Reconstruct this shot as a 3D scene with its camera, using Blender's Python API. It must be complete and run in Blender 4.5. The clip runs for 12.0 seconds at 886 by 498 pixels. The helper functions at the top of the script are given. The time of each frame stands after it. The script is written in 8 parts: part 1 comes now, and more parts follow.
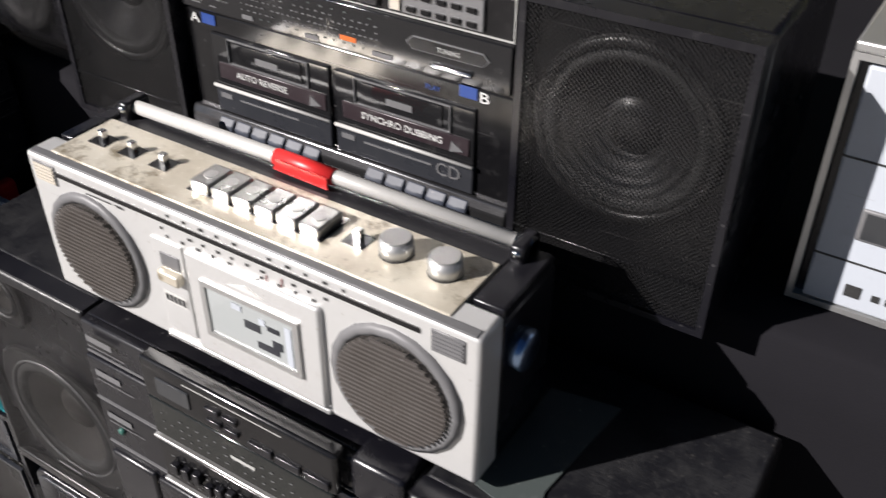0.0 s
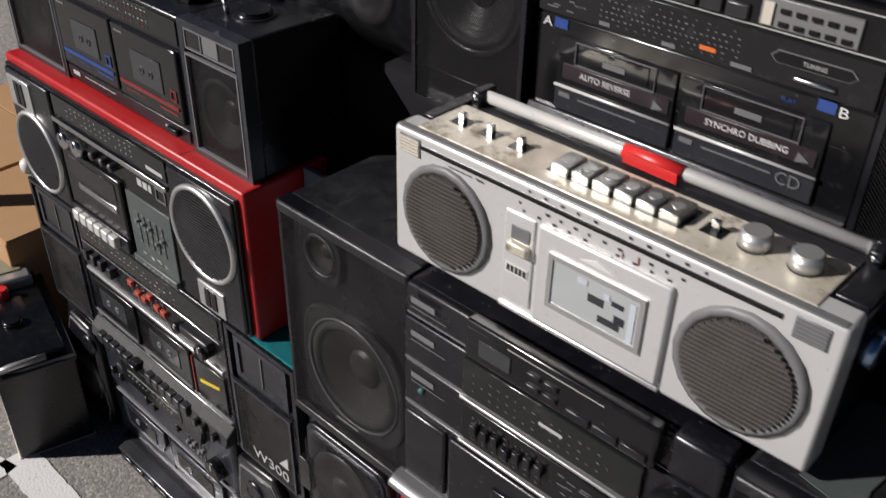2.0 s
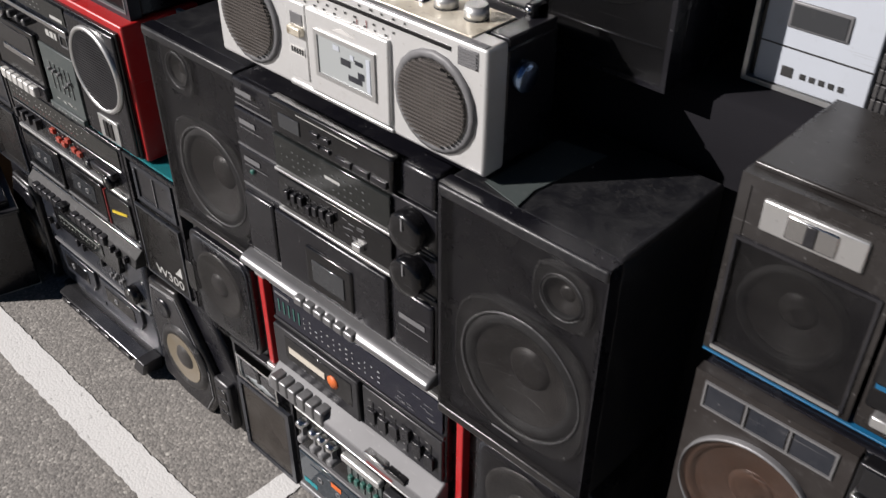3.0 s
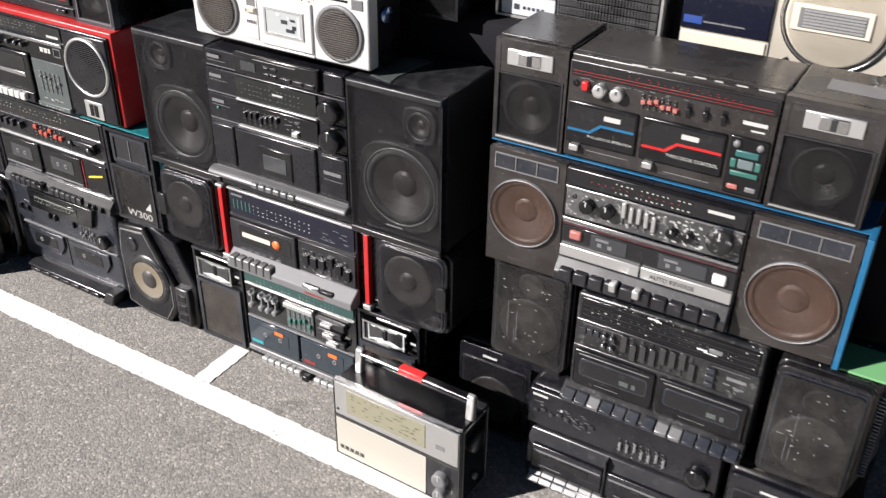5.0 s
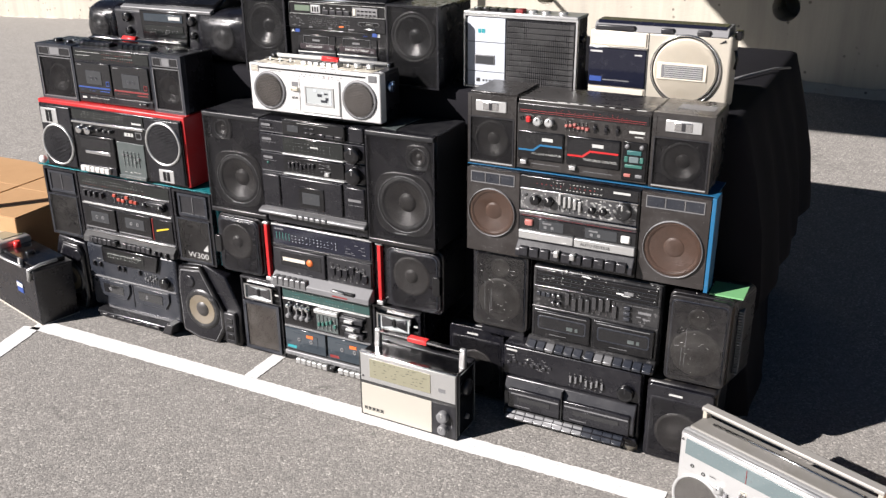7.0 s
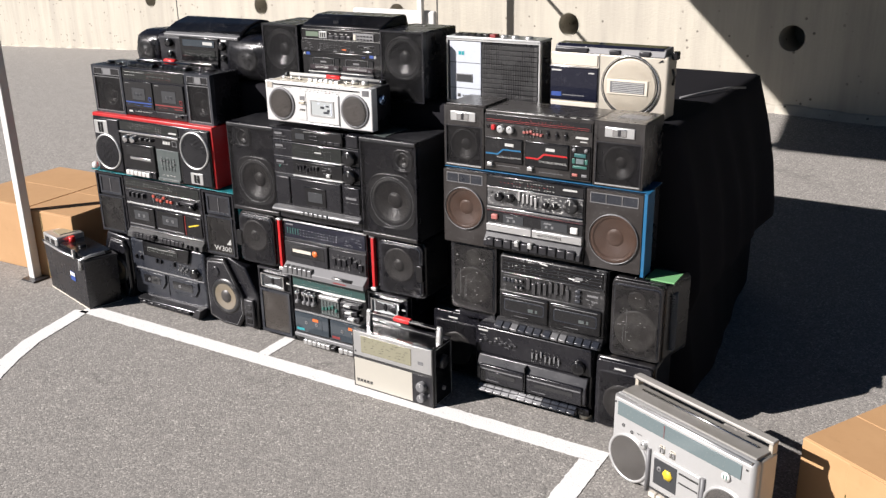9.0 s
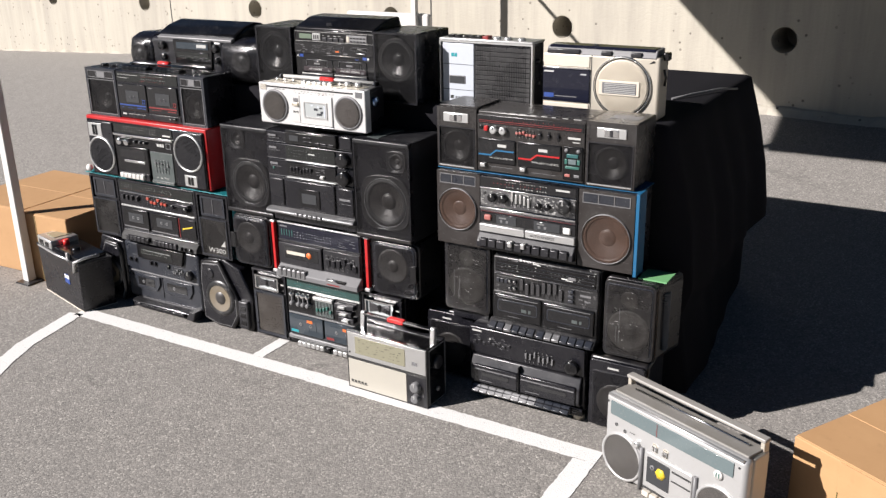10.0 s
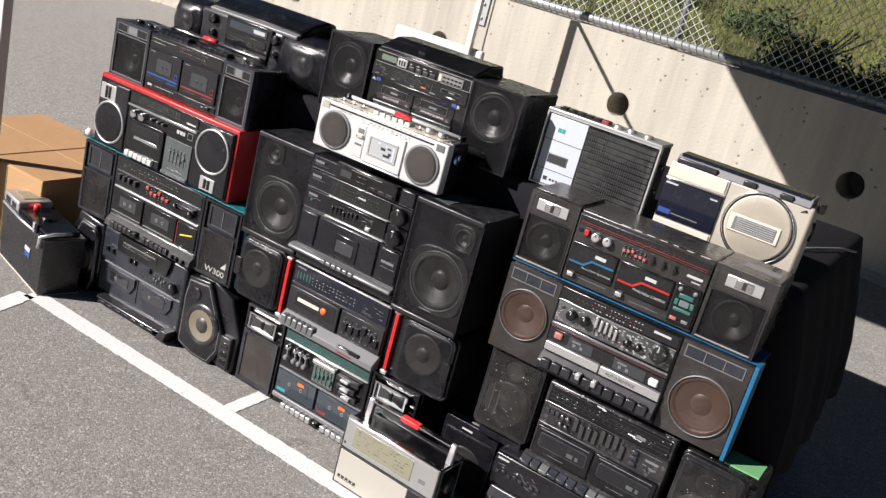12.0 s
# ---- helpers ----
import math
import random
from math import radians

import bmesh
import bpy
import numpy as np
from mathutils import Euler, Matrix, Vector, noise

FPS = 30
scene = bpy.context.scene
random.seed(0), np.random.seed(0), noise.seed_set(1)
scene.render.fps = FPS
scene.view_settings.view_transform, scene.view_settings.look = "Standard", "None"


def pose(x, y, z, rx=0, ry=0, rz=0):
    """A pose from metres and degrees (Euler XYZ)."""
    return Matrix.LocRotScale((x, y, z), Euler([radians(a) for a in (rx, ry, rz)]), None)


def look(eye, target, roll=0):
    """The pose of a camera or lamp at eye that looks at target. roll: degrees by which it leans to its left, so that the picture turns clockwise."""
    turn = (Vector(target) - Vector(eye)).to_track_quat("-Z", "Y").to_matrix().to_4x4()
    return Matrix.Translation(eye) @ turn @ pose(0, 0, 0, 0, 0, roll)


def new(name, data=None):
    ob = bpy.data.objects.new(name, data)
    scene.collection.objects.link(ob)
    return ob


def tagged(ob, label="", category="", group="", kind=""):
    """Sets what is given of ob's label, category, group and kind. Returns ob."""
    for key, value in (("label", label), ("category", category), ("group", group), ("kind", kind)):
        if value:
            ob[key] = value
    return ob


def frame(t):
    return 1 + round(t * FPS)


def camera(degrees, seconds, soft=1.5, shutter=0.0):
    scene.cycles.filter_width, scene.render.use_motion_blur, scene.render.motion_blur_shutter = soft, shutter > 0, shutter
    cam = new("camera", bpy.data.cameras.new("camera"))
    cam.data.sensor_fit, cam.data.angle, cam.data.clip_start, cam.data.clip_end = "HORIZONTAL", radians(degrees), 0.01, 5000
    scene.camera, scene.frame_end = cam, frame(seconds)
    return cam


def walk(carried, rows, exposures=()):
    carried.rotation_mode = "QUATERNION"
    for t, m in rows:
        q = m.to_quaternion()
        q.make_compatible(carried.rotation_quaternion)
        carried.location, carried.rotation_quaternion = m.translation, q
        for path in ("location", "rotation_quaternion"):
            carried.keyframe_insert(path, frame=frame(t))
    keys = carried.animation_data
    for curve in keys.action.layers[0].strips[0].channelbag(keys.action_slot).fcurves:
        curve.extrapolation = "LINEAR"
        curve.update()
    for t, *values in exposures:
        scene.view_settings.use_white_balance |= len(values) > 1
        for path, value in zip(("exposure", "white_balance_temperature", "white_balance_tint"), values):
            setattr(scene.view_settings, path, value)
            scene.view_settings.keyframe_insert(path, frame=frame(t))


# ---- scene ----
cam = camera(50.9, 12.0, soft=1.4, shutter=0.2)
PATH = [
    (0, (0.004, 0.002, 1.408), (-0.854, 1.371, 0.23), 0.5),
    (0.5, (-0.101, -0.066, 1.412), (-1.07, 1.302, 0.319), 0.6),
    (1, (-0.158, -0.097, 1.432), (-1.241, 1.207, 0.371), 0.1),
    (1.5, (-0.166, -0.139, 1.435), (-1.32, 1.119, 0.393), 0.9),
    (2, (-0.078, -0.164, 1.405), (-1.209, 1.052, 0.291), 1.2),
    (2.5, (0.106, -0.169, 1.376), (-1.009, 1.012, 0.21), 1.1),
    (3, (0.317, -0.222, 1.382), (-0.785, 0.939, 0.183), 0.3),
    (3.2, (0.373, -0.243, 1.382), (-0.727, 0.912, 0.176), 0.1),
    (4.8, (0.708, -0.907, 1.494), (-0.183, 0.539, 0.437), 0.8),
    (5, (0.786, -1.014, 1.512), (-0.079, 0.459, 0.472), 0.9),
    (5.5, (0.918, -1.258, 1.519), (0.103, 0.277, 0.53), 0.5),
    (6, (0.964, -1.529, 1.537), (0.184, 0.065, 0.615), 0.1),
    (6.5, (1.021, -1.702, 1.536), (0.222, -0.077, 0.687), -0.3),
    (6.7, (1.045, -1.753, 1.535), (0.233, -0.112, 0.73), -0.4),
    (8.3, (1.503, -2.06, 1.548), (0.521, -0.454, 0.873), -0.9),
    (8.5, (1.522, -2.067, 1.552), (0.53, -0.464, 0.883), -1.0),
    (9, (1.546, -2.078, 1.554), (0.574, -0.471, 0.868), -1.0),
    (9.5, (1.561, -2.08, 1.552), (0.591, -0.47, 0.87), -1.1),
    (10, (1.558, -2.085, 1.549), (0.593, -0.471, 0.87), -1.1),
    (10.5, (1.476, -2.032, 1.532), (0.551, -0.39, 0.861), 4.4),
    (11, (1.327, -1.955, 1.522), (0.349, -0.325, 0.9), 12.5),
    (11.5, (1.15, -1.849, 1.529), (0.204, -0.196, 0.919), 15.6),
    (12, (0.989, -1.764, 1.53), (0.102, -0.084, 0.906), 15.0),
]
walk(cam, [(t, look(eye, target, roll)) for t, eye, target, roll in PATH], [(0.0, 0.72), (0.5, 0.42), (1.0, 0.2), (1.6, 0.12), (3.2, 0.42), (4.8, 1.02), (6.7, 1.10), (8.4, 0.97), (12.0, 0.86)])

# ---- light ----
SUN_AZ, SUN_EL = radians(40.0), radians(31.0)  # the light travels towards +x and +y
world = bpy.data.worlds.new("sky")
scene.world = world
world.use_nodes = True
_sky = world.node_tree.nodes.new("ShaderNodeTexSky")
_sky.sky_type, _sky.sun_disc = "NISHITA", False
_sky.ozone_density, _sky.dust_density = 6.0, 0.0
_sky.sun_elevation, _sky.sun_rotation = SUN_EL, SUN_AZ + math.pi
world.node_tree.links.new(_sky.outputs[0], world.node_tree.nodes["Background"].inputs[0])
world.node_tree.nodes["Background"].inputs[1].default_value = 0.0145
_lamp = bpy.data.lights.new("sun", "SUN")
_lamp.energy, _lamp.angle, _lamp.color = 5.2, radians(0.5), (1.0, 0.942, 0.92)
_sun = new("sun", _lamp)
_dir = Vector((math.sin(SUN_AZ) * math.cos(SUN_EL), math.cos(SUN_AZ) * math.cos(SUN_EL), -math.sin(SUN_EL)))
_sun.matrix_basis = look(Vector((0, 0, 8)) - 4 * _dir, Vector((0, 0, 8)))

# ---- materials ----
class Nodes:
    """A small helper to wire a Principled material."""

    def __init__(self, name):
        self.m = bpy.data.materials.new(name)
        self.m.use_nodes = True
        self.t = self.m.node_tree
        self.b = self.t.nodes["Principled BSDF"]
        self.co = self.t.nodes.new("ShaderNodeTexCoord").outputs["Object"]

    def node(self, kind, **sockets):
        n = self.t.nodes.new(kind)
        for k, v in sockets.items():
            s = n.inputs[int(k[1:])] if k[0] == "i" and k[1:].isdigit() else n.inputs[k.replace("_", " ")]
            if isinstance(v, bpy.types.NodeSocket):
                self.t.links.new(v, s)
            else:
                s.default_value = v
        return n

    def noise(self, scale, detail=4.0, rough=0.6, vec=None):
        return self.node("ShaderNodeTexNoise", Vector=vec or self.co, Scale=scale, Detail=detail, Roughness=rough).outputs["Fac"]

    def ramp(self, fac, stops):
        n = self.node("ShaderNodeValToRGB", Fac=fac)
        e = n.color_ramp.elements
        while len(e) < len(stops):
            e.new(0.5)
        for el, (p, c) in zip(e, stops):
            el.position = p
            el.color = (*c, 1) if isinstance(c, tuple) else (c, c, c, 1)
        return n.outputs["Color"]

    def mix(self, fac, a, b, mode="MIX"):
        n = self.t.nodes.new("ShaderNodeMix")
        n.data_type, n.blend_type = "RGBA", mode
        for s, v in ((n.inputs[0], fac), (n.inputs[6], a), (n.inputs[7], b)):
            if isinstance(v, bpy.types.NodeSocket):
                self.t.links.new(v, s)
            else:
                s.default_value = (*v, 1) if isinstance(v, tuple) else v
        return n.outputs[2]

    def math(self, op, a, b=0.0, c=0.0):
        n = self.t.nodes.new("ShaderNodeMath")
        n.operation = op
        for s, v in zip(n.inputs, (a, b, c)):
            if isinstance(v, bpy.types.NodeSocket):
                self.t.links.new(v, s)
            else:
                s.default_value = v
        return n.outputs[0]

    def set(self, **sockets):
        for k, v in sockets.items():
            s = self.b.inputs[k.replace("_", " ")]
            if isinstance(v, bpy.types.NodeSocket):
                self.t.links.new(v, s)
            elif isinstance(v, tuple):
                s.default_value = (*v, 1)
            else:
                s.default_value = v
        return self

    def bump(self, height, strength=0.3, dist=0.001):
        n = self.node("ShaderNodeBump", Height=height, Strength=strength, Distance=dist)
        self.t.links.new(n.outputs[0], self.b.inputs["Normal"])
        return self


def plastic(name, col, rough=0.45, dust=0.25, dust_col=(0.34, 0.33, 0.33), grain=900, bump=0.15, metal=0.0, scuff=0.15, fleck=None):
    """Moulded or painted plastic with dust in patches, fine grain and scratches."""
    n = Nodes(name)
    col, dust_col = tuple(0.8 * c for c in col), tuple(0.8 * c for c in dust_col)
    big, fine = n.noise(9.0, 5.0, 0.65), n.noise(grain, 2.0)
    spot = n.ramp(n.noise(60.0, 6.0, 0.75), [(0.56, 0.0), (0.72, 1.0)])
    d = n.math("MULTIPLY", n.ramp(big, [(0.42, 0.0), (0.75, 1.0)]), dust)
    base = n.mix(d, col, dust_col)
    base = n.mix(n.math("MULTIPLY", spot, scuff), base, dust_col)
    # grains of dust and hairline scratches
    vor = n.node("ShaderNodeTexVoronoi", Vector=n.co, Scale=140.0)
    grains = n.math("MULTIPLY", n.math("LESS_THAN", vor.outputs["Distance"], 0.16), n.math("GREATER_THAN", n.node("ShaderNodeSeparateColor", Color=vor.outputs["Color"]).outputs[0], 0.86))
    hair = n.math("ADD", *[n.math("GREATER_THAN", n.noise(1.0, 2.0, 0.5, n.node("ShaderNodeMapping", Vector=n.co, Rotation=(0.3, a, a), Scale=(9.0, 9.0, 420.0)).outputs[0]), 0.735) for a in (0.5, 2.2)])
    marks = n.math("MULTIPLY", n.math("MINIMUM", n.math("ADD", grains, hair), 1.0), min(0.5, scuff * 1.6 + 0.05) if fleck is None else fleck)
    base = n.mix(marks, base, dust_col)
    r = n.math("ADD", n.math("MULTIPLY", big, 0.25), rough - 0.1)
    n.set(Base_Color=base, Roughness=r, Metallic=metal, Specular_IOR_Level=0.5).bump(fine, bump, 0.0004)
    return n.m


def vinyl():
    """Black wood-grain vinyl on a cabinet, rubbed and dusty."""
    n = Nodes("black_vinyl")
    grain = n.noise(1.0, 5.0, 0.7, n.node("ShaderNodeMapping", Vector=n.co, Scale=(60.0, 420.0, 60.0)).outputs[0])
    blot, spot = n.noise(26.0, 7.0, 0.75), n.noise(210.0, 4.0, 0.7)
    base = n.mix(n.ramp(blot, [(0.44, 0.0), (0.68, 0.75)]), (0.0075, 0.0077, 0.0098), (0.028, 0.028, 0.029))
    base = n.mix(n.ramp(spot, [(0.58, 0.0), (0.74, 0.55)]), base, (0.085, 0.080, 0.075))
    n.set(Base_Color=base, Roughness=n.math("ADD", n.math("MULTIPLY", blot, 0.4), 0.2)).bump(grain, 0.5, 0.0008)
    return n.m


def worn_plate():
    """Lacquered ivory-silver sheet, rubbed through in blotches and brown with grime."""
    n = Nodes("worn_silver_paint")
    a, b, c = n.noise(30.0, 7.0, 0.75), n.noise(11.0, 5.0, 0.6), n.noise(150.0, 4.0, 0.7)
    base = n.mix(n.ramp(b, [(0.40, 0.0), (0.62, 1.0)]), (0.74, 0.69, 0.58), (0.50, 0.45, 0.36))
    base = n.mix(n.ramp(a, [(0.53, 0.0), (0.64, 0.85)]), base, (0.20, 0.16, 0.10))
    base = n.mix(n.ramp(c, [(0.58, 0.0), (0.72, 0.7)]), base, (0.85, 0.82, 0.74))
    n.set(Base_Color=base, Roughness=n.math("ADD", n.math("MULTIPLY", a, 0.4), 0.15), Metallic=0.35).bump(c, 0.2, 0.0006)
    return n.m


def glassy(name, col, rough=0.08):
    """A clear smoked window with a tint and a little dust."""
    n = Nodes(name)
    d = n.ramp(n.noise(40.0, 6.0, 0.7), [(0.55, 0.0), (0.8, 1.0)])
    n.set(Base_Color=n.mix(n.math("MULTIPLY", d, 0.04), col, (0.4, 0.39, 0.37)), Roughness=n.math("ADD", n.math("MULTIPLY", d, 0.35), rough))
    n.set(Coat_Weight=0.2, Coat_Roughness=0.04, Specular_IOR_Level=0.4)
    return n.m


def grille(name, col, pitch=0.0024, hole=0.5, rough=0.45, metal=0.6, dust=0.07):
    """Perforated sheet: round holes on a staggered grid let one see through."""
    n = Nodes(name)
    sep = n.node("ShaderNodeSeparateXYZ", Vector=n.co)
    k = 2 * math.pi / pitch
    a = n.math("SINE", n.math("MULTIPLY", n.math("ADD", sep.outputs[0], sep.outputs[2]), k * 0.7071))
    b = n.math("SINE", n.math("MULTIPLY", n.math("SUBTRACT", sep.outputs[0], sep.outputs[2]), k * 0.7071))
    h = n.math("MULTIPLY", a, b)
    mask = n.math("GREATER_THAN", n.math("ABSOLUTE", h), 1 - hole)
    d = n.ramp(n.noise(14.0, 5.0, 0.7), [(0.45, 0.0), (0.8, 1.0)])
    n.set(Base_Color=n.mix(n.math("MULTIPLY", d, dust), col, (0.3, 0.29, 0.27)), Roughness=rough, Metallic=metal, Specular_IOR_Level=0.3)
    tr = n.t.nodes.new("ShaderNodeBsdfTransparent")
    mx = n.node("ShaderNodeMixShader", Fac=mask)
    n.t.links.new(n.b.outputs[0], mx.inputs[1])
    n.t.links.new(tr.outputs[0], mx.inputs[2])
    n.t.links.new(mx.outputs[0], n.t.nodes["Material Output"].inputs[0])
    return n.m


def asphalt():
    n = Nodes("asphalt")
    vor = n.node("ShaderNodeTexVoronoi", Vector=n.co, Scale=190.0, Randomness=1.0)
    stone = n.ramp(vor.outputs["Color"], [(0.0, (0.115, 0.109, 0.102)), (0.4, (0.210, 0.198, 0.183)), (0.75, (0.290, 0.273, 0.251)), (0.9, (0.44, 0.417, 0.38)), (1.0, (0.55, 0.53, 0.48))])
    big = n.noise(1.6, 6.0, 0.7)
    mid = n.noise(14.0, 5.0, 0.65)
    base = n.mix(n.ramp(mid, [(0.35, 0.2), (0.7, 0.0)]), stone, (0.085, 0.083, 0.081))
    base = n.mix(n.math("MULTIPLY", n.ramp(big, [(0.35, 0.0), (0.7, 1.0)]), 0.35), base, (0.225, 0.213, 0.198))
    crack = n.node("ShaderNodeTexVoronoi", Vector=n.node("ShaderNodeVectorMath", i0=n.co, i1=n.node("ShaderNodeTexNoise", Vector=n.co, Scale=3.0, Detail=6.0).outputs["Color"]).outputs[0], Scale=0.55)
    crack.feature = "DISTANCE_TO_EDGE"
    line = n.ramp(crack.outputs["Distance"], [(0.0, 1.0), (0.006, 0.0)])
    base = n.mix(n.math("MULTIPLY", line, n.ramp(n.noise(2.3, 3.0), [(0.48, 0.0), (0.64, 0.45)])), base, (0.03, 0.029, 0.028))
    h = n.math("ADD", n.math("MULTIPLY", vor.outputs["Distance"], -1.0), n.math("MULTIPLY", mid, 0.6))
    n.set(Base_Color=base, Roughness=0.85).bump(h, 0.4, 0.0025)
    return n.m


def road_paint():
    n = Nodes("road_paint")
    vor = n.node("ShaderNodeTexVoronoi", Vector=n.co, Scale=190.0)
    worn = n.math("ADD", n.math("MULTIPLY", n.noise(22.0, 6.0, 0.75), 0.7), n.math("MULTIPLY", vor.outputs["Distance"], 0.5))
    n.set(Base_Color=n.mix(n.ramp(worn, [(0.74, 0.0), (0.90, 0.6)]), (0.66, 0.655, 0.64), (0.15, 0.143, 0.135)), Roughness=0.7)
    n.bump(n.math("MULTIPLY", vor.outputs["Distance"], -1.0), 0.18, 0.003)
    return n.m


def concrete():
    n = Nodes("concrete")
    streak = n.node("ShaderNodeMapping", Vector=n.co, Scale=(6.0, 6.0, 0.5))
    s = n.noise(1.0, 6.0, 0.7, streak.outputs[0])
    base = n.mix(n.ramp(s, [(0.35, 0.0), (0.75, 1.0)]), (0.42, 0.39, 0.325), (0.275, 0.255, 0.22))
    base = n.mix(n.math("MULTIPLY", n.ramp(n.noise(0.7, 5.0), [(0.4, 0.0), (0.7, 1.0)]), 0.35), base, (0.46, 0.43, 0.365))
    pit = n.node("ShaderNodeTexVoronoi", Vector=n.co, Scale=16.0)
    pits = n.math("MULTIPLY", n.ramp(pit.outputs["Distance"], [(0.10, 1.0), (0.17, 0.0)]), n.ramp(n.noise(5.0, 3.0), [(0.46, 0.0), (0.56, 1.0)]))
    base = n.mix(pits, base, (0.14, 0.125, 0.105))
    n.set(Base_Color=base, Roughness=0.85).bump(n.math("SUBTRACT", n.noise(55.0, 5.0), pits), 0.5, 0.006)
    return n.m


def cardboard():
    n = Nodes("cardboard")
    st = n.node("ShaderNodeMapping", Vector=n.co, Scale=(3.0, 3.0, 160.0))
    flute = n.noise(1.0, 2.0, 0.5, st.outputs[0])
    base = n.mix(n.noise(8.0, 6.0, 0.7), (0.345, 0.195, 0.088), (0.445, 0.268, 0.13))
    base = n.mix(n.math("MULTIPLY", n.ramp(n.noise(30.0, 5.0), [(0.6, 0.0), (0.75, 1.0)]), 0.3), base, (0.26, 0.153, 0.07))
    n.set(Base_Color=base, Roughness=0.8).bump(flute, 0.15, 0.002)
    return n.m


def fabric(name, col, sheen=0.3):
    n = Nodes(name)
    n.set(Base_Color=n.mix(n.noise(4.0, 5.0), col, tuple(c * 1.6 for c in col)), Roughness=0.9, Specular_IOR_Level=sheen)
    n.bump(n.noise(500.0, 2.0), 0.3, 0.001)
    return n.m


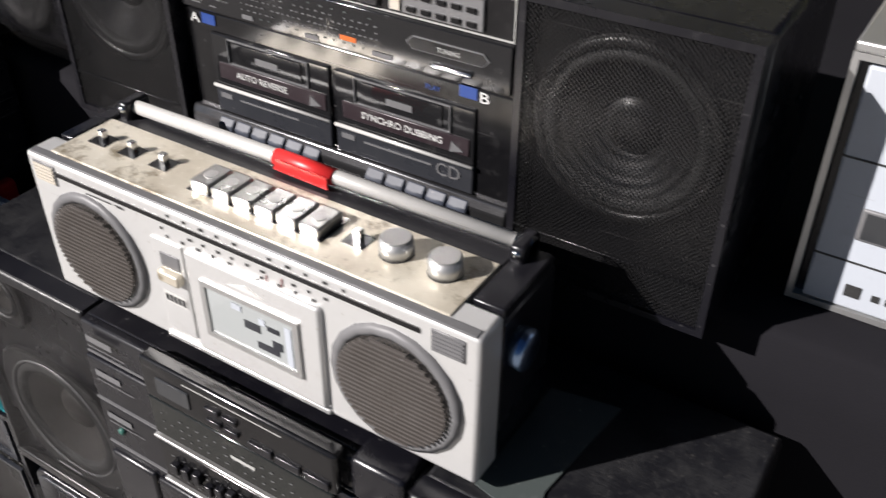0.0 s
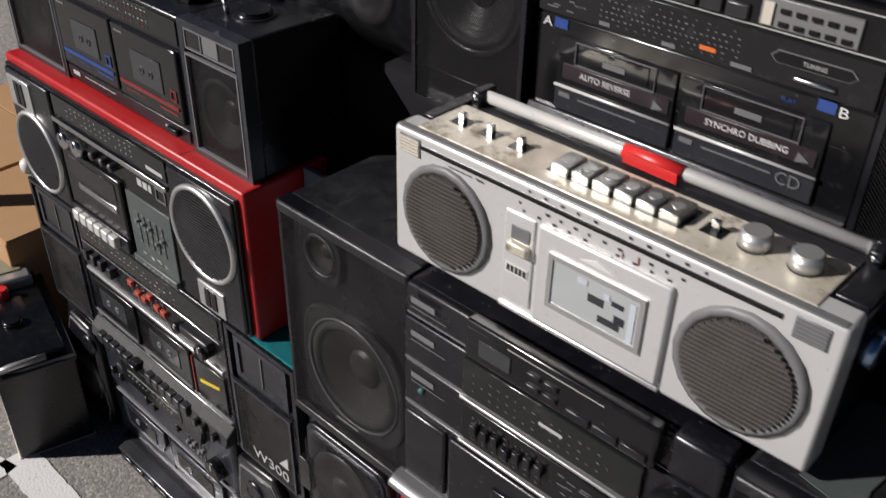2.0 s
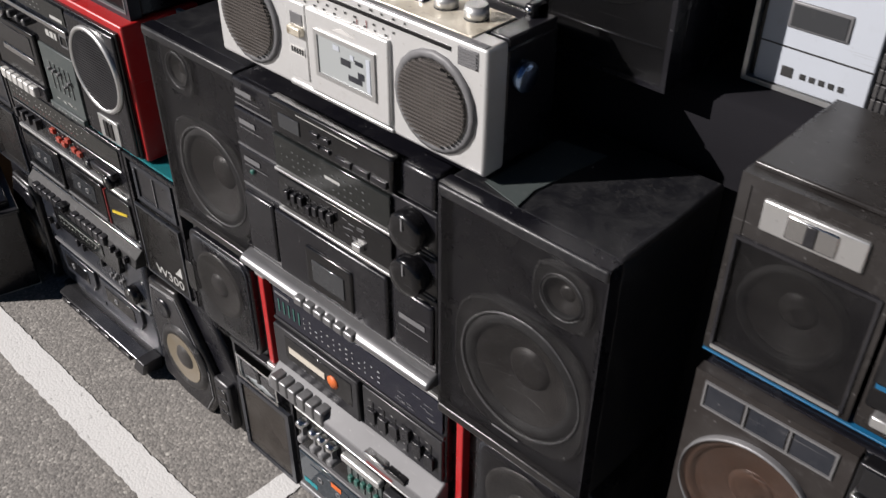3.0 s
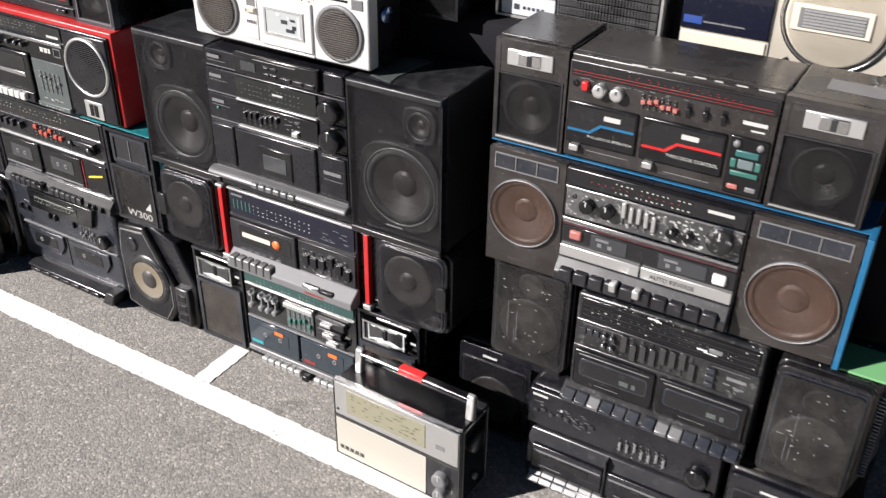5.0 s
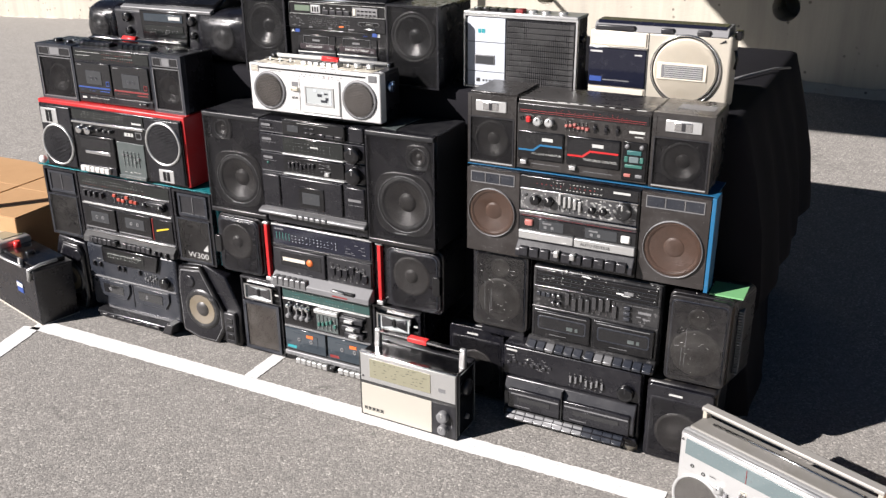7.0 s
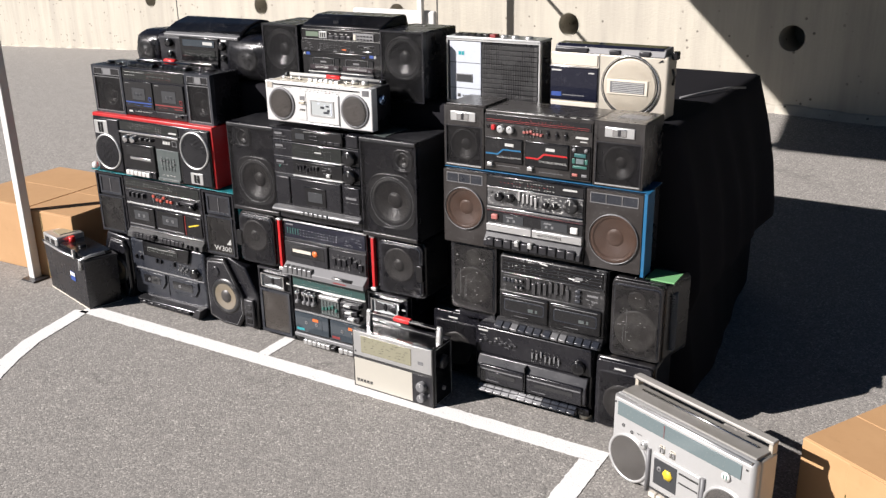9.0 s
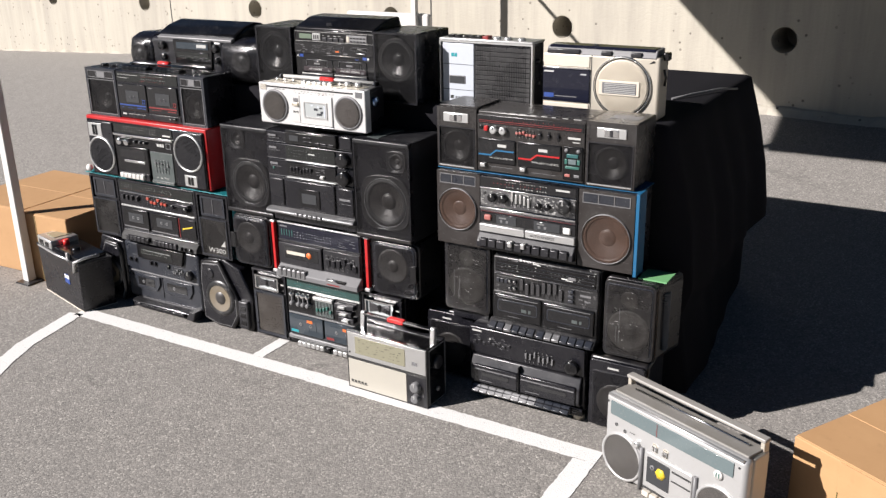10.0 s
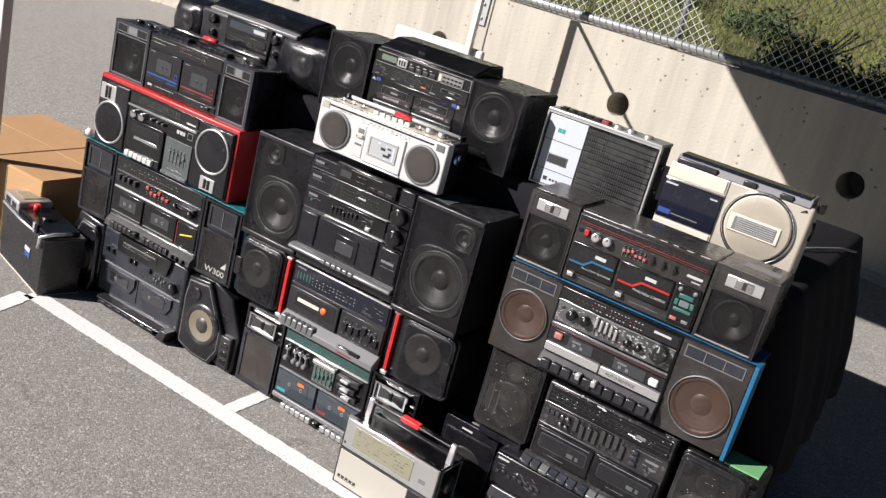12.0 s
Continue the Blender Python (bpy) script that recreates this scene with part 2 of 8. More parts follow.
M = dict(
    asphalt=asphalt(), paint=road_paint(), concrete=concrete(), card=cardboard(),
    # canvas covers the unseen canopy, dark so that it bounces little light
    cloth=fabric("black_cloth", (0.0085, 0.0082, 0.0100), 0.10), canvas=fabric("dark_canvas", (0.022, 0.026, 0.045)),
    black=plastic("black_plastic", (0.0066, 0.0065, 0.0096), 0.25, 0.03, scuff=0.05),
    blackd=plastic("dusty_black_plastic", (0.0082, 0.0078, 0.0095), 0.27, 0.12, (0.22, 0.20, 0.17), scuff=0.16),
    gloss=plastic("glossy_black", (0.005, 0.005, 0.006), 0.16, 0.02, bump=0.05, scuff=0.05),
    char=plastic("charcoal_plastic", (0.017, 0.0168, 0.020), 0.29, 0.05, scuff=0.1),
    grey=plastic("grey_plastic", (0.16, 0.16, 0.165), 0.45, 0.15),
    brown=plastic("brown_grey_plastic", (0.022, 0.0195, 0.0185), 0.25, 0.08, scuff=0.1),
    silver=plastic("silver_paint", (0.78, 0.78, 0.77), 0.40, 0.15, (0.48, 0.45, 0.40), metal=0.45, scuff=0.2),
    silverdull=plastic("dull_silver_case", (0.58, 0.58, 0.575), 0.42, 0.18, (0.40, 0.37, 0.32), metal=0.5, scuff=0.25),
    worn=worn_plate(),
    alu=plastic("brushed_aluminium", (0.74, 0.74, 0.73), 0.34, 0.1, metal=0.8),
    chrome=plastic("chrome", (0.8, 0.8, 0.8), 0.14, 0.03, metal=1.0, bump=0.0, scuff=0.05),
    white=plastic("white_plastic", (0.74, 0.73, 0.70), 0.45, 0.12),
    ivory=plastic("ivory_plastic", (0.68, 0.62, 0.52), 0.45, 0.25),
    beige=plastic("champagne_paint", (0.60, 0.55, 0.46), 0.4, 0.2, metal=0.35),
    red=plastic("red_paint", (0.50, 0.012, 0.014), 0.35, 0.08, scuff=0.1),
    redd=plastic("dark_red_plastic", (0.22, 0.015, 0.015), 0.4, 0.08),
    tape=plastic("red_tape", (0.72, 0.03, 0.03), 0.35, 0.02, scuff=0.03),
    blue=plastic("blue_sheet", (0.006, 0.115, 0.25), 0.5, 0.05),
    navy=plastic("blue_print", (0.022, 0.065, 0.28), 0.4, 0.05),
    boardblue=plastic("blue_grey_board", (0.19, 0.24, 0.30), 0.6, 0.1),
    teal=plastic("turquoise_sheet", (0.015, 0.30, 0.34), 0.5, 0.05),
    green=plastic("green_sheet", (0.17, 0.42, 0.18), 0.55, 0.05),
    dgreen=plastic("green_print", (0.03, 0.13, 0.105), 0.4, 0.1),
    eqgrey=plastic("equaliser_grey", (0.075, 0.09, 0.088), 0.4, 0.1),
    orange=plastic("orange_plastic", (0.75, 0.16, 0.03), 0.45, 0.05),
    yellow=plastic("yellow_plastic", (0.75, 0.55, 0.03), 0.45, 0.05),
    ink=plastic("white_print", (0.5, 0.5, 0.48), 0.5, 0.1),
    letter=plastic("bright_print", (0.78, 0.78, 0.76), 0.5, 0.05, scuff=0.02),
    dark_ink=plastic("dark_print", (0.03, 0.03, 0.03), 0.5, 0.05),
    smoke=glassy("smoked_window", (0.012, 0.012, 0.013)),
    scale=glassy("tuning_scale", (0.011, 0.0125, 0.012)),
    deckwin=glassy("cassette_window", (0.036, 0.038, 0.041)),
    clear=glassy("clear_cassette_window", (0.34, 0.36, 0.36)),
    lcd=glassy("lcd_window", (0.12, 0.155, 0.115)),
    bluewin=glassy("blue_black_window", (0.008, 0.009, 0.018)),
    khaki=glassy("radio_dial", (0.22, 0.21, 0.15)),
    cone=plastic("speaker_cone", (0.040, 0.036, 0.033), 0.44, 0.15),
    conebrown=plastic("brown_speaker_cone", (0.105, 0.052, 0.032), 0.42, 0.2),
    conegrey=plastic("tan_speaker_cone", (0.19, 0.155, 0.105), 0.5, 0.3),
    conedark=plastic("dark_speaker_cone", (0.016, 0.0155, 0.0155), 0.5, 0.2),
    satin=plastic("satin_silver", (0.74, 0.73, 0.70), 0.36, 0.15, metal=0.3, scuff=0.25),
    gun=plastic("dull_silver_paint", (0.25, 0.25, 0.255), 0.46, 0.15, metal=0.45),
    # wheel: plain chrome with the blue sky's reflection put into its colour
    wheel=plastic("sky_tinted_chrome", (0.42, 0.58, 0.85), 0.2, 0.05, metal=1.0),
    tealkey=plastic("sea_green_key", (0.025, 0.11, 0.11), 0.4, 0.1),
    slate=plastic("slate_plastic", (0.019, 0.022, 0.030), 0.27, 0.08, scuff=0.1),
    dulltop=plastic("dull_grey_top", (0.20, 0.19, 0.17), 0.6, 0.3),
    handle=plastic("brushed_handle", (0.42, 0.40, 0.37), 0.5, 0.2, metal=0.3),
    cream=plastic("pale_cream_panel", (0.47, 0.445, 0.385), 0.42, 0.15),
    smokeblue=glassy("smoke_blue_window", (0.028, 0.037, 0.046)),
    gscale=glassy("green_scale", (0.028, 0.06, 0.055)),
    meshs=grille("fine_grey_grille", (0.17, 0.16, 0.15), 0.0036, 0.5),
    rubber=plastic("rubber", (0.02, 0.02, 0.02), 0.7, 0.2),
    mesh=grille("black_grille", (0.013, 0.0125, 0.014), 0.0026, 0.84, 0.32, 0.2),
    meshd=grille("dusty_grille", (0.028, 0.026, 0.025), 0.0030, 0.76, 0.5, 0.3, 0.22),
    meshc=grille("close_black_grille", (0.0125, 0.012, 0.013), 0.0026, 0.70, 0.32, 0.2),
    meshtan=grille("brown_grey_cloth", (0.058, 0.050, 0.044), 0.0026, 0.5, 0.6, 0.1, 0.2),
    meshb=grille("brown_grille", (0.045, 0.030, 0.023), 0.0030, 0.74, 0.4, 0.3),
    meshg=grille("grey_grille", (0.13, 0.118, 0.108), 0.0064, 0.78),
    dusty=plastic("scuffed_black_plastic", (0.012, 0.012, 0.013), 0.28, 0.10, scuff=0.5),
    brownp=plastic("brown_black_panel", (0.02, 0.016, 0.0145), 0.42, 0.08),
    speck=plastic("paint_flecked_metal", (0.10, 0.10, 0.105), 0.35, 0.2, (0.75, 0.74, 0.72), metal=0.6, scuff=0.9),
    speckd=plastic("paint_flecked_black", (0.015, 0.015, 0.016), 0.35, 0.1, (0.75, 0.74, 0.72), scuff=0.9),
    pink=plastic("faded_red_plastic", (0.40, 0.13, 0.11), 0.45, 0.1),
    plum=plastic("dark_plum_band", (0.03, 0.02, 0.024), 0.35, 0.05),
    whiteg=plastic("cool_white_plastic", (0.56, 0.60, 0.66), 0.35, 0.1),
    scalew=glassy("grey_green_scale", (0.11, 0.14, 0.145)),
    honey=grille("honeycomb_grille", (0.034, 0.034, 0.036), 0.0056, 0.76, 0.26, 0.7),
    basket=plastic("speaker_basket", (0.016, 0.0155, 0.016), 0.32, 0.15, scuff=0.1),
    darkchrome=plastic("dark_polished_metal", (0.17, 0.17, 0.18), 0.2, 0.12, metal=0.9, scuff=0.25),
    keymetal=plastic("silver_keys", (0.55, 0.55, 0.54), 0.26, 0.15, metal=0.9, scuff=0.25),
    steelblue=plastic("blue_grey_metal", (0.075, 0.08, 0.095), 0.26, 0.12, metal=0.6, scuff=0.2),
    keyblue=plastic("blue_grey_keys", (0.045, 0.054, 0.078), 0.5, 0.15, scuff=0.15),
    shelf=plastic("dull_metal_shelf", (0.27, 0.27, 0.275), 0.36, 0.15, metal=0.7, scuff=0.2),
    ribs=plastic("brown_grey_ribs", (0.10, 0.088, 0.08), 0.4, 0.15, metal=0.2),
    ledge=plastic("dull_grey_ledge", (0.17, 0.17, 0.175), 0.6, 0.15, metal=0.1, scuff=0.2),
    vinyl=vinyl(),
    meshw=grille("cream_grille", (0.6, 0.54, 0.44), 0.0028, 0.35),
    copper=plastic("orange_knobs", (0.42, 0.06, 0.035), 0.4, 0.05),
    grass=fabric("grass", (0.095, 0.11, 0.024)), leaf=fabric("leaf", (0.037, 0.06, 0.017)),
    soil=fabric("bank_soil", (0.08, 0.076, 0.028)),
    galv=plastic("galvanised_steel", (0.5, 0.51, 0.52), 0.45, 0.1, metal=0.7),
)

# ---- building kit ----
ORIGIN = {}


def hang(ob, parent):
    """Parts of a thing are drawn in the stack's own x and z, with y counted from the thing's front."""
    ob.parent = parent
    if parent.name in ORIGIN:
        ob.matrix_parent_inverse = ORIGIN[parent.name]


def part(name, bm, material, parent, label=""):
    me = bpy.data.meshes.new(name)
    bm.to_mesh(me)
    bm.free()
    me.materials.append(M[material] if isinstance(material, str) else material)
    ob = new(name, me)
    hang(ob, parent)
    if label:
        ob["label"] = label
    return ob


def thing(name, label, category, place, group="", kind=""):
    ob = new(name)
    ob.empty_display_size = 0.05
    ob.matrix_basis = place
    return tagged(ob, label, category, group, kind)


def stereo(name, label, category, x, y, z, group="", rx=0.0, rz=0.0, shift=(0.0, 0.0)):
    """A thing whose parts are written in stack coordinates; x, y, z: the middle of its lower front edge."""
    ob = thing(name, label, category, pose(x + shift[0], y, z + shift[1], rx, 0, rz), group)
    ORIGIN[ob.name] = Matrix.Translation((-x, 0, -z))
    return ob


def box(x0, x1, y0, y1, z0, z1, bev=0.002, seg=1, bm=None):
    bm = bm or bmesh.new()
    g = bmesh.ops.create_cube(bm, size=1.0)
    c, s = Vector(((x0 + x1) / 2, (y0 + y1) / 2, (z0 + z1) / 2)), (abs(x1 - x0), abs(y1 - y0), abs(z1 - z0))
    for v in g["verts"]:
        v.co = Vector((v.co.x * s[0], v.co.y * s[1], v.co.z * s[2])) + c
    if bev > 0:
        bev = min(bev, min(s) * 0.45)
        es = list({e for v in g["verts"] for e in v.link_edges})
        rim = bmesh.ops.bevel(bm, geom=es, offset=bev, segments=max(seg, 2) if bev >= 0.001 else seg, affect="EDGES", profile=0.5)
        for f in rim["faces"]:
            f.smooth = True
    return bm


def crate(x0, x1, y0, y1, z0, z1, deep, w=0.006, bev=0.005):
    """A box whose front is hollowed out, to take a cone."""
    bm = box(x0, x1, y0, y1, z0, z1, bev, 2)
    bm.normal_update()
    f = max(bm.faces, key=lambda g: -g.normal.y * g.calc_area())
    bmesh.ops.inset_region(bm, faces=[f], thickness=w)
    for v in f.verts:
        v.co.y += deep
    return bm


def holed(x0, x1, z0, z1, y0, y1, holes, seg=40):
    """A board with round holes (x, z, r)."""
    bm = bmesh.new()
    loops = [[(x0, z0), (x1, z0), (x1, z1), (x0, z1)]]
    for x, z, r in holes:
        loops.append([(x + r * math.cos(2 * math.pi * i / seg), z + r * math.sin(2 * math.pi * i / seg)) for i in range(seg)])
    edges = []
    for lp in loops:
        vs = [bm.verts.new((x, y0, z)) for x, z in lp]
        edges += [bm.edges.new((vs[i], vs[(i + 1) % len(vs)])) for i in range(len(vs))]
    bmesh.ops.triangle_fill(bm, use_beauty=True, use_dissolve=False, edges=edges, normal=(0, -1, 0))
    g = bmesh.ops.extrude_face_region(bm, geom=list(bm.faces))
    for v in g["geom"]:
        if isinstance(v, bmesh.types.BMVert):
            v.co.y = y1
    bmesh.ops.recalc_face_normals(bm, faces=bm.faces)
    return bm


def prism(points, y0, y1, bev=0.003, seg=2):
    """An outline in x and z, pushed from y0 (front) to y1."""
    bm = bmesh.new()
    front = [bm.verts.new((x, y0, z)) for x, z in points]
    back = [bm.verts.new((x, y1, z)) for x, z in points]
    bm.faces.new(front), bm.faces.new(back[::-1])
    n = len(points)
    for i in range(n):
        bm.faces.new((front[i], back[i], back[(i + 1) % n], front[(i + 1) % n]))
    bmesh.ops.recalc_face_normals(bm, faces=bm.faces)
    if bev:
        rim = bmesh.ops.bevel(bm, geom=list(bm.edges), offset=bev, segments=seg, affect="EDGES", profile=0.5)
        for f in rim["faces"]:
            f.smooth = True
    return bm


def profile_x(points, x0, x1, bev=0.003, seg=2):
    """An outline in y and z, pushed along x."""
    bm = bmesh.new()
    a = [bm.verts.new((x0, y, z)) for y, z in points]
    b = [bm.verts.new((x1, y, z)) for y, z in points]
    bm.faces.new(a), bm.faces.new(b[::-1])
    n = len(points)
    for i in range(n):
        bm.faces.new((a[i], b[i], b[(i + 1) % n], a[(i + 1) % n]))
    bmesh.ops.recalc_face_normals(bm, faces=bm.faces)
    if bev:
        rim = bmesh.ops.bevel(bm, geom=list(bm.edges), offset=bev, segments=seg, affect="EDGES", profile=0.5)
        for f in rim["faces"]:
            f.smooth = True
    return bm


def rounded(x0, x1, z0, z1, r, k=4):
    out = []
    for cx, cz, a0 in ((x1 - r, z1 - r, 0), (x0 + r, z1 - r, 90), (x0 + r, z0 + r, 180), (x1 - r, z0 + r, 270)):
        for i in range(k + 1):
            a = radians(a0 + 90 * i / k)
            out.append((cx + r * math.cos(a), cz + r * math.sin(a)))
    return out


def frame_bm(x0, x1, z0, z1, w, y0, y1, bm=None):
    """A rectangular frame of four bars, mitred into one ring."""
    bm = bm or bmesh.new()
    rings = []
    for y in (y0, y1):
        for d in (0, w):
            rings.append([bm.verts.new(p) for p in ((x0 + d, y, z0 + d), (x1 - d, y, z0 + d), (x1 - d, y, z1 - d), (x0 + d, y, z1 - d))])
    fo, fi, bo, bi = rings
    for i in range(4):
        j = (i + 1) % 4
        bm.faces.new((fo[i], fo[j], fi[j], fi[i]))
        bm.faces.new((bo[j], bo[i], bi[i], bi[j]))
        bm.faces.new((fo[j], fo[i], bo[i], bo[j]))
        bm.faces.new((fi[i], fi[j], bi[j], bi[i]))
    bmesh.ops.recalc_face_normals(bm, faces=bm.faces)
    return bm


def lathe(cx, cz, prof, seg=40, sx=1.0, bm=None):
    """A profile of (radius, y) turned round an axis along y."""
    bm = bm or bmesh.new()
    rows = []
    for r, y in prof:
        if r < 1e-6:
            rows.append([bm.verts.new((cx, y, cz))])
        else:
            rows.append([bm.verts.new((cx + sx * r * math.cos(2 * math.pi * i / seg), y, cz + r * math.sin(2 * math.pi * i / seg))) for i in range(seg)])
    for a, b in zip(rows, rows[1:]):
        for i in range(seg):
            j = (i + 1) % seg
            vs = [a[i % len(a)], a[j % len(a)], b[j % len(b)], b[i % len(b)]]
            vs = list(dict.fromkeys(vs))
            if len(vs) > 2:
                f = bm.faces.new(vs)
                f.smooth = True
    bmesh.ops.recalc_face_normals(bm, faces=bm.faces)
    return bm


def tube(points, r, seg=10, bm=None):
    """A round bar through the given points."""
    bm = bm or bmesh.new()
    pts = [Vector(p) for p in points]
    rows = []
    for i, p in enumerate(pts):
        d = (pts[min(i + 1, len(pts) - 1)] - pts[max(i - 1, 0)]).normalized()
        up = Vector((0, 0, 1)) if abs(d.z) < 0.9 else Vector((0, 1, 0))
        a = d.cross(up).normalized()
        b = d.cross(a)
        rows.append([bm.verts.new(p + r * (math.cos(2 * math.pi * k / seg) * a + math.sin(2 * math.pi * k / seg) * b)) for k in range(seg)])
    for a, b in zip(rows, rows[1:]):
        for i in range(seg):
            f = bm.faces.new((a[i], a[(i + 1) % seg], b[(i + 1) % seg], b[i]))
            f.smooth = True
    bm.faces.new(rows[0]), bm.faces.new(rows[-1][::-1])
    bmesh.ops.recalc_face_normals(bm, faces=bm.faces)
    return bm


def word(text, x, z, size, parent, mat="ink", y=-0.001, name="lettering", align="LEFT", wide=1.0, label=""):
    """Printed words on a front that faces -y."""
    cu = bpy.data.curves.new("letters", "FONT")
    cu.body, cu.size, cu.extrude, cu.align_x, cu.resolution_u = text, size, 0.0002, align, 3
    tmp = bpy.data.objects.new("letters", cu)
    me = bpy.data.meshes.new_from_object(tmp)
    bpy.data.objects.remove(tmp)
    me.transform(Matrix.Translation((x, y, z)) @ Matrix.Rotation(math.pi / 2, 4, "X") @ Matrix.Diagonal((wide, 1, 1, 1)))
    me.materials.append(M[mat])
    ob = new(name, me)
    hang(ob, parent)
    if label:
        ob["label"] = label
    return ob


def bars(spots, parent, mat="ink", y=-0.001, name="marking"):
    """Small plain bars (x, z, w, h) in one mesh for print that is too small to read."""
    bm = bmesh.new()
    for x, z, w, h in spots:
        vs = [bm.verts.new(p) for p in ((x, y, z), (x + w, y, z), (x + w, y, z + h), (x, y, z + h))]
        f = bm.faces.new(vs)
    g = bmesh.ops.extrude_face_region(bm, geom=list(bm.faces))
    for v in g["geom"]:
        if isinstance(v, bmesh.types.BMVert):
            v.co.y -= 0.0003
    bmesh.ops.recalc_face_normals(bm, faces=bm.faces)
    return tagged(part(name, bm, mat, parent), kind="stuff")


def speckle(x0, x1, z0, z1, n, rnd, w=(0.003, 0.01), h=0.0012):
    return [(rnd.uniform(x0, x1 - w[1]), rnd.uniform(z0, z1 - h), rnd.uniform(*w), h) for _ in range(n)]


def scale_marks(x0, x1, z, n, h=0.0022, w=0.0045):
    return [(x0 + (x1 - x0) * i / n, z, w * (0.35 + 0.35 * ((i * 7) % 5) / 4), h * 0.7) for i in range(n) if (i * 5 + int(z * 1000)) % 7]


def plate(root, name, x0, x1, z0, z1, out, mat, face=0.0, back=0.003, bev=0.0012, label=""):
    return part(name, box(x0, x1, face - out, face + back, z0, z1, bev), mat, root, label)


def knob(root, x, z, r, out, mat="black", face=0.0, name="knob", cap=None, label=""):
    ob = part(name, lathe(x, z, [(r * 1.0, face), (r, face - out * 0.8), (r * 0.88, face - out), (r * 0.5, face - out * 0.97), (0, face - out * 0.97)], 24), mat, root, label)
    bmk = box(x - 0.0012, x + 0.0012, face - out - 0.0008, face - out * 0.9, z + r * 0.2, z + r * 0.85, 0.0)
    part("pointer", bmk, cap or "ink", ob)
    return ob


def buttons(root, x0, x1, z0, z1, n, out, mat, face=0.0, gap=0.12, name="button", bev=0.002):
    w = (x1 - x0) / n
    for i in range(n):
        a = x0 + i * w
        part(name, box(a + w * gap / 2, a + w * (1 - gap / 2), face - out, face + 0.002, z0, z1, bev, 2), mat, root)


def slider_bank(root, x0, x1, z0, z1, n, rnd, cap="black", slot="gloss", face=0.0, capw=0.55, caph=0.16, name="slider", tone="ink"):
    w = (x1 - x0) / n
    for i in range(n):
        c = x0 + (i + 0.5) * w
        s = part("slider_slot", box(c - 0.0012, c + 0.0012, face - 0.0008, face + 0.001, z0, z1, 0), slot, root)
        zc = z0 + (z1 - z0) * rnd.uniform(0.35, 0.8)
        h = (z1 - z0) * caph
        part(name, box(c - w * capw / 2, c + w * capw / 2, face - 0.007, face, zc - h / 2, zc + h / 2, 0.001), cap, root)
    bars([(x0 + (i + 0.1) * w, z0 + (z1 - z0) * k / 4, w * 0.2, 0.0008) for i in range(n) for k in range(5)], root, tone, face - 0.0006)


def driver(root, x, z, r, face=0.0, deep=0.03, cone="cone", dome="black", name="speaker_cone", rim="rubber"):
    """A paper cone with a rolled surround and dust cap, sunk behind the front."""
    ob = part(name, lathe(x, z, [(r, face), (r * 0.97, face - 0.003), (r * 0.86, face + 0.002), (r * 0.84, face + 0.003), (r * 0.60, face + deep * 0.55), (r * 0.34, face + deep)], 40), cone, root)
    part("surround", lathe(x, z, [(r * 1.02, face + 0.001), (r * 0.96, face - 0.006), (r * 0.90, face - 0.006), (r * 0.84, face + 0.002)], 40), rim, ob)
    part("dust_cap", lathe(x, z, [(r * 0.35, face + deep), (r * 0.31, face + deep * 0.7), (r * 0.18, face + deep * 0.45), (0, face + deep * 0.35)], 24), dome, ob)
    return ob


def deep_cone(root, x, z, r, face, deep, cone="cone", dome="cone", rim="rubber", name="woofer"):
    """A cone that runs back to its coil, with a rolled surround and a domed cap."""
    ob = part(name, lathe(x, z, [(r * 0.84, face + 0.001), (r * 0.7, face + deep * 0.3), (r * 0.5, face + deep * 0.68), (r * 0.32, face + deep)], 44), cone, root)
    part("surround", lathe(x, z, [(r * 1.03, face - 0.0008), (r * 0.985, face - 0.003), (r * 0.93, face - 0.0048), (r * 0.875, face - 0.003), (r * 0.83, face + 0.0014)], 44), rim, ob)
    part("dust_cap", lathe(x, z, [(r * 0.36, face + deep * 0.93), (r * 0.33, face + deep * 0.78), (r * 0.24, face + deep * 0.62), (r * 0.12, face + deep * 0.54), (0, face + deep * 0.51)], 28), dome, ob)
    return ob


def ring(root, x, z, r0, r1, out, mat, face=0.0, name="trim_ring", sx=1.0, label="", seg=44):
    return part(name, lathe(x, z, [(r0, face), (r0, face - out * 0.6), ((r0 + r1) / 2, face - out), (r1, face - out * 0.6), (r1, face)], seg, sx), mat, root, label)


def round_grille(root, x, z, r, out, mat, face=0.0, bulge=0.006, sx=1.0, name="grille", label=""):
    pr = [(r, face - out), (r * 0.8, face - out - bulge * 0.45), (r * 0.5, face - out - bulge * 0.8), (0, face - out - bulge)]
    return part(name, lathe(x, z, pr, 40, sx), mat, root, label)


def shell(root, x0, x1, z0, z1, depth, mat="black", bev=0.006, y0=0.0, name="body", holes=()):
    """A cabinet; the front may have round holes (x, z, r) sunk into it for speakers."""
    return part(name, box(x0, x1, y0, y0 + depth, z0, z1, bev, 2), mat, root)


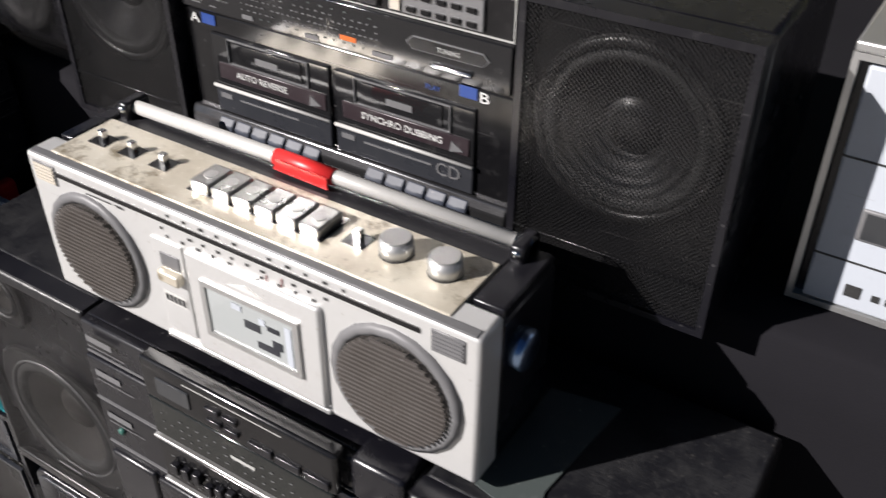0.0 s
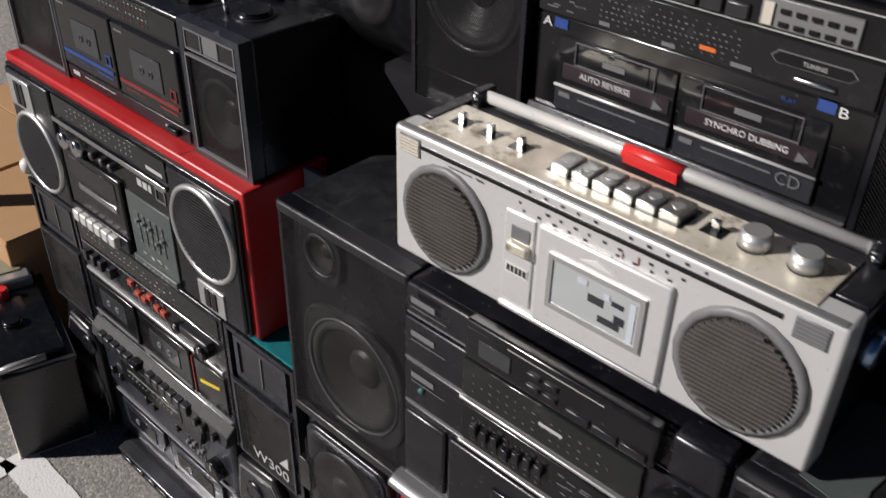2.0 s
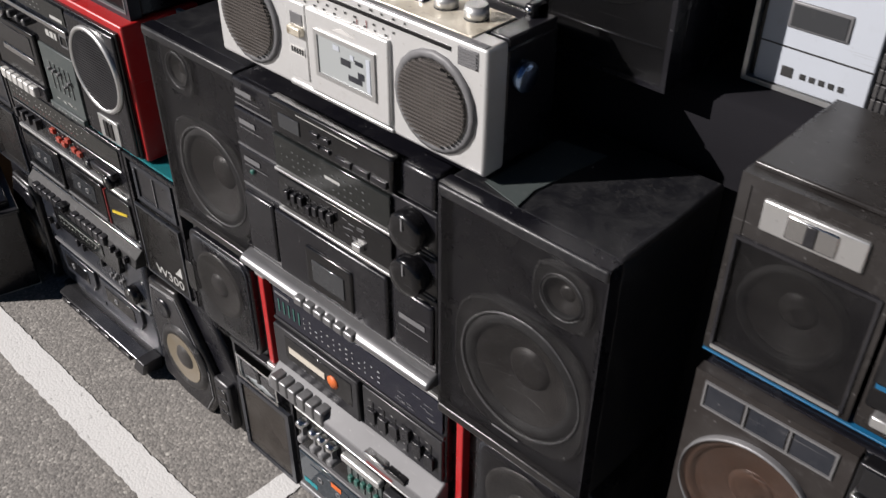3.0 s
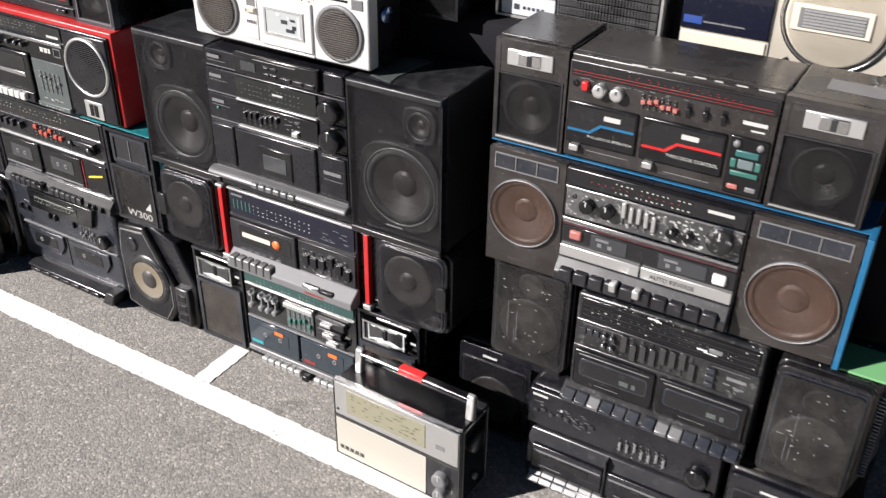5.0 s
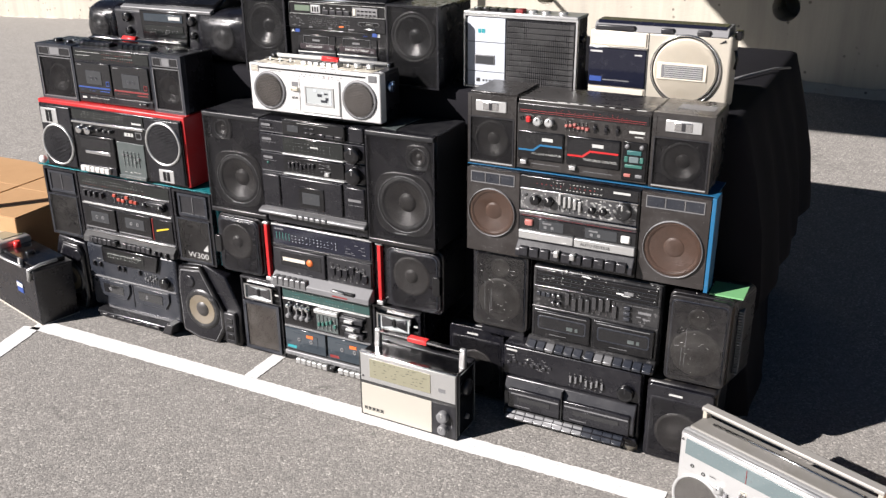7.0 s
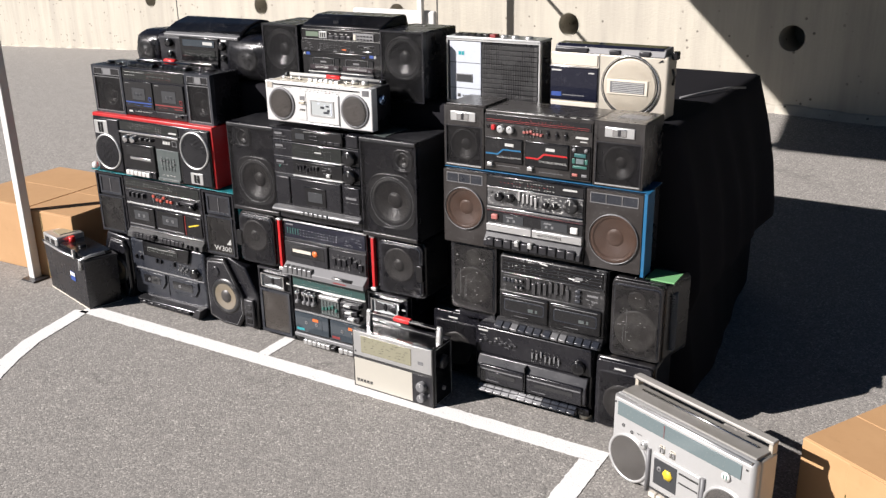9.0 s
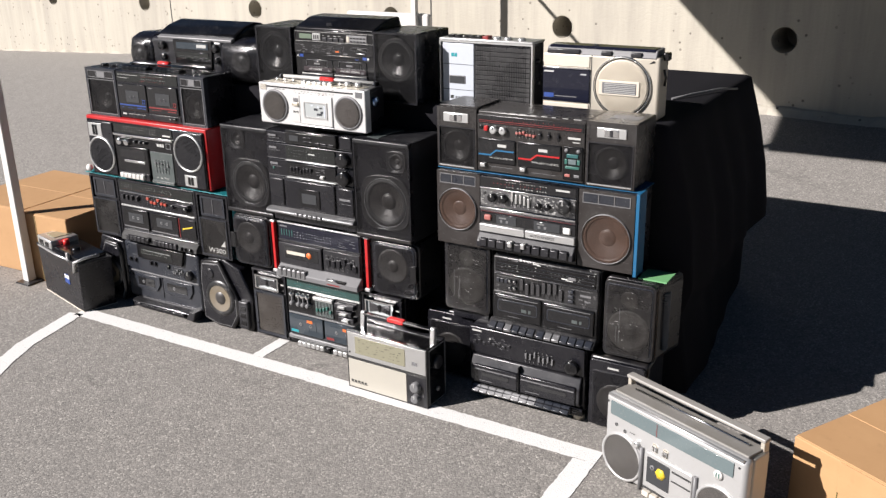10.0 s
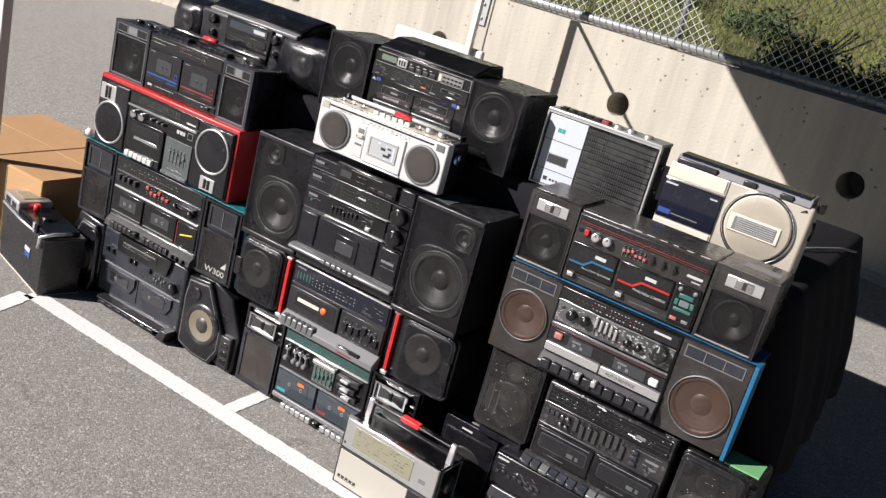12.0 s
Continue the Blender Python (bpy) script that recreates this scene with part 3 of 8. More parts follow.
def cassette(root, x0, x1, z0, z1, face=0.0, frame="gloss", win="deckwin", out=0.006, reels=True, edge="grey"):
    """A cassette door with a raised edge, a window and two reels behind it."""
    d = part("cassette_door", box(x0, x1, face - out, face + 0.002, z0, z1, 0.002, 2), frame, root)
    w, h = x1 - x0, z1 - z0
    a, b, c, e = x0 + w * 0.22, x1 - w * 0.2, z0 + h * 0.34, z1 - h * 0.2
    part("window", box(a, b, face - out - 0.0012, face - out + 0.001, c, e, 0.0006), win, d)
    part("door_edge", box(x0 + 0.002, x1 - 0.002, face - out - 0.002, face - out + 0.001, z0 + h * 0.06, z0 + h * 0.11, 0.0004), edge, d)
    if reels:
        for f in (0.33, 0.67):
            part("reel", lathe(a + (b - a) * f, (c + e) / 2, [(h * 0.075, face - out - 0.0012), (h * 0.075, face - out - 0.0024), (h * 0.04, face - out - 0.0024), (h * 0.04, face - out - 0.0013)], 14), "grey", d)
    return d


def feet(root, xs, y0, y1, z0, z1, mat="rubber"):
    for x in xs:
        for y in (y0, y1):
            part("foot", lathe_z(x, y, 0.012, z0, z1), mat, root)


def lathe_z(x, y, r, z0, z1, seg=16, r1=None):
    bm = bmesh.new()
    r1 = r if r1 is None else r1
    a = [bm.verts.new((x + r * math.cos(2 * math.pi * i / seg), y + r * math.sin(2 * math.pi * i / seg), z0)) for i in range(seg)]
    b = [bm.verts.new((x + r1 * math.cos(2 * math.pi * i / seg), y + r1 * math.sin(2 * math.pi * i / seg), z1)) for i in range(seg)]
    for i in range(seg):
        bm.faces.new((a[i], a[(i + 1) % seg], b[(i + 1) % seg], b[i])).smooth = True
    bm.faces.new(a[::-1]), bm.faces.new(b)
    bmesh.ops.recalc_face_normals(bm, faces=bm.faces)
    e = [ed for ed in bm.edges if abs(ed.verts[0].co.z - ed.verts[1].co.z) < 1e-6 and ed.verts[0].co.z > min(z0, z1) + 1e-6]
    bmesh.ops.bevel(bm, geom=e, offset=r1 * 0.12, segments=2, affect="EDGES")
    return bm


def basket(root, x, z, r0, rx, rz, face, out, mat, name="woofer_frame"):
    """A flat pressed frame: round inside, a square with bulging sides outside, with four screws."""
    bm = bmesh.new()
    n, rows = 56, []
    for k in range(n):
        a = 2 * math.pi * k / n
        c, s = math.cos(a), math.sin(a)
        q = (abs(c) ** 3.2 + abs(s) ** 3.2) ** (-1 / 3.2)
        rows.append([bm.verts.new(p) for p in ((x + rx * q * c, face, z + rz * q * s), (x + rx * q * c, face - out, z + rz * q * s), (x + (rx * q - 0.003) * c, face - out - 0.0012, z + (rz * q - 0.003) * s), (x + r0 * c, face - out * 0.6, z + r0 * s), (x + r0 * c, face, z + r0 * s))])
    for i in range(n):
        a, b = rows[i], rows[(i + 1) % n]
        for k in range(4):
            bm.faces.new((a[k], b[k], b[k + 1], a[k + 1]))
    bmesh.ops.recalc_face_normals(bm, faces=bm.faces)
    f = part(name, bm, mat, root)
    for sx in (-1, 1):
        for sz in (-1, 1):
            part("screw", lathe(x + sx * rx * 0.78, z + sz * rz * 0.78, [(0.0035, face - out), (0.0025, face - out - 0.0022), (0, face - out - 0.0022)], 8), "rubber", f)
    return f


# ---- setting ----
def rise(x, y):
    """The lot climbs a little towards the wall."""
    return 0.1 * max(0.0, y - 1.0) ** 1.0 * min(1.0, max(0.0, (x + 11.0) / 7.0)) if y > 1.0 else 0.0


def setting_mesh(name, bm, mat, label, category):
    me = bpy.data.meshes.new(name)
    bm.to_mesh(me)
    bm.free()
    me.materials.append(M[mat])
    return tagged(new(name, me), label, category, kind="structure")


def build_ground():
    xs = [-300, -60, -30, -20] + [-16 + i * 0.5 for i in range(57)] + [16, 25, 60, 300]
    ys = [-300, -60, -20, -8, -4, -2, -1, 0, 0.5, 1.0, 1.25, 1.5, 2, 2.5, 3, 3.5, 4, 4.5, 5, 6]
    bm = bmesh.new()
    grid = [[bm.verts.new((x, y, rise(x, min(y, 4.6)))) for x in xs] for y in ys]
    # beyond the wall the ground stays under the bank
    for y, z in ((9, 0.1), (30, 0.0), (300, 0.0)):
        grid.append([bm.verts.new((x, y, z)) for x in xs])
    for a, b in zip(grid, grid[1:]):
        for i in range(len(xs) - 1):
            bm.faces.new((a[i], a[i + 1], b[i + 1], b[i])).smooth = True
    setting_mesh("ground", bm, "asphalt", "grey weathered asphalt of a parking lot", "ground")


def strip(points, w, z=0.002):
    """A painted stripe of constant width along a line, with a slightly ragged edge."""
    bm = bmesh.new()
    rnd = random.Random(3)
    pts = [Vector(p) for p in points]
    fine = []
    for a, b in zip(pts, pts[1:]):
        k = max(1, int((b - a).length / 0.012))
        fine += [a.lerp(b, i / k) for i in range(k)]
    fine.append(pts[-1])
    rows = []
    for i, p in enumerate(fine):
        d = (fine[min(i + 1, len(fine) - 1)] - fine[max(i - 1, 0)]).normalized()
        n = Vector((-d.y, d.x))
        a, b = p + n * (w / 2 + rnd.uniform(-0.002, 0.002)), p - n * (w / 2 + rnd.uniform(-0.002, 0.002))
        rows.append((bm.verts.new((a.x, a.y, z)), bm.verts.new((b.x, b.y, z))))
    for (a, b), (c, d) in zip(rows, rows[1:]):
        bm.faces.new((a, b, d, c))
    bmesh.ops.recalc_face_normals(bm, faces=bm.faces)
    for f in bm.faces:
        if f.normal.z < 0:
            f.normal_flip()
    return bm


build_ground()
LINE = 0.070
setting_mesh("painted_line", strip([(-1.60, 0.220), (0.713, 0.220)], LINE), "paint", "long worn white line painted on the asphalt", "road marking")
setting_mesh("painted_line", strip([(-0.66, 0.256), (-0.66, 0.46)], 0.05), "paint", "short white stub line painted on the asphalt", "road marking")
setting_mesh("painted_line", strip([(-0.20, 0.256), (-0.20, 0.42)], 0.05), "paint", "short white stub line beside the transistor radio", "road marking")
setting_mesh("painted_line", strip([(0.678, 0.184), (0.678, -2.4)], LINE), "paint", "white line running off towards the open lot", "road marking")
_arc = [(-1.60, 0.20), (-1.565, 0.05), (-1.53, -0.10), (-1.46, -0.25), (-1.36, -0.42), (-1.22, -0.60), (-1.05, -0.77), (-0.85, -0.90)]
setting_mesh("painted_line", strip(_arc, LINE), "paint", "curved white line painted on the asphalt", "road marking")

# retaining wall: turned a little against the stacks
WALL = Matrix.Translation((-1.164, 4.19, 0)) @ Matrix.Rotation(radians(-4.9), 4, "Z")
HOLES = [(-0.002 + 1.558 * k, 0.766) for k in range(-7, 5)]
WALL_TOP = 1.20


def build_wall():
    bm = bmesh.new()
    x0, x1, r, seg = -12.0, 7.4, 0.08, 24
    cells = sorted(HOLES)
    mids = [x0] + [(a[0] + b[0]) / 2 for a, b in zip(cells, cells[1:])] + [x1]
    for (hx, hz), a, b in zip(cells, mids, mids[1:]):
        corners = [(b, hz), (b, WALL_TOP), (hx, WALL_TOP), (a, WALL_TOP), (a, hz), (a, -0.1), (hx, -0.1), (b, -0.1)]
        circ = [bm.verts.new((hx + r * math.cos(2 * math.pi * i / seg), 0, hz + r * math.sin(2 * math.pi * i / seg))) for i in range(seg)]
        deep = [bm.verts.new((v.co.x, 0.34, v.co.z)) for v in circ]
        lip = [bm.verts.new((hx + 1.06 * (v.co.x - hx), -0.002, hz + 1.06 * (v.co.z - hz))) for v in circ]
        out = [bm.verts.new((x, 0, z)) for x, z in corners]
        lip0 = [bm.verts.new((v.co.x, 0, v.co.z)) for v in lip]
        for i in range(seg):
            j = (i + 1) % seg
            bm.faces.new((circ[i], circ[j], deep[j], deep[i]))
            bm.faces.new((lip[i], lip[j], circ[j], circ[i]))
            bm.faces.new((lip0[i], lip0[j], lip[j], lip[i]))
        bm.faces.new(deep)
        step = seg // 8
        for k in range(8):
            arc = [lip0[(k * step + i) % seg] for i in range(step + 1)]
            bm.faces.new([out[k], out[(k + 1) % 8]] + arc[::-1])
    top = [bm.verts.new(p) for p in ((x0, 0, WALL_TOP), (x1, 0, WALL_TOP), (x1, 0.35, WALL_TOP), (x0, 0.35, WALL_TOP))]
    bm.faces.new(top)
    back = [bm.verts.new(p) for p in ((x0, 0.35, -0.1), (x1, 0.35, -0.1), (x1, 0.35, WALL_TOP), (x0, 0.35, WALL_TOP))]
    bm.faces.new(back)
    bmesh.ops.remove_doubles(bm, verts=bm.verts, dist=1e-5)
    bmesh.ops.recalc_face_normals(bm, faces=bm.faces)
    ob = setting_mesh("wall_north", bm, "concrete", "sunlit cast concrete retaining wall with round drain holes", "wall")
    ob.matrix_basis = WALL
    # panel joints and a rough foot
    for x in (-4.28, -1.16, 3.52):
        j = part("joint", box(x - 0.006, x + 0.006, -0.002, 0.02, 0.0, WALL_TOP - 0.004, 0), "dark_ink", ob)
    bm = bmesh.new()
    rnd = random.Random(8)
    n = 260
    rows = []
    for i in range(n + 1):
        x = x0 + (x1 - x0) * i / n
        h = 0.03 + 0.035 * rnd.random()
        z = rise(-1.16 + x, 4.1) - 0.02
        rows.append([bm.verts.new(p) for p in ((x, -0.05 - 0.04 * rnd.random(), z), (x, -0.02, z + h), (x, 0.01, z + h + 0.01))])
    for a, b in zip(rows, rows[1:]):
        for k in range(2):
            bm.faces.new((a[k], b[k], b[k + 1], a[k + 1]))
    part("footing", bm, "concrete", ob, "rough concrete spill along the foot")


build_wall()


def build_bank():
    """The slope behind the fence: soil and grass that climb away."""
    bm = bmesh.new()
    xs = [-14 + 0.5 * i for i in range(49)]
    ys = [0.34, 0.6, 1.0, 1.5, 2.2, 3.0, 4.5, 7, 12, 30]
    slope = lambda y: WALL_TOP - 0.06 + 0.12 * (y - 0.34) + 0.06 * max(0.0, y - 1.2) ** 1.5
    nz = lambda x, y: 0.05 * noise.noise(Vector((x * 0.9, y * 0.9, 2.0)))
    rows = [[bm.verts.new((x, y, slope(y) + (nz(x, y) if y > 0.5 else 0))) for x in xs] for y in ys]
    for a, b in zip(rows, rows[1:]):
        for i in range(len(xs) - 1):
            bm.faces.new((a[i], a[i + 1], b[i + 1], b[i])).smooth = True
    ob = setting_mesh("bank", bm, "soil", "earth bank with dry grass above the wall", "slope")
    ob.matrix_basis = WALL
    rnd = random.Random(11)
    verts, faces = [], []

    def height(x, y):
        return slope(y) + nz(x, y)

    for _ in range(15000):
        x, y = rnd.uniform(-5.0, 3.5), 0.42 + 4.2 * rnd.random() ** 1.2
        z, a, h = height(x, y) - 0.01, rnd.uniform(0, 6.28), rnd.uniform(0.05, 0.16)
        w, lx, ly = rnd.uniform(0.004, 0.009), rnd.uniform(-0.06, 0.06), rnd.uniform(-0.06, 0.06)
        i = len(verts)
        verts += [(x - w * math.cos(a), y - w * math.sin(a), z), (x + w * math.cos(a), y + w * math.sin(a), z), (x + lx, y + ly, z + h)]
        faces.append((i, i + 1, i + 2))
    me = bpy.data.meshes.new("grass")
    me.from_pydata(verts, [], faces)
    me.materials.append(M["grass"])
    g = tagged(new("grass", me), "short green and straw-coloured grass on the bank", "grass", kind="stuff")
    g.matrix_basis = WALL
    for sx, sy, sr, n in ((0.75, 1.15, 0.42, 1500), (1.5, 1.6, 0.5, 1600), (0.1, 1.9, 0.4, 1100), (2.4, 1.0, 0.45, 1300), (1.3, 0.75, 0.25, 700), (-1.0, 2.4, 0.5, 900), (3.3, 1.7, 0.55, 1200)):
        bush = thing("shrub", "low leafy green shrub on the bank", "shrub", WALL @ Matrix.Translation((sx, sy, height(sx, sy))), "shrubs on the bank")
        bm = bmesh.new()
        for k in range(9):
            a, t = rnd.uniform(0, 6.28), rnd.uniform(0.5, 0.9)
            tube([(0, 0, -0.02), (sr * 0.3 * math.cos(a), sr * 0.3 * math.sin(a), sr * 0.35), (sr * t * math.cos(a), sr * t * math.sin(a), sr * rnd.uniform(0.5, 0.9))], 0.006, 5, bm)
        part("stem", bm, "soil", bush)
        verts, faces = [], []
        for _ in range(n):
            d = Vector((rnd.gauss(0, 1), rnd.gauss(0, 1), abs(rnd.gauss(0, 1)) * 0.7)).normalized() * sr * (0.45 + 0.6 * rnd.random())
            d *= 0.75 + 0.5 * noise.noise(d * 5 + Vector((sx, sy, 0)))
            a, b = Vector((rnd.gauss(0, 1), rnd.gauss(0, 1), rnd.gauss(0, 1))).normalized(), Vector((rnd.gauss(0, 1), rnd.gauss(0, 1), rnd.gauss(0, 1))).normalized()
            s = rnd.uniform(0.014, 0.034)
            i = len(verts)
            verts += [tuple(d - a * s), tuple(d + b * s * 0.5), tuple(d + a * s), tuple(d - b * s * 0.5)]
            faces.append((i, i + 1, i + 2, i + 3))
        me = bpy.data.meshes.new("leaves")
        me.from_pydata(verts, [], faces)
        me.materials.append(M["leaf"])
        new("leaves", me).parent = bush


build_bank()


def build_fence():
    root = thing("fence", "galvanised chain-link fence with a steel rail on the wall", "fence", WALL @ Matrix.Translation((0, 0.08, WALL_TOP)), kind="structure")
    part("rail", tube([(-12, 0, 0.045), (7.4, 0, 0.045)], 0.03, 12), "galv", root, "galvanised bottom rail")
    for x in (-7.0, -4.6, -2.2, 0.2, 2.6, 5.0):
        part("post", tube([(x, 0.04, -0.05), (x, 0.04, 1.1)], 0.022, 10), "galv", root)
    # woven wire: two families of zigzag wires, each a thin three-sided bar
    verts, faces = [], []
    pitch, w = 0.062, 0.0022

    def wire(a, b):
        d = (b - a).normalized()
        n = Vector((-d.z, 0, d.x)) * w
        o = Vector((0, w, 0))
        i = len(verts)
        for p in (a, b):
            verts.extend([tuple(p + n), tuple(p - n), tuple(p + o)])
        faces.extend([(i, i + 1, i + 4, i + 3), (i + 1, i + 2, i + 5, i + 4), (i + 2, i, i + 3, i + 5)])

    h = 1.05
    n0, n1 = int(-6.0 / pitch), int(7.2 / pitch)
    for k in range(n0, n1):
        x = k * pitch
        wire(Vector((x, -0.012, 0.06)), Vector((x + h, -0.012, 0.06 + h)))
        wire(Vector((x + h, -0.006, 0.06)), Vector((x, -0.006, 0.06 + h)))
    me = bpy.data.meshes.new("wire_mesh")
    me.from_pydata(verts, [], faces)
    me.materials.append(M["galv"])
    new("wire_mesh", me).parent = root
    bm = bmesh.new()
    pts = []
    for i in range(1500):
        a = i * 0.9
        pts.append((-4 + 11 * i / 1500, 0.036 * math.cos(a), 0.045 + 0.036 * math.sin(a)))
    part("tie_wire", tube(pts, 0.003, 4, bm), "galv", root)


build_fence()


def build_canopy():
    root = thing("canopy", "canopy on slim white legs, its dark cover unseen and added to cast shade", "canopy", pose(-2.1, 0.25, 0), kind="structure")
    # out of view: added to cast the wide shadow on lot and wall
    bm = bmesh.new()
    z, w, d = 2.85, 3.9, 3.5
    base = [bm.verts.new(p) for p in ((0, 0, z), (w, 0, z), (w, d, z), (0, d, z))]
    tip = bm.verts.new((w / 2, d / 2, z + 0.8))
    for i in range(4):
        bm.faces.new((base[i], base[(i + 1) % 4], tip))
    low = [bm.verts.new(v.co - Vector((0, 0, 0.2))) for v in base]
    for i in range(4):
        bm.faces.new((base[i], low[i], low[(i + 1) % 4], base[(i + 1) % 4]))
    part("unseen_roof", bm, "canvas", root)
    # unseen bar, added to throw the thin slanting shadow on the wall
    part("shadow_bar", tube([(0.0, 3.42, 1.636), (0.0, 2.0, 1.668)], 0.013, 8), "white", root)
    for x, y in ((0.0, 0.1), (0.0, 3.45)):
        g = rise(x - 2.1, y + 0.25)
        leg = part("leg", box(x - 0.02, x + 0.02, y - 0.02, y + 0.02, g, 2.85, 0.004), "white", root)
        part("foot_plate", box(x - 0.035, x + 0.055, y - 0.05, y + 0.04, g, g + 0.008, 0.002), "char", leg)


build_canopy()

# ---- stack on the turquoise sheet: four stereos and a rounded player behind ----
STACK = "portable stereos in the stacks"


def lamp_bezel(root, x0, x1, z0, z1, mat="silver", panes=3, face=0.0, lit=None, fill="smoke"):
    """A row of small framed fields over a speaker."""
    b = part("bezel", frame_bm(x0, x1, z0, z1, 0.0022, face - 0.002, face + 0.002), mat, root)
    for i in range(panes):
        a, c = x0 + (x1 - x0) * i / panes, x0 + (x1 - x0) * (i + 1) / panes
        if i:
            part("divider", box(a - 0.001, a + 0.001, face - 0.002, face + 0.002, z0 + 0.002, z1 - 0.002, 0), mat, b)
        part("field", box(a + 0.003, c - 0.003, face - 0.0008, face + 0.002, z0 + 0.003, z1 - 0.003, 0), lit if lit and i == 1 else fill, b)


def floor_player():
    r = stereo("portable_stereo", "charcoal portable stereo with angular speakers standing on the asphalt", "stereo", -1.27, 0.40, 0.0, STACK)
    rnd = random.Random(21)
    part("body", box(-1.49, -1.065, 0.0, 0.17, 0.035, 0.285, 0.012, 3), "slate", r)
    part("tuner_panel", prism([(-1.40, 0.225), (-1.15, 0.225), (-1.135, 0.285), (-1.40, 0.285)], -0.012, 0.01, 0.002), "gloss", r)
    part("tuning_scale", box(-1.375, -1.20, -0.0135, -0.011, 0.243, 0.272, 0.001), "scale", r)
    bars(scale_marks(-1.37, -1.21, 0.250, 14, 0.002, 0.006) + scale_marks(-1.37, -1.21, 0.258, 10, 0.002, 0.004), r, "ink", -0.0137)
    bars([(-1.37, 0.2635, 0.16, 0.0012)], r, "ink", -0.0137)
    for x in (-1.455, -1.425, -1.335, -1.31, -1.235):
        part("switch", box(x - 0.004, x + 0.004, -0.009, 0.002, 0.198, 0.216, 0.0015), "black", r)
    bars(speckle(-1.47, -1.22, 0.222, 0.23, 12, rnd, (0.006, 0.014)), r, "ink", -0.0008)
    slider_bank(r, -1.215, -1.155, 0.172, 0.210, 5, rnd, "grey", "gloss", caph=0.2)
    knob(r, -1.118, 0.190, 0.021, 0.018, "gloss")
    plate(r, "trim_strip", -1.46, -1.075, 0.155, 0.160, 0.005, "grey")
    plate(r, "divider", -1.285, -1.282, 0.06, 0.150, 0.002, "gloss")
    for a, b in ((-1.44, -1.295), (-1.272, -1.11)):
        d = part("cassette_door", prism([(a, 0.085), (b - 0.02, 0.085), (b, 0.115), (b, 0.148), (a, 0.148)], -0.007, 0.006, 0.002), "slate", r)
        part("window", box(a + 0.02, b - 0.03, -0.0085, -0.006, 0.1, 0.135, 0.001), "smoke", d)
        part("reel", lathe((a + b) / 2 - 0.02, 0.117, [(0.007, -0.008), (0.007, -0.0095), (0.003, -0.0095), (0.003, -0.008)], 12), "grey", d)
    # tilted front apron on two rubber feet
    part("apron", profile_x([(-0.038, 0.029), (-0.037, 0.034), (-0.012, 0.043), (0.01, 0.046), (0.01, 0.038)], -1.44, -1.085, 0.002), "darkchrome", r)
    part("apron_end", prism([(-1.125, 0.01), (-1.085, 0.01), (-1.07, 0.05), (-1.10, 0.052)], -0.045, 0.0, 0.003), "char", r)
    buttons(r, -1.43, -1.14, 0.014, 0.027, 7, 0.040, "black", 0.0, 0.06, "key")
    for x in (-1.46, -1.105):
        part("foot", lathe_z(x, 0.0, 0.014, 0.0, 0.03), "rubber", r)
        part("foot", lathe_z(x, 0.14, 0.014, 0.0, 0.04), "rubber", r)
    for side in (-1, 1):
        s = stereo("loudspeaker", "black angular detachable loudspeaker with a bare tan cone on the asphalt", "loudspeaker", -0.935 if side > 0 else -1.60, 0.40, 0.0, "angular loudspeakers")
        if side > 0:
            outer = [(-1.06, 0.02), (-0.985, 0.0), (-0.905, 0.0), (-0.868, 0.06), (-0.868, 0.13), (-0.955, 0.283), (-1.05, 0.272), (-1.062, 0.2)]
            cab = [(-1.045, 0.01), (-0.815, 0.0), (-0.805, 0.14), (-0.86, 0.255), (-0.95, 0.29), (-1.05, 0.28)]
            cx, cz, cr = -0.957, 0.125, 0.072
            part("port_panel", box(-0.872, -0.822, -0.004, 0.03, 0.012, 0.13, 0.006, 2), "char", s)
            for z in (0.03, 0.06, 0.09):
                part("port", prism([(-0.862, z), (-0.832, z), (-0.832, z + 0.02), (-0.857, z + 0.02)], -0.006, 0.0, 0.001), "gloss", s)
        else:
            outer = [(-1.645, 0.02), (-1.53, 0.0), (-1.51, 0.05), (-1.512, 0.225), (-1.53, 0.262), (-1.605, 0.268), (-1.648, 0.18)]
            cab = [(-1.67, 0.02), (-1.52, 0.0), (-1.505, 0.1), (-1.505, 0.27), (-1.64, 0.285), (-1.67, 0.2)]
            cx, cz, cr = -1.58, 0.125, 0.062
        part("body", prism(cab, 0.012, 0.17, 0.008, 2), "black", s)
        mid = (sum(p[0] for p in outer) / len(outer), sum(p[1] for p in outer) / len(outer))
        part("bezel", prism(outer, -0.004, 0.014, 0.006, 2), "blackd", s)
        inner = [(mid[0] + 0.9 * (x - mid[0]), mid[1] + 0.92 * (z - mid[1])) for x, z in outer]
        part("trim_line", prism(inner, -0.0062, 0.0, 0.001, 1), "grey", s)
        inner = [(mid[0] + 0.87 * (x - mid[0]), mid[1] + 0.895 * (z - mid[1])) for x, z in outer]
        part("baffle", prism(inner, -0.0072, 0.0, 0.001, 1), "black", s)
        part("surround", lathe(cx, cz, [(cr * 1.04, -0.0075), (cr * 0.96, -0.013), (cr * 0.84, -0.013), (cr * 0.74, -0.0095)], 40), "dusty", s)
        part("woofer", lathe(cx, cz, [(cr * 0.76, -0.0115), (cr * 0.66, -0.0105), (cr * 0.5, -0.0085), (cr * 0.3, -0.0076)], 40), "conegrey", s, "dusty tan paper cone")
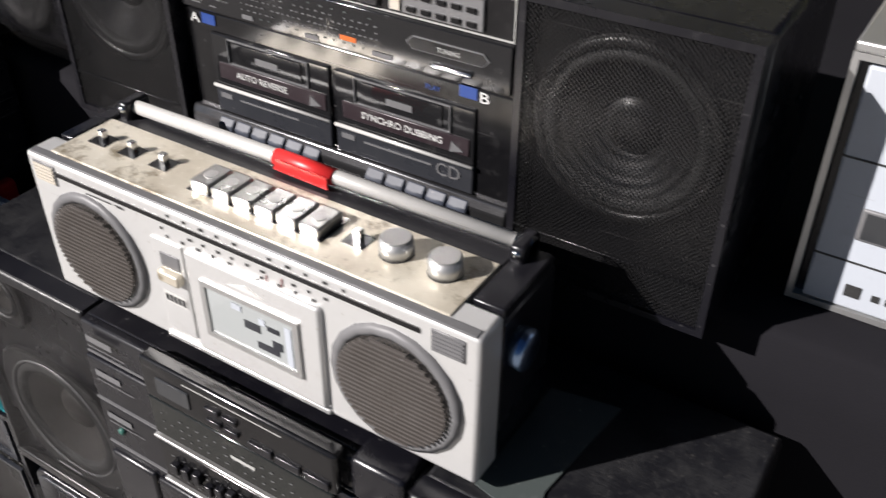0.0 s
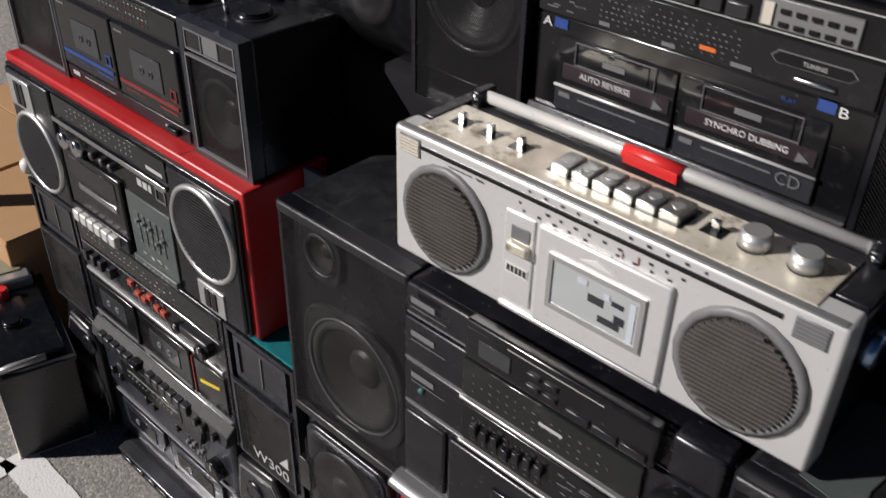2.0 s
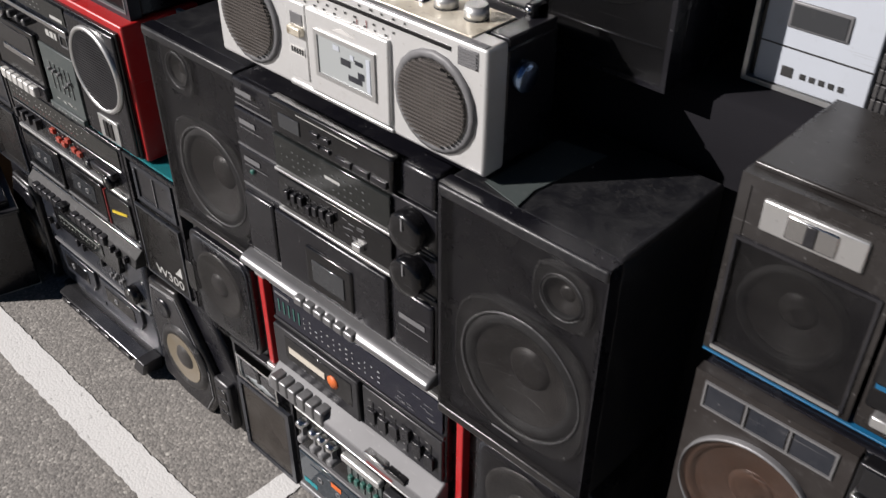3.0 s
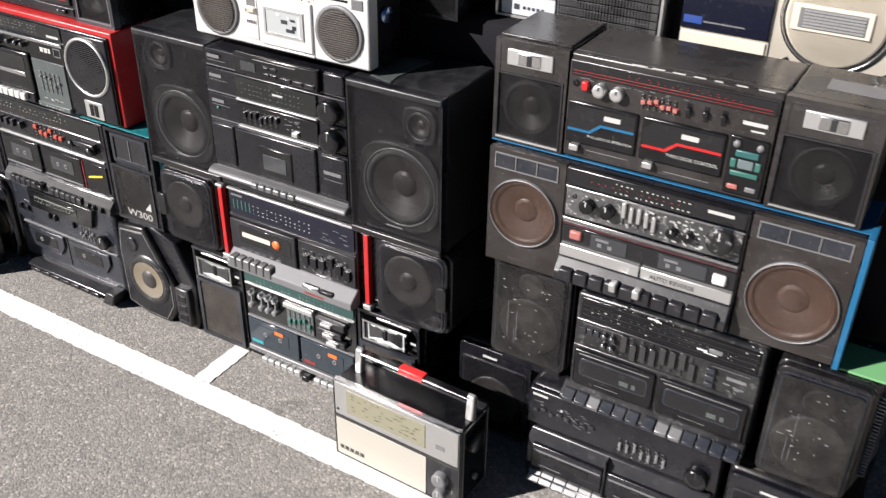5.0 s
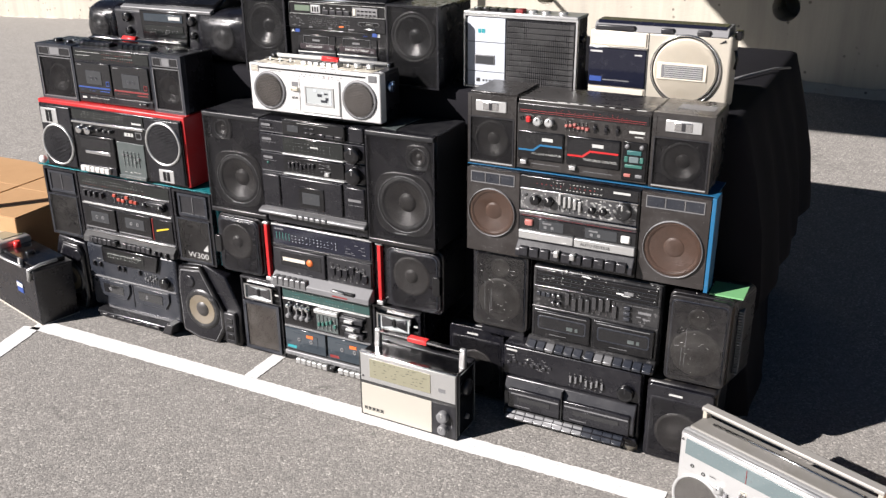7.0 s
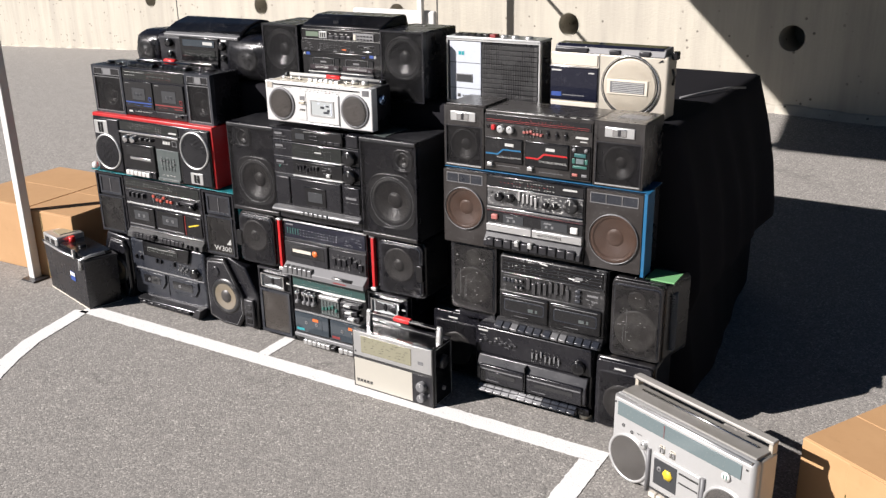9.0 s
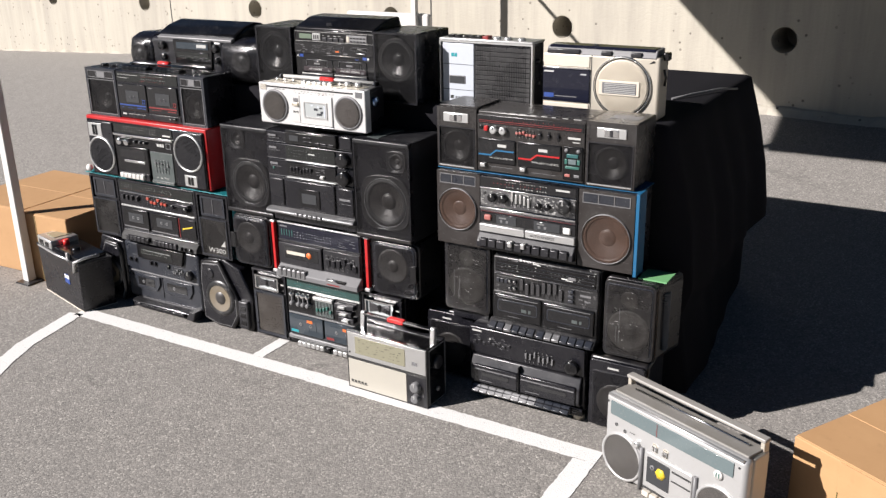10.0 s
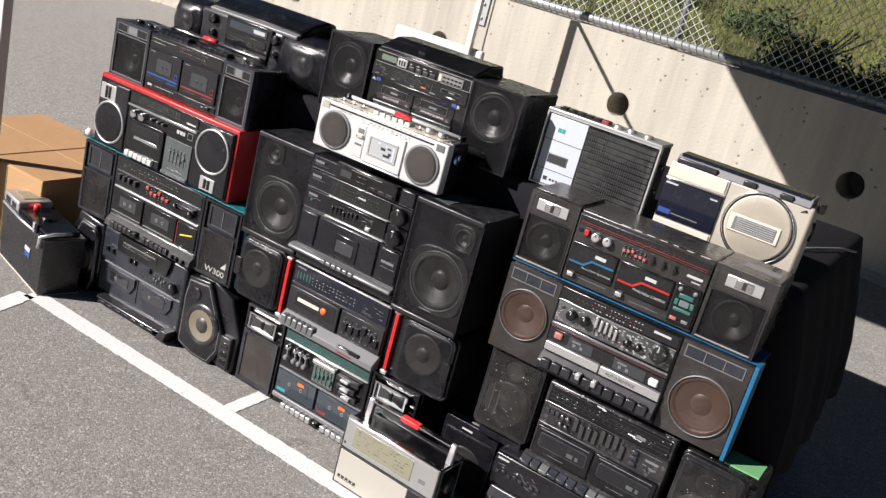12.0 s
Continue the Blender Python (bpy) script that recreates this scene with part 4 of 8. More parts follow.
        part("dust_cap", lathe(cx, cz, [(cr * 0.38, -0.0076), (cr * 0.3, -0.012), (cr * 0.15, -0.015), (0, -0.016)], 24), "cone", s)
        part("tweeter", lathe(cx - 0.045 * side, cz + 0.098, [(0.022, -0.0075), (0.02, -0.012), (0.012, -0.009), (0, -0.009)], 24), "black", s)


def teal_stack_player():
    r = stereo("portable_stereo", "black twin-deck portable stereo with orange sliders and square grilles", "stereo", -1.26, 0.40, 0.290, STACK)
    rnd = random.Random(22)
    part("body", box(-1.648, -0.875, 0.021, 0.17, 0.292, 0.552, 0.005, 2), "black", r)
    part("front", box(-1.475, -1.045, 0.0, 0.022, 0.293, 0.552, 0.002), "black", r)
    plate(r, "tuning_scale", -1.465, -1.055, 0.506, 0.545, 0.002, "scale", bev=0.0005)
    for z in (0.514, 0.523, 0.533):
        bars(scale_marks(-1.45, -1.16, z, 22 if z < 0.53 else 15, 0.0018, 0.006), r, "redd" if z < 0.52 else "ink", -0.0025)
    plate(r, "chrome_line", -1.465, -1.055, 0.500, 0.504, 0.004, "chrome")
    for x in (-1.445, -1.42, -1.395, -1.365):
        part("switch", box(x - 0.006, x + 0.006, -0.012, 0.002, 0.470, 0.490, 0.001), "char", r)
    slider_bank(r, -1.315, -1.20, 0.462, 0.496, 6, rnd, "copper", "gloss", capw=0.7, caph=0.3)
    knob(r, -1.165, 0.475, 0.010, 0.014, "black")
    knob(r, -1.09, 0.472, 0.014, 0.02, "gloss")
    part("slide_switch", box(-1.15, -1.075, -0.014, 0.002, 0.478, 0.492, 0.003), "char", r)
    plate(r, "chrome_line", -1.465, -1.055, 0.440, 0.446, 0.005, "alu")
    cassette(r, -1.46, -1.315, 0.348, 0.432, win="deckwin")
    cassette(r, -1.30, -1.15, 0.348, 0.432, win="deckwin")
    d = plate(r, "meter_panel", -1.14, -1.055, 0.352, 0.430, 0.004, "gloss")
    part("meter_mark", prism([(-1.125, 0.385), (-1.07, 0.400), (-1.07, 0.405), (-1.125, 0.391)], -0.0052, -0.003, 0), "yellow", d)
    part("red_edge", box(-1.143, -1.140, -0.006, 0.002, 0.352, 0.43, 0), "redd", d)
    plate(r, "chrome_line", -1.465, -1.05, 0.336, 0.341, 0.006, "chrome")
    part("key_shelf", profile_x([(-0.022, 0.298), (-0.018, 0.318), (0.0, 0.334), (0.006, 0.334), (0.006, 0.296)], -1.472, -1.048, 0.002), "rubber", r)
    buttons(r, -1.44, -1.31, 0.302, 0.322, 6, 0.027, "char", name="key")
    buttons(r, -1.28, -1.15, 0.302, 0.322, 6, 0.027, "char", name="key")
    part("switch", box(-1.325, -1.30, -0.034, 0.0, 0.31, 0.324, 0.003), "gloss", r)
    for x in (-1.125, -1.105, -1.075):
        part("switch", box(x - 0.004, x + 0.004, -0.03, 0, 0.303, 0.316, 0.001), "black", r)
    for a, b in ((-1.645, -1.480), (-1.040, -0.878)):
        part("speaker_frame", frame_bm(a, b, 0.294, 0.552, 0.008, 0.0, 0.022), "black", r)
        part("baffle", box(a + 0.004, b - 0.004, 0.010, 0.014, 0.298, 0.548, 0), "char", r)
        part("upper_frame", frame_bm(a + 0.02, b - 0.02, 0.462, 0.540, 0.009, 0.001, 0.012), "slate", r)
        part("upper_grille", box(a + 0.029, b - 0.029, 0.004, 0.006, 0.471, 0.531, 0), "char", r)
        part("post", box((a + b) / 2 - 0.001, (a + b) / 2 + 0.001, 0.002, 0.006, 0.471, 0.531, 0), "grey", r)
        part("grille", box(a + 0.014, b - 0.014, -0.004, 0.006, 0.304, 0.452, 0.002), "meshd", r, "dusty square speaker grille")
        part("grille_back", box(a + 0.016, b - 0.016, 0.0065, 0.008, 0.306, 0.450, 0), "black", r)
        part("grille_frame", frame_bm(a + 0.012, b - 0.012, 0.302, 0.454, 0.004, -0.005, 0.0), "slate", r)
    word("W300", -0.993, 0.318, 0.028, r, "ink", -0.0055, wide=1.25)
    part("badge", prism([(-0.925, 0.348), (-0.903, 0.348), (-0.903, 0.372)], -0.0065, -0.004, 0), "ink", r, "small white triangle")


def teal_sheet():
    bm = bmesh.new()
    rnd = random.Random(5)
    n = 40
    top = []
    for i in range(n + 1):
        x = -1.67 + 0.81 * i / n
        top.append([bm.verts.new((x, y, z + rnd.uniform(-0.0008, 0.0008))) for y, z in ((0.404, 0.5545), (0.405, 0.5575), (0.47, 0.5578), (0.56, 0.5578))])
    for a, b in zip(top, top[1:]):
        for k in range(3):
            bm.faces.new((a[k], b[k], b[k + 1], a[k + 1]))
    bmesh.ops.solidify(bm, geom=list(bm.faces), thickness=0.0035)
    me = bpy.data.meshes.new("sheet")
    bm.to_mesh(me)
    me.materials.append(M["teal"])
    tagged(new("foam_sheet", me), "thin turquoise foam sheet laid between two stereos", "foam sheet")
    r = stereo("paper_scrap", "crumpled white scrap on the turquoise sheet", "paper", -1.635, 0.40, 0.561)
    part("scrap", lathe(-1.635, 0.578, [(0.0, -0.012), (0.012, -0.008), (0.016, 0.0), (0.011, 0.01), (0.0, 0.014)], 9), "white", r)
    w = stereo("board", "pale blue-grey board standing behind the red stereo", "board", -0.912, 0.50, 0.558)
    part("sheet", box(-0.952, -0.872, 0.0, 0.008, 0.558, 0.805, 0.001), "boardblue", w)
    s = stereo("foam_sheet", "turquoise foam sheet standing between two loudspeakers", "foam sheet", -0.868, 0.405, 0.295)
    part("sheet", box(-0.873, -0.864, 0.012, 0.12, 0.296, 0.50, 0.001), "teal", s)


def red_player():
    r = stereo("portable_stereo", "black portable stereo with red painted sides and round speakers", "stereo", -1.28, 0.40, 0.562, STACK)
    rnd = random.Random(23)
    part("body", box(-1.615, -0.955, 0.004, 0.145, 0.562, 0.802, 0.004, 2), "red", r, "red painted wooden cabinet")
    part("front", box(-1.605, -0.965, -0.003, 0.006, 0.566, 0.790, 0.002), "gloss", r)
    # two corners of paint worn through
    part("seam", box(-1.10, -1.0985, 0.006, 0.14, 0.8015, 0.8024, 0), "redd", r)
    part("speaker_panel", box(-1.60, -1.455, -0.008, 0.0, 0.57, 0.785, 0.003), "black", r)
    part("speaker_panel", box(-1.118, -0.968, -0.008, 0.0, 0.57, 0.785, 0.003), "black", r)
    for cx, cz in ((-1.532, 0.648), (-1.043, 0.706)):
        ring(r, cx, cz, 0.0665, 0.0745, 0.009, "alu", -0.006, label="brushed silver speaker ring")
        part("speaker_cone", lathe(cx, cz, [(0.067, -0.0083), (0.03, -0.0082), (0, -0.0081)], 36), "black", r)
        bm = bmesh.new()
        for k in range(-13, 14):
            z = k * 0.005
            w = math.sqrt(max(0.0, 0.0662 ** 2 - z * z))
            if w > 0.004:
                box(cx - w, cx + w, -0.0125, -0.0105, cz + z - 0.0011, cz + z + 0.0011, 0, 1, bm)
        part("grille", bm, "char", r, "louvred round grille")
    for a, b, z0, z1 in ((-1.592, -1.516, 0.722, 0.776), (-1.075, -1.012, 0.574, 0.618)):
        p = part("port_plate", box(a, b, -0.0105, -0.006, z0, z1, 0.001), "alu", r)
        m = (a + b) / 2
        part("port_slot", box(m - 0.014, m - 0.002, -0.0125, -0.009, z0 + 0.006, z1 - 0.006, 0.0008), "gloss", p)
        part("port_slot", box(m + 0.002, m + 0.014, -0.0125, -0.009, z0 + 0.006, z1 - 0.006, 0.0008), "gloss", p)
    plate(r, "tuning_scale", -1.445, -1.125, 0.752, 0.785, 0.003, "scale", -0.003, bev=0.0006)
    for z in (0.760, 0.769, 0.777):
        bars(scale_marks(-1.40, -1.2, z, 14, 0.0018, 0.005), r, "ink", -0.0064)
    bars([(-1.175, 0.757, 0.042, 0.006)], r, "ink", -0.0064)
    plate(r, "chrome_line", -1.45, -1.125, 0.738, 0.747, 0.008, "chrome", -0.003)
    for x in (-1.415, -1.375):
        knob(r, x, 0.716, 0.014, 0.016, "chrome", -0.003, cap="dark_ink")
    for x in (-1.33, -1.30, -1.275):
        knob(r, x, 0.720, 0.007, 0.012, "char", -0.003, cap="ink")
    bars([(-1.215, 0.713, 0.012, 0.012), (-1.200, 0.713, 0.012, 0.012), (-1.185, 0.713, 0.008, 0.012)], r, "ink", -0.0036)
    part("small_window", frame_bm(-1.165, -1.14, 0.708, 0.73, 0.002, -0.0045, -0.002), "grey", r)
    d = part("cassette_door", box(-1.44, -1.265, -0.010, -0.002, 0.592, 0.698, 0.003, 2), "gloss", r)
    part("door_edge", box(-1.40, -1.285, -0.0125, -0.009, 0.634, 0.645, 0.001), "chrome", d)
    part("window", box(-1.42, -1.28, -0.0112, -0.009, 0.652, 0.688, 0.001), "smoke", d)
    e = part("equaliser_panel", box(-1.255, -1.135, -0.006, -0.002, 0.575, 0.690, 0.001), "eqgrey", r, "grey-green equaliser panel")
    slider_bank(r, -1.235, -1.152, 0.608, 0.660, 5, rnd, "grey", "gloss", face=-0.006, caph=0.10, capw=0.4)
    bars(speckle(-1.25, -1.14, 0.585, 0.592, 8, rnd, (0.008, 0.016), 0.002), r, "ink", -0.0065)
    part("key_tray", box(-1.44, -1.265, -0.014, -0.002, 0.566, 0.594, 0.002), "black", r)
    buttons(r, -1.425, -1.29, 0.570, 0.590, 6, 0.020, "satin", -0.004, 0.1, "key", 0.003)
    part("apron", box(-1.255, -1.135, -0.012, -0.002, 0.564, 0.577, 0.002), "eqgrey", r)
    bars(scale_marks(-1.25, -1.14, 0.569, 9, 0.003, 0.008), r, "ink", -0.0125)


def slim_player():
    r = stereo("portable_stereo", "slim black portable stereo with one blue and one red cassette deck", "stereo", -1.26, 0.430, 0.803, STACK, shift=(-0.010, -0.002))
    rnd = random.Random(24)
    part("body", box(-1.425, -1.085, 0.0, 0.155, 0.806, 0.992, 0.003, 2), "black", r)
    for a, b in ((-1.600, -1.428), (-1.084, -0.954)):
        s = part("speaker_box", crate(a, b, 0.016, 0.155, 0.804, 0.994, 0.05), "black", r)
        part("speaker_rim", frame_bm(a, b, 0.804, 0.994, 0.010, -0.002, 0.018), "slate", r)
        part("baffle", holed(a + 0.006, b - 0.006, 0.81, 0.988, 0.008, 0.012, [((a + b) / 2 + 0.004, 0.878, 0.048)]), "black", r)
        deep_cone(r, (a + b) / 2 + 0.004, 0.878, 0.048, 0.0075, 0.014)
        part("grille", box(a + 0.010, b - 0.010, 0.0015, 0.0022, 0.814, 0.948, 0), "meshc", r)
        part("grille_frame", frame_bm(a + 0.009, b - 0.009, 0.812, 0.950, 0.0025, -0.003, 0.002), "grey", r)
        lamp_bezel(r, a + 0.012, b - 0.012, 0.956, 0.984, "grey", 3, 0.0, "gun")
        part("bezel_back", box(a + 0.01, b - 0.01, 0.002, 0.006, 0.954, 0.986, 0), "black", r)
    plate(r, "tuning_scale", -1.42, -1.09, 0.952, 0.986, 0.002, "scale", bev=0.0005)
    for z, m in ((0.958, "redd"), (0.966, "ink"), (0.974, "redd"), (0.980, "ink")):
        bars(scale_marks(-1.29, -1.15, z, 14, 0.0022, 0.005), r, m, -0.0026)
    bars([(-1.41, 0.978, 0.11, 0.0012), (-1.41, 0.966, 0.06, 0.0012)], r, "ink", -0.0026)
    for a, b, m in ((-1.418, -1.262, "navy"), (-1.255, -1.095, "redd")):
        d = part("cassette_door", box(a, b, -0.006, 0.002, 0.838, 0.944, 0.002), "smoke", r)
        w = part("window", box(a + 0.045, b - 0.04, -0.0075, -0.005, 0.872, 0.918, 0.0006), "deckwin", d, "smoky cassette window")
        part("label_line", box(a + 0.006, b - 0.006, -0.0078, -0.005, 0.858, 0.863, 0), m, d)
        bars([(b - 0.055, 0.849, 0.045, 0.003)] + speckle(a + 0.01, b - 0.07, 0.848, 0.852, 3, rnd, (0.01, 0.02)), d, m, -0.0064)
        part("logo_square", frame_bm(b - 0.022, b - 0.008, 0.870, 0.886, 0.002, -0.0075, -0.005), m, d)
        bars([(a + 0.01, 0.934, 0.022, 0.003)], d, "grey", -0.0064)
        for f in (0.35, 0.65):
            part("reel", lathe(a + 0.045 + (b - a - 0.085) * f, 0.893, [(0.006, -0.0076), (0.006, -0.0082), (0.003, -0.0082), (0.003, -0.0077)], 12), "slate", w)
    plate(r, "lower_strip", -1.42, -1.09, 0.812, 0.832, 0.003, "black")
    bars([(-1.405, 0.820, 0.02, 0.007), (-1.37, 0.824, 0.09, 0.0015), (-1.15, 0.82, 0.02, 0.003)], r, "ink", -0.0034)
    part("slide_switch", box(-1.135, -1.11, -0.012, 0, 0.818, 0.828, 0.002), "gloss", r)
    # top: piano keys, round knobs, aerial and folded handle with red tape
    for x0, x1 in ((-1.43, -1.29), (-1.255, -1.11)):
        w = (x1 - x0) / 6
        for i in range(6):
            a = x0 + i * w
            part("key", profile_x([(0.035, 0.992), (0.037, 1.004), (0.055, 1.008), (0.075, 0.996), (0.075, 0.99)], a + 0.0015, a + w - 0.0015, 0.0012, 1), "gloss", r)
    for x in (-1.545, -1.49):
        part("top_knob", lathe_z(x, 0.055, 0.016, 0.992, 1.004), "gloss", r)
    part("top_knob", lathe_z(-1.020, 0.072, 0.024, 0.993, 1.002), "gloss", r)
    part("top_dish", lathe_z(-1.020, 0.072, 0.033, 0.993, 0.996), "char", r)
    part("toggle", tube([(-1.048, 0.05, 0.993), (-1.050, 0.05, 1.013)], 0.0035, 8), "chrome", r)
    part("toggle", tube([(-1.46, 0.045, 0.993), (-1.462, 0.045, 1.008)], 0.003, 8), "chrome", r)
    part("handle", tube([(-1.47, 0.13, 0.998), (-1.45, 0.128, 1.006), (-1.06, 0.128, 1.006), (-1.04, 0.13, 0.998)], 0.007, 8), "gloss", r)
    part("aerial", tube([(-1.46, 0.112, 1.003), (-1.43, 0.112, 1.007), (-1.165, 0.116, 1.003)], 0.0032, 8), "chrome", r)
    part("tape", tube([(-1.31, 0.125, 1.006), (-1.25, 0.125, 1.006)], 0.0115, 10), "tape", r, "red tape wrapped round the handle")


def rounded_player():
    r = stereo("portable_stereo", "black rounded portable compact disc player standing on the dark cloth", "stereo", -1.17, 0.615, 0.935, STACK)
    rnd = random.Random(25)
    part("body", box(-1.42, -1.03, -0.002, 0.20, 0.937, 1.10, 0.016, 3), "char", r)
    for sgn, a, b in ((-1, -1.535, -1.400), (1, -1.040, -0.835)):
        pts = [(0.03, 0.940), (0.0, 0.96), (-0.012, 1.0), (-0.012, 1.06), (0.0, 1.095), (0.05, 1.112), (0.2, 1.105), (0.2, 0.94)]
        part("speaker_pod", profile_x(pts, a, b, 0.018, 3), "black", r)
        bm = bmesh.new()
        n, k = 14, 12
        rows = []
        for i in range(n + 1):
            u = i / n
            x = a + 0.012 + (b - a - 0.024) * u
            row = []
            for j in range(k + 1):
                v = j / k
                z = 0.952 + 0.142 * v
                e = (1 - (2 * u - 1) ** 4) * (1 - (2 * v - 1) ** 4)
                row.append(bm.verts.new((x, -0.006 - 0.022 * e, z)))
            rows.append(row)
        for p, q in zip(rows, rows[1:]):
            for j in range(k):
                bm.faces.new((p[j], q[j], q[j + 1], p[j + 1])).smooth = True
        part("grille", bm, "honey", r, "bulging perforated grille")
        part("woofer", lathe((a + b) / 2 + 0.01 * sgn, 1.030, [(0.048, -0.0125), (0.046, -0.016), (0.037, -0.014), (0.02, -0.0130), (0.016, -0.016), (0, -0.018)], 32), "basket", r)
    part("disc_lid", profile_x([(0.01, 1.098), (0.015, 1.118), (0.07, 1.144), (0.14, 1.160), (0.19, 1.152), (0.20, 1.10)], -1.385, -0.975, 0.012, 3), "gloss", r, "glossy domed lid")
    part("lid_lip", profile_x([(0.0, 1.092), (-0.004, 1.104), (0.03, 1.118), (0.035, 1.096)], -1.375, -0.98, 0.003), "gun", r)
    part("display_panel", prism([(-1.275, 0.945), (-1.09, 0.945), (-1.075, 1.098), (-1.285, 1.098)], -0.010, 0.01, 0.003), "gloss", r)
    part("display", box(-1.265, -1.095, -0.0125, -0.009, 1.062, 1.088, 0.001), "smokeblue", r)
    bars([(-1.155, 1.070, 0.05, 0.012)], r, "ink", -0.0128)
    plate(r, "band_scale", -1.265, -1.095, 1.022, 1.050, 0.002, "scale", -0.010)
    bars(scale_marks(-1.255, -1.11, 1.034, 12, 0.002, 0.006) + scale_marks(-1.255, -1.11, 1.028, 9, 0.002, 0.005), r, "grey", -0.0124)
    for x, z in ((-1.245, 0.992), (-1.20, 0.985), (-1.145, 0.985)):
        knob(r, x, z, 0.010, 0.012, "gloss", -0.010, cap="grey")
    bars([(-1.185, 0.998, 0.006, 0.006), (-1.155, 1.0, 0.015, 0.0015), (-1.158, 0.956, 0.046, 0.0055)], r, "ink", -0.0105)
    for x in (-1.345, -1.060):
        knob(r, x, 1.070, 0.017, 0.018, "gloss", 0.0, cap="grey")
        knob(r, x + 0.004, 1.025, 0.013, 0.016, "gloss", 0.0, cap="grey")
        part("jack", lathe(x + 0.012, 1.046, [(0.003, 0.004), (0.003, -0.001), (0.0015, -0.001)], 10), "chrome", r)
    part("chrome_foot", prism([(-1.29, 0.937), (-1.05, 0.937), (-1.08, 0.952), (-1.26, 0.952)], -0.03, 0.0, 0.003), "grey", r)
    part("handle", tube([(-1.44, 0.15, 1.104), (-1.44, 0.205, 1.112), (-0.90, 0.205, 1.112), (-0.90, 0.15, 1.104)], 0.010, 8), "black", r)


floor_player()
teal_stack_player()
teal_sheet()
red_player()
slim_player()
rounded_player()

# ---- middle stack: three stereos, the small silver one on top, and one behind ----
def green_deck_player():
    r = stereo("portable_stereo", "black twin-deck stereo with green scale and chrome knobs", "stereo", -0.44, 0.40, 0.0, STACK)
    rnd = random.Random(31)
    part("body", box(-0.785, -0.10, 0.022, 0.17, 0.012, 0.285, 0.004, 2), "black", r)
    part("front", box(-0.615, -0.275, 0.0, 0.024, 0.014, 0.290, 0.003), "gloss", r)
    plate(r, "tuning_scale", -0.61, -0.28, 0.243, 0.285, 0.003, "gscale", bev=0.0005)
    for z in (0.251, 0.260, 0.270, 0.278):
        bars(scale_marks(-0.57, -0.33, z, 22, 0.0016, 0.005), r, "ink" if z != 0.260 else "teal", -0.0034)
    plate(r, "chrome_line", -0.61, -0.28, 0.236, 0.240, 0.005, "alu")
    for i, x in enumerate((-0.588, -0.556, -0.535, -0.513)):
        for z in (0.218, 0.182):
            part("knob", lathe(x, z, [(0.0095, 0.0), (0.008, -0.016), (0.005, -0.018), (0, -0.018)], 16), "chrome" if z > 0.2 else "grey", r)
        part("stem", box(x - 0.002, x + 0.002, -0.01, 0, 0.19, 0.212, 0), "grey", r)
    part("lever_bar", box(-0.485, -0.395, -0.014, 0, 0.214, 0.228, 0.003), "alu", r)
    part("equaliser_panel", box(-0.482, -0.40, -0.004, 0.0, 0.150, 0.212, 0.001), "eqgrey", r)
    slider_bank(r, -0.478, -0.402, 0.158, 0.206, 5, rnd, "dgreen", "gloss", face=-0.004, caph=0.25)
    for a, b, z in ((-0.385, -0.30, 0.205), (-0.38, -0.31, 0.178), (-0.37, -0.30, 0.155)):
        part("switch_block", box(a, b, -0.016, 0, z, z + 0.018, 0.003, 2), "char", r)
        part("lever", box(a + 0.02, a + 0.05, -0.024, -0.014, z + 0.004, z + 0.012, 0.001), "alu", r)
    plate(r, "lower_rail", -0.61, -0.28, 0.138, 0.143, 0.006, "grey")
    for a, b, k in ((-0.608, -0.45, 0), (-0.442, -0.282, 1)):
        d = part("cassette_door", box(a, b, -0.008, 0.002, 0.058, 0.136, 0.002), "smokeblue", r)
        part("window", box(a + 0.03, b - 0.03, -0.0092, -0.007, 0.082, 0.122, 0.0006), "smokeblue", d)
        bars([(a + 0.085, 0.112, 0.026, 0.011)], d, "orange", -0.0095, "label")
        for f in (0.35, 0.65):
            part("reel", lathe(a + (b - a) * f, 0.1, [(0.007, -0.009), (0.007, -0.0102), (0.003, -0.0102), (0.003, -0.009)], 12), "grey", d)
        bars([(a + 0.008, 0.064, 0.035, 0.010)], d, "teal" if not k else "redd", -0.0085, "label")
    part("key_bar", box(-0.612, -0.278, -0.012, 0.0, 0.036, 0.052, 0.003), "gun", r)
    bars(scale_marks(-0.60, -0.29, 0.042, 22, 0.003, 0.006), r, "dark_ink", -0.0125)
    buttons(r, -0.565, -0.44, 0.016, 0.034, 6, 0.022, "alu", name="key")
    buttons(r, -0.40, -0.29, 0.016, 0.034, 5, 0.022, "alu", name="key")
    part("toggle", box(-0.43, -0.41, -0.03, 0, 0.020, 0.036, 0.003), "gloss", r)
    for a, b in ((-0.783, -0.622), (-0.270, -0.102)):
        part("speaker_rim", frame_bm(a, b, 0.014, 0.285, 0.007, 0.0, 0.024), "black", r)
        part("baffle", box(a + 0.004, b - 0.004, 0.012, 0.016, 0.018, 0.281, 0), "black", r)
        part("grille", box(a + 0.010, b - 0.010, -0.004, 0.004, 0.026, 0.196, 0.003), "meshtan", r, "brown-grey cloth grille")
        part("grille_back", box(a + 0.012, b - 0.012, 0.006, 0.010, 0.028, 0.194, 0), "black", r)
        part("grille_frame", frame_bm(a + 0.008, b - 0.008, 0.022, 0.2, 0.010, -0.007, 0.0), "slate", r)
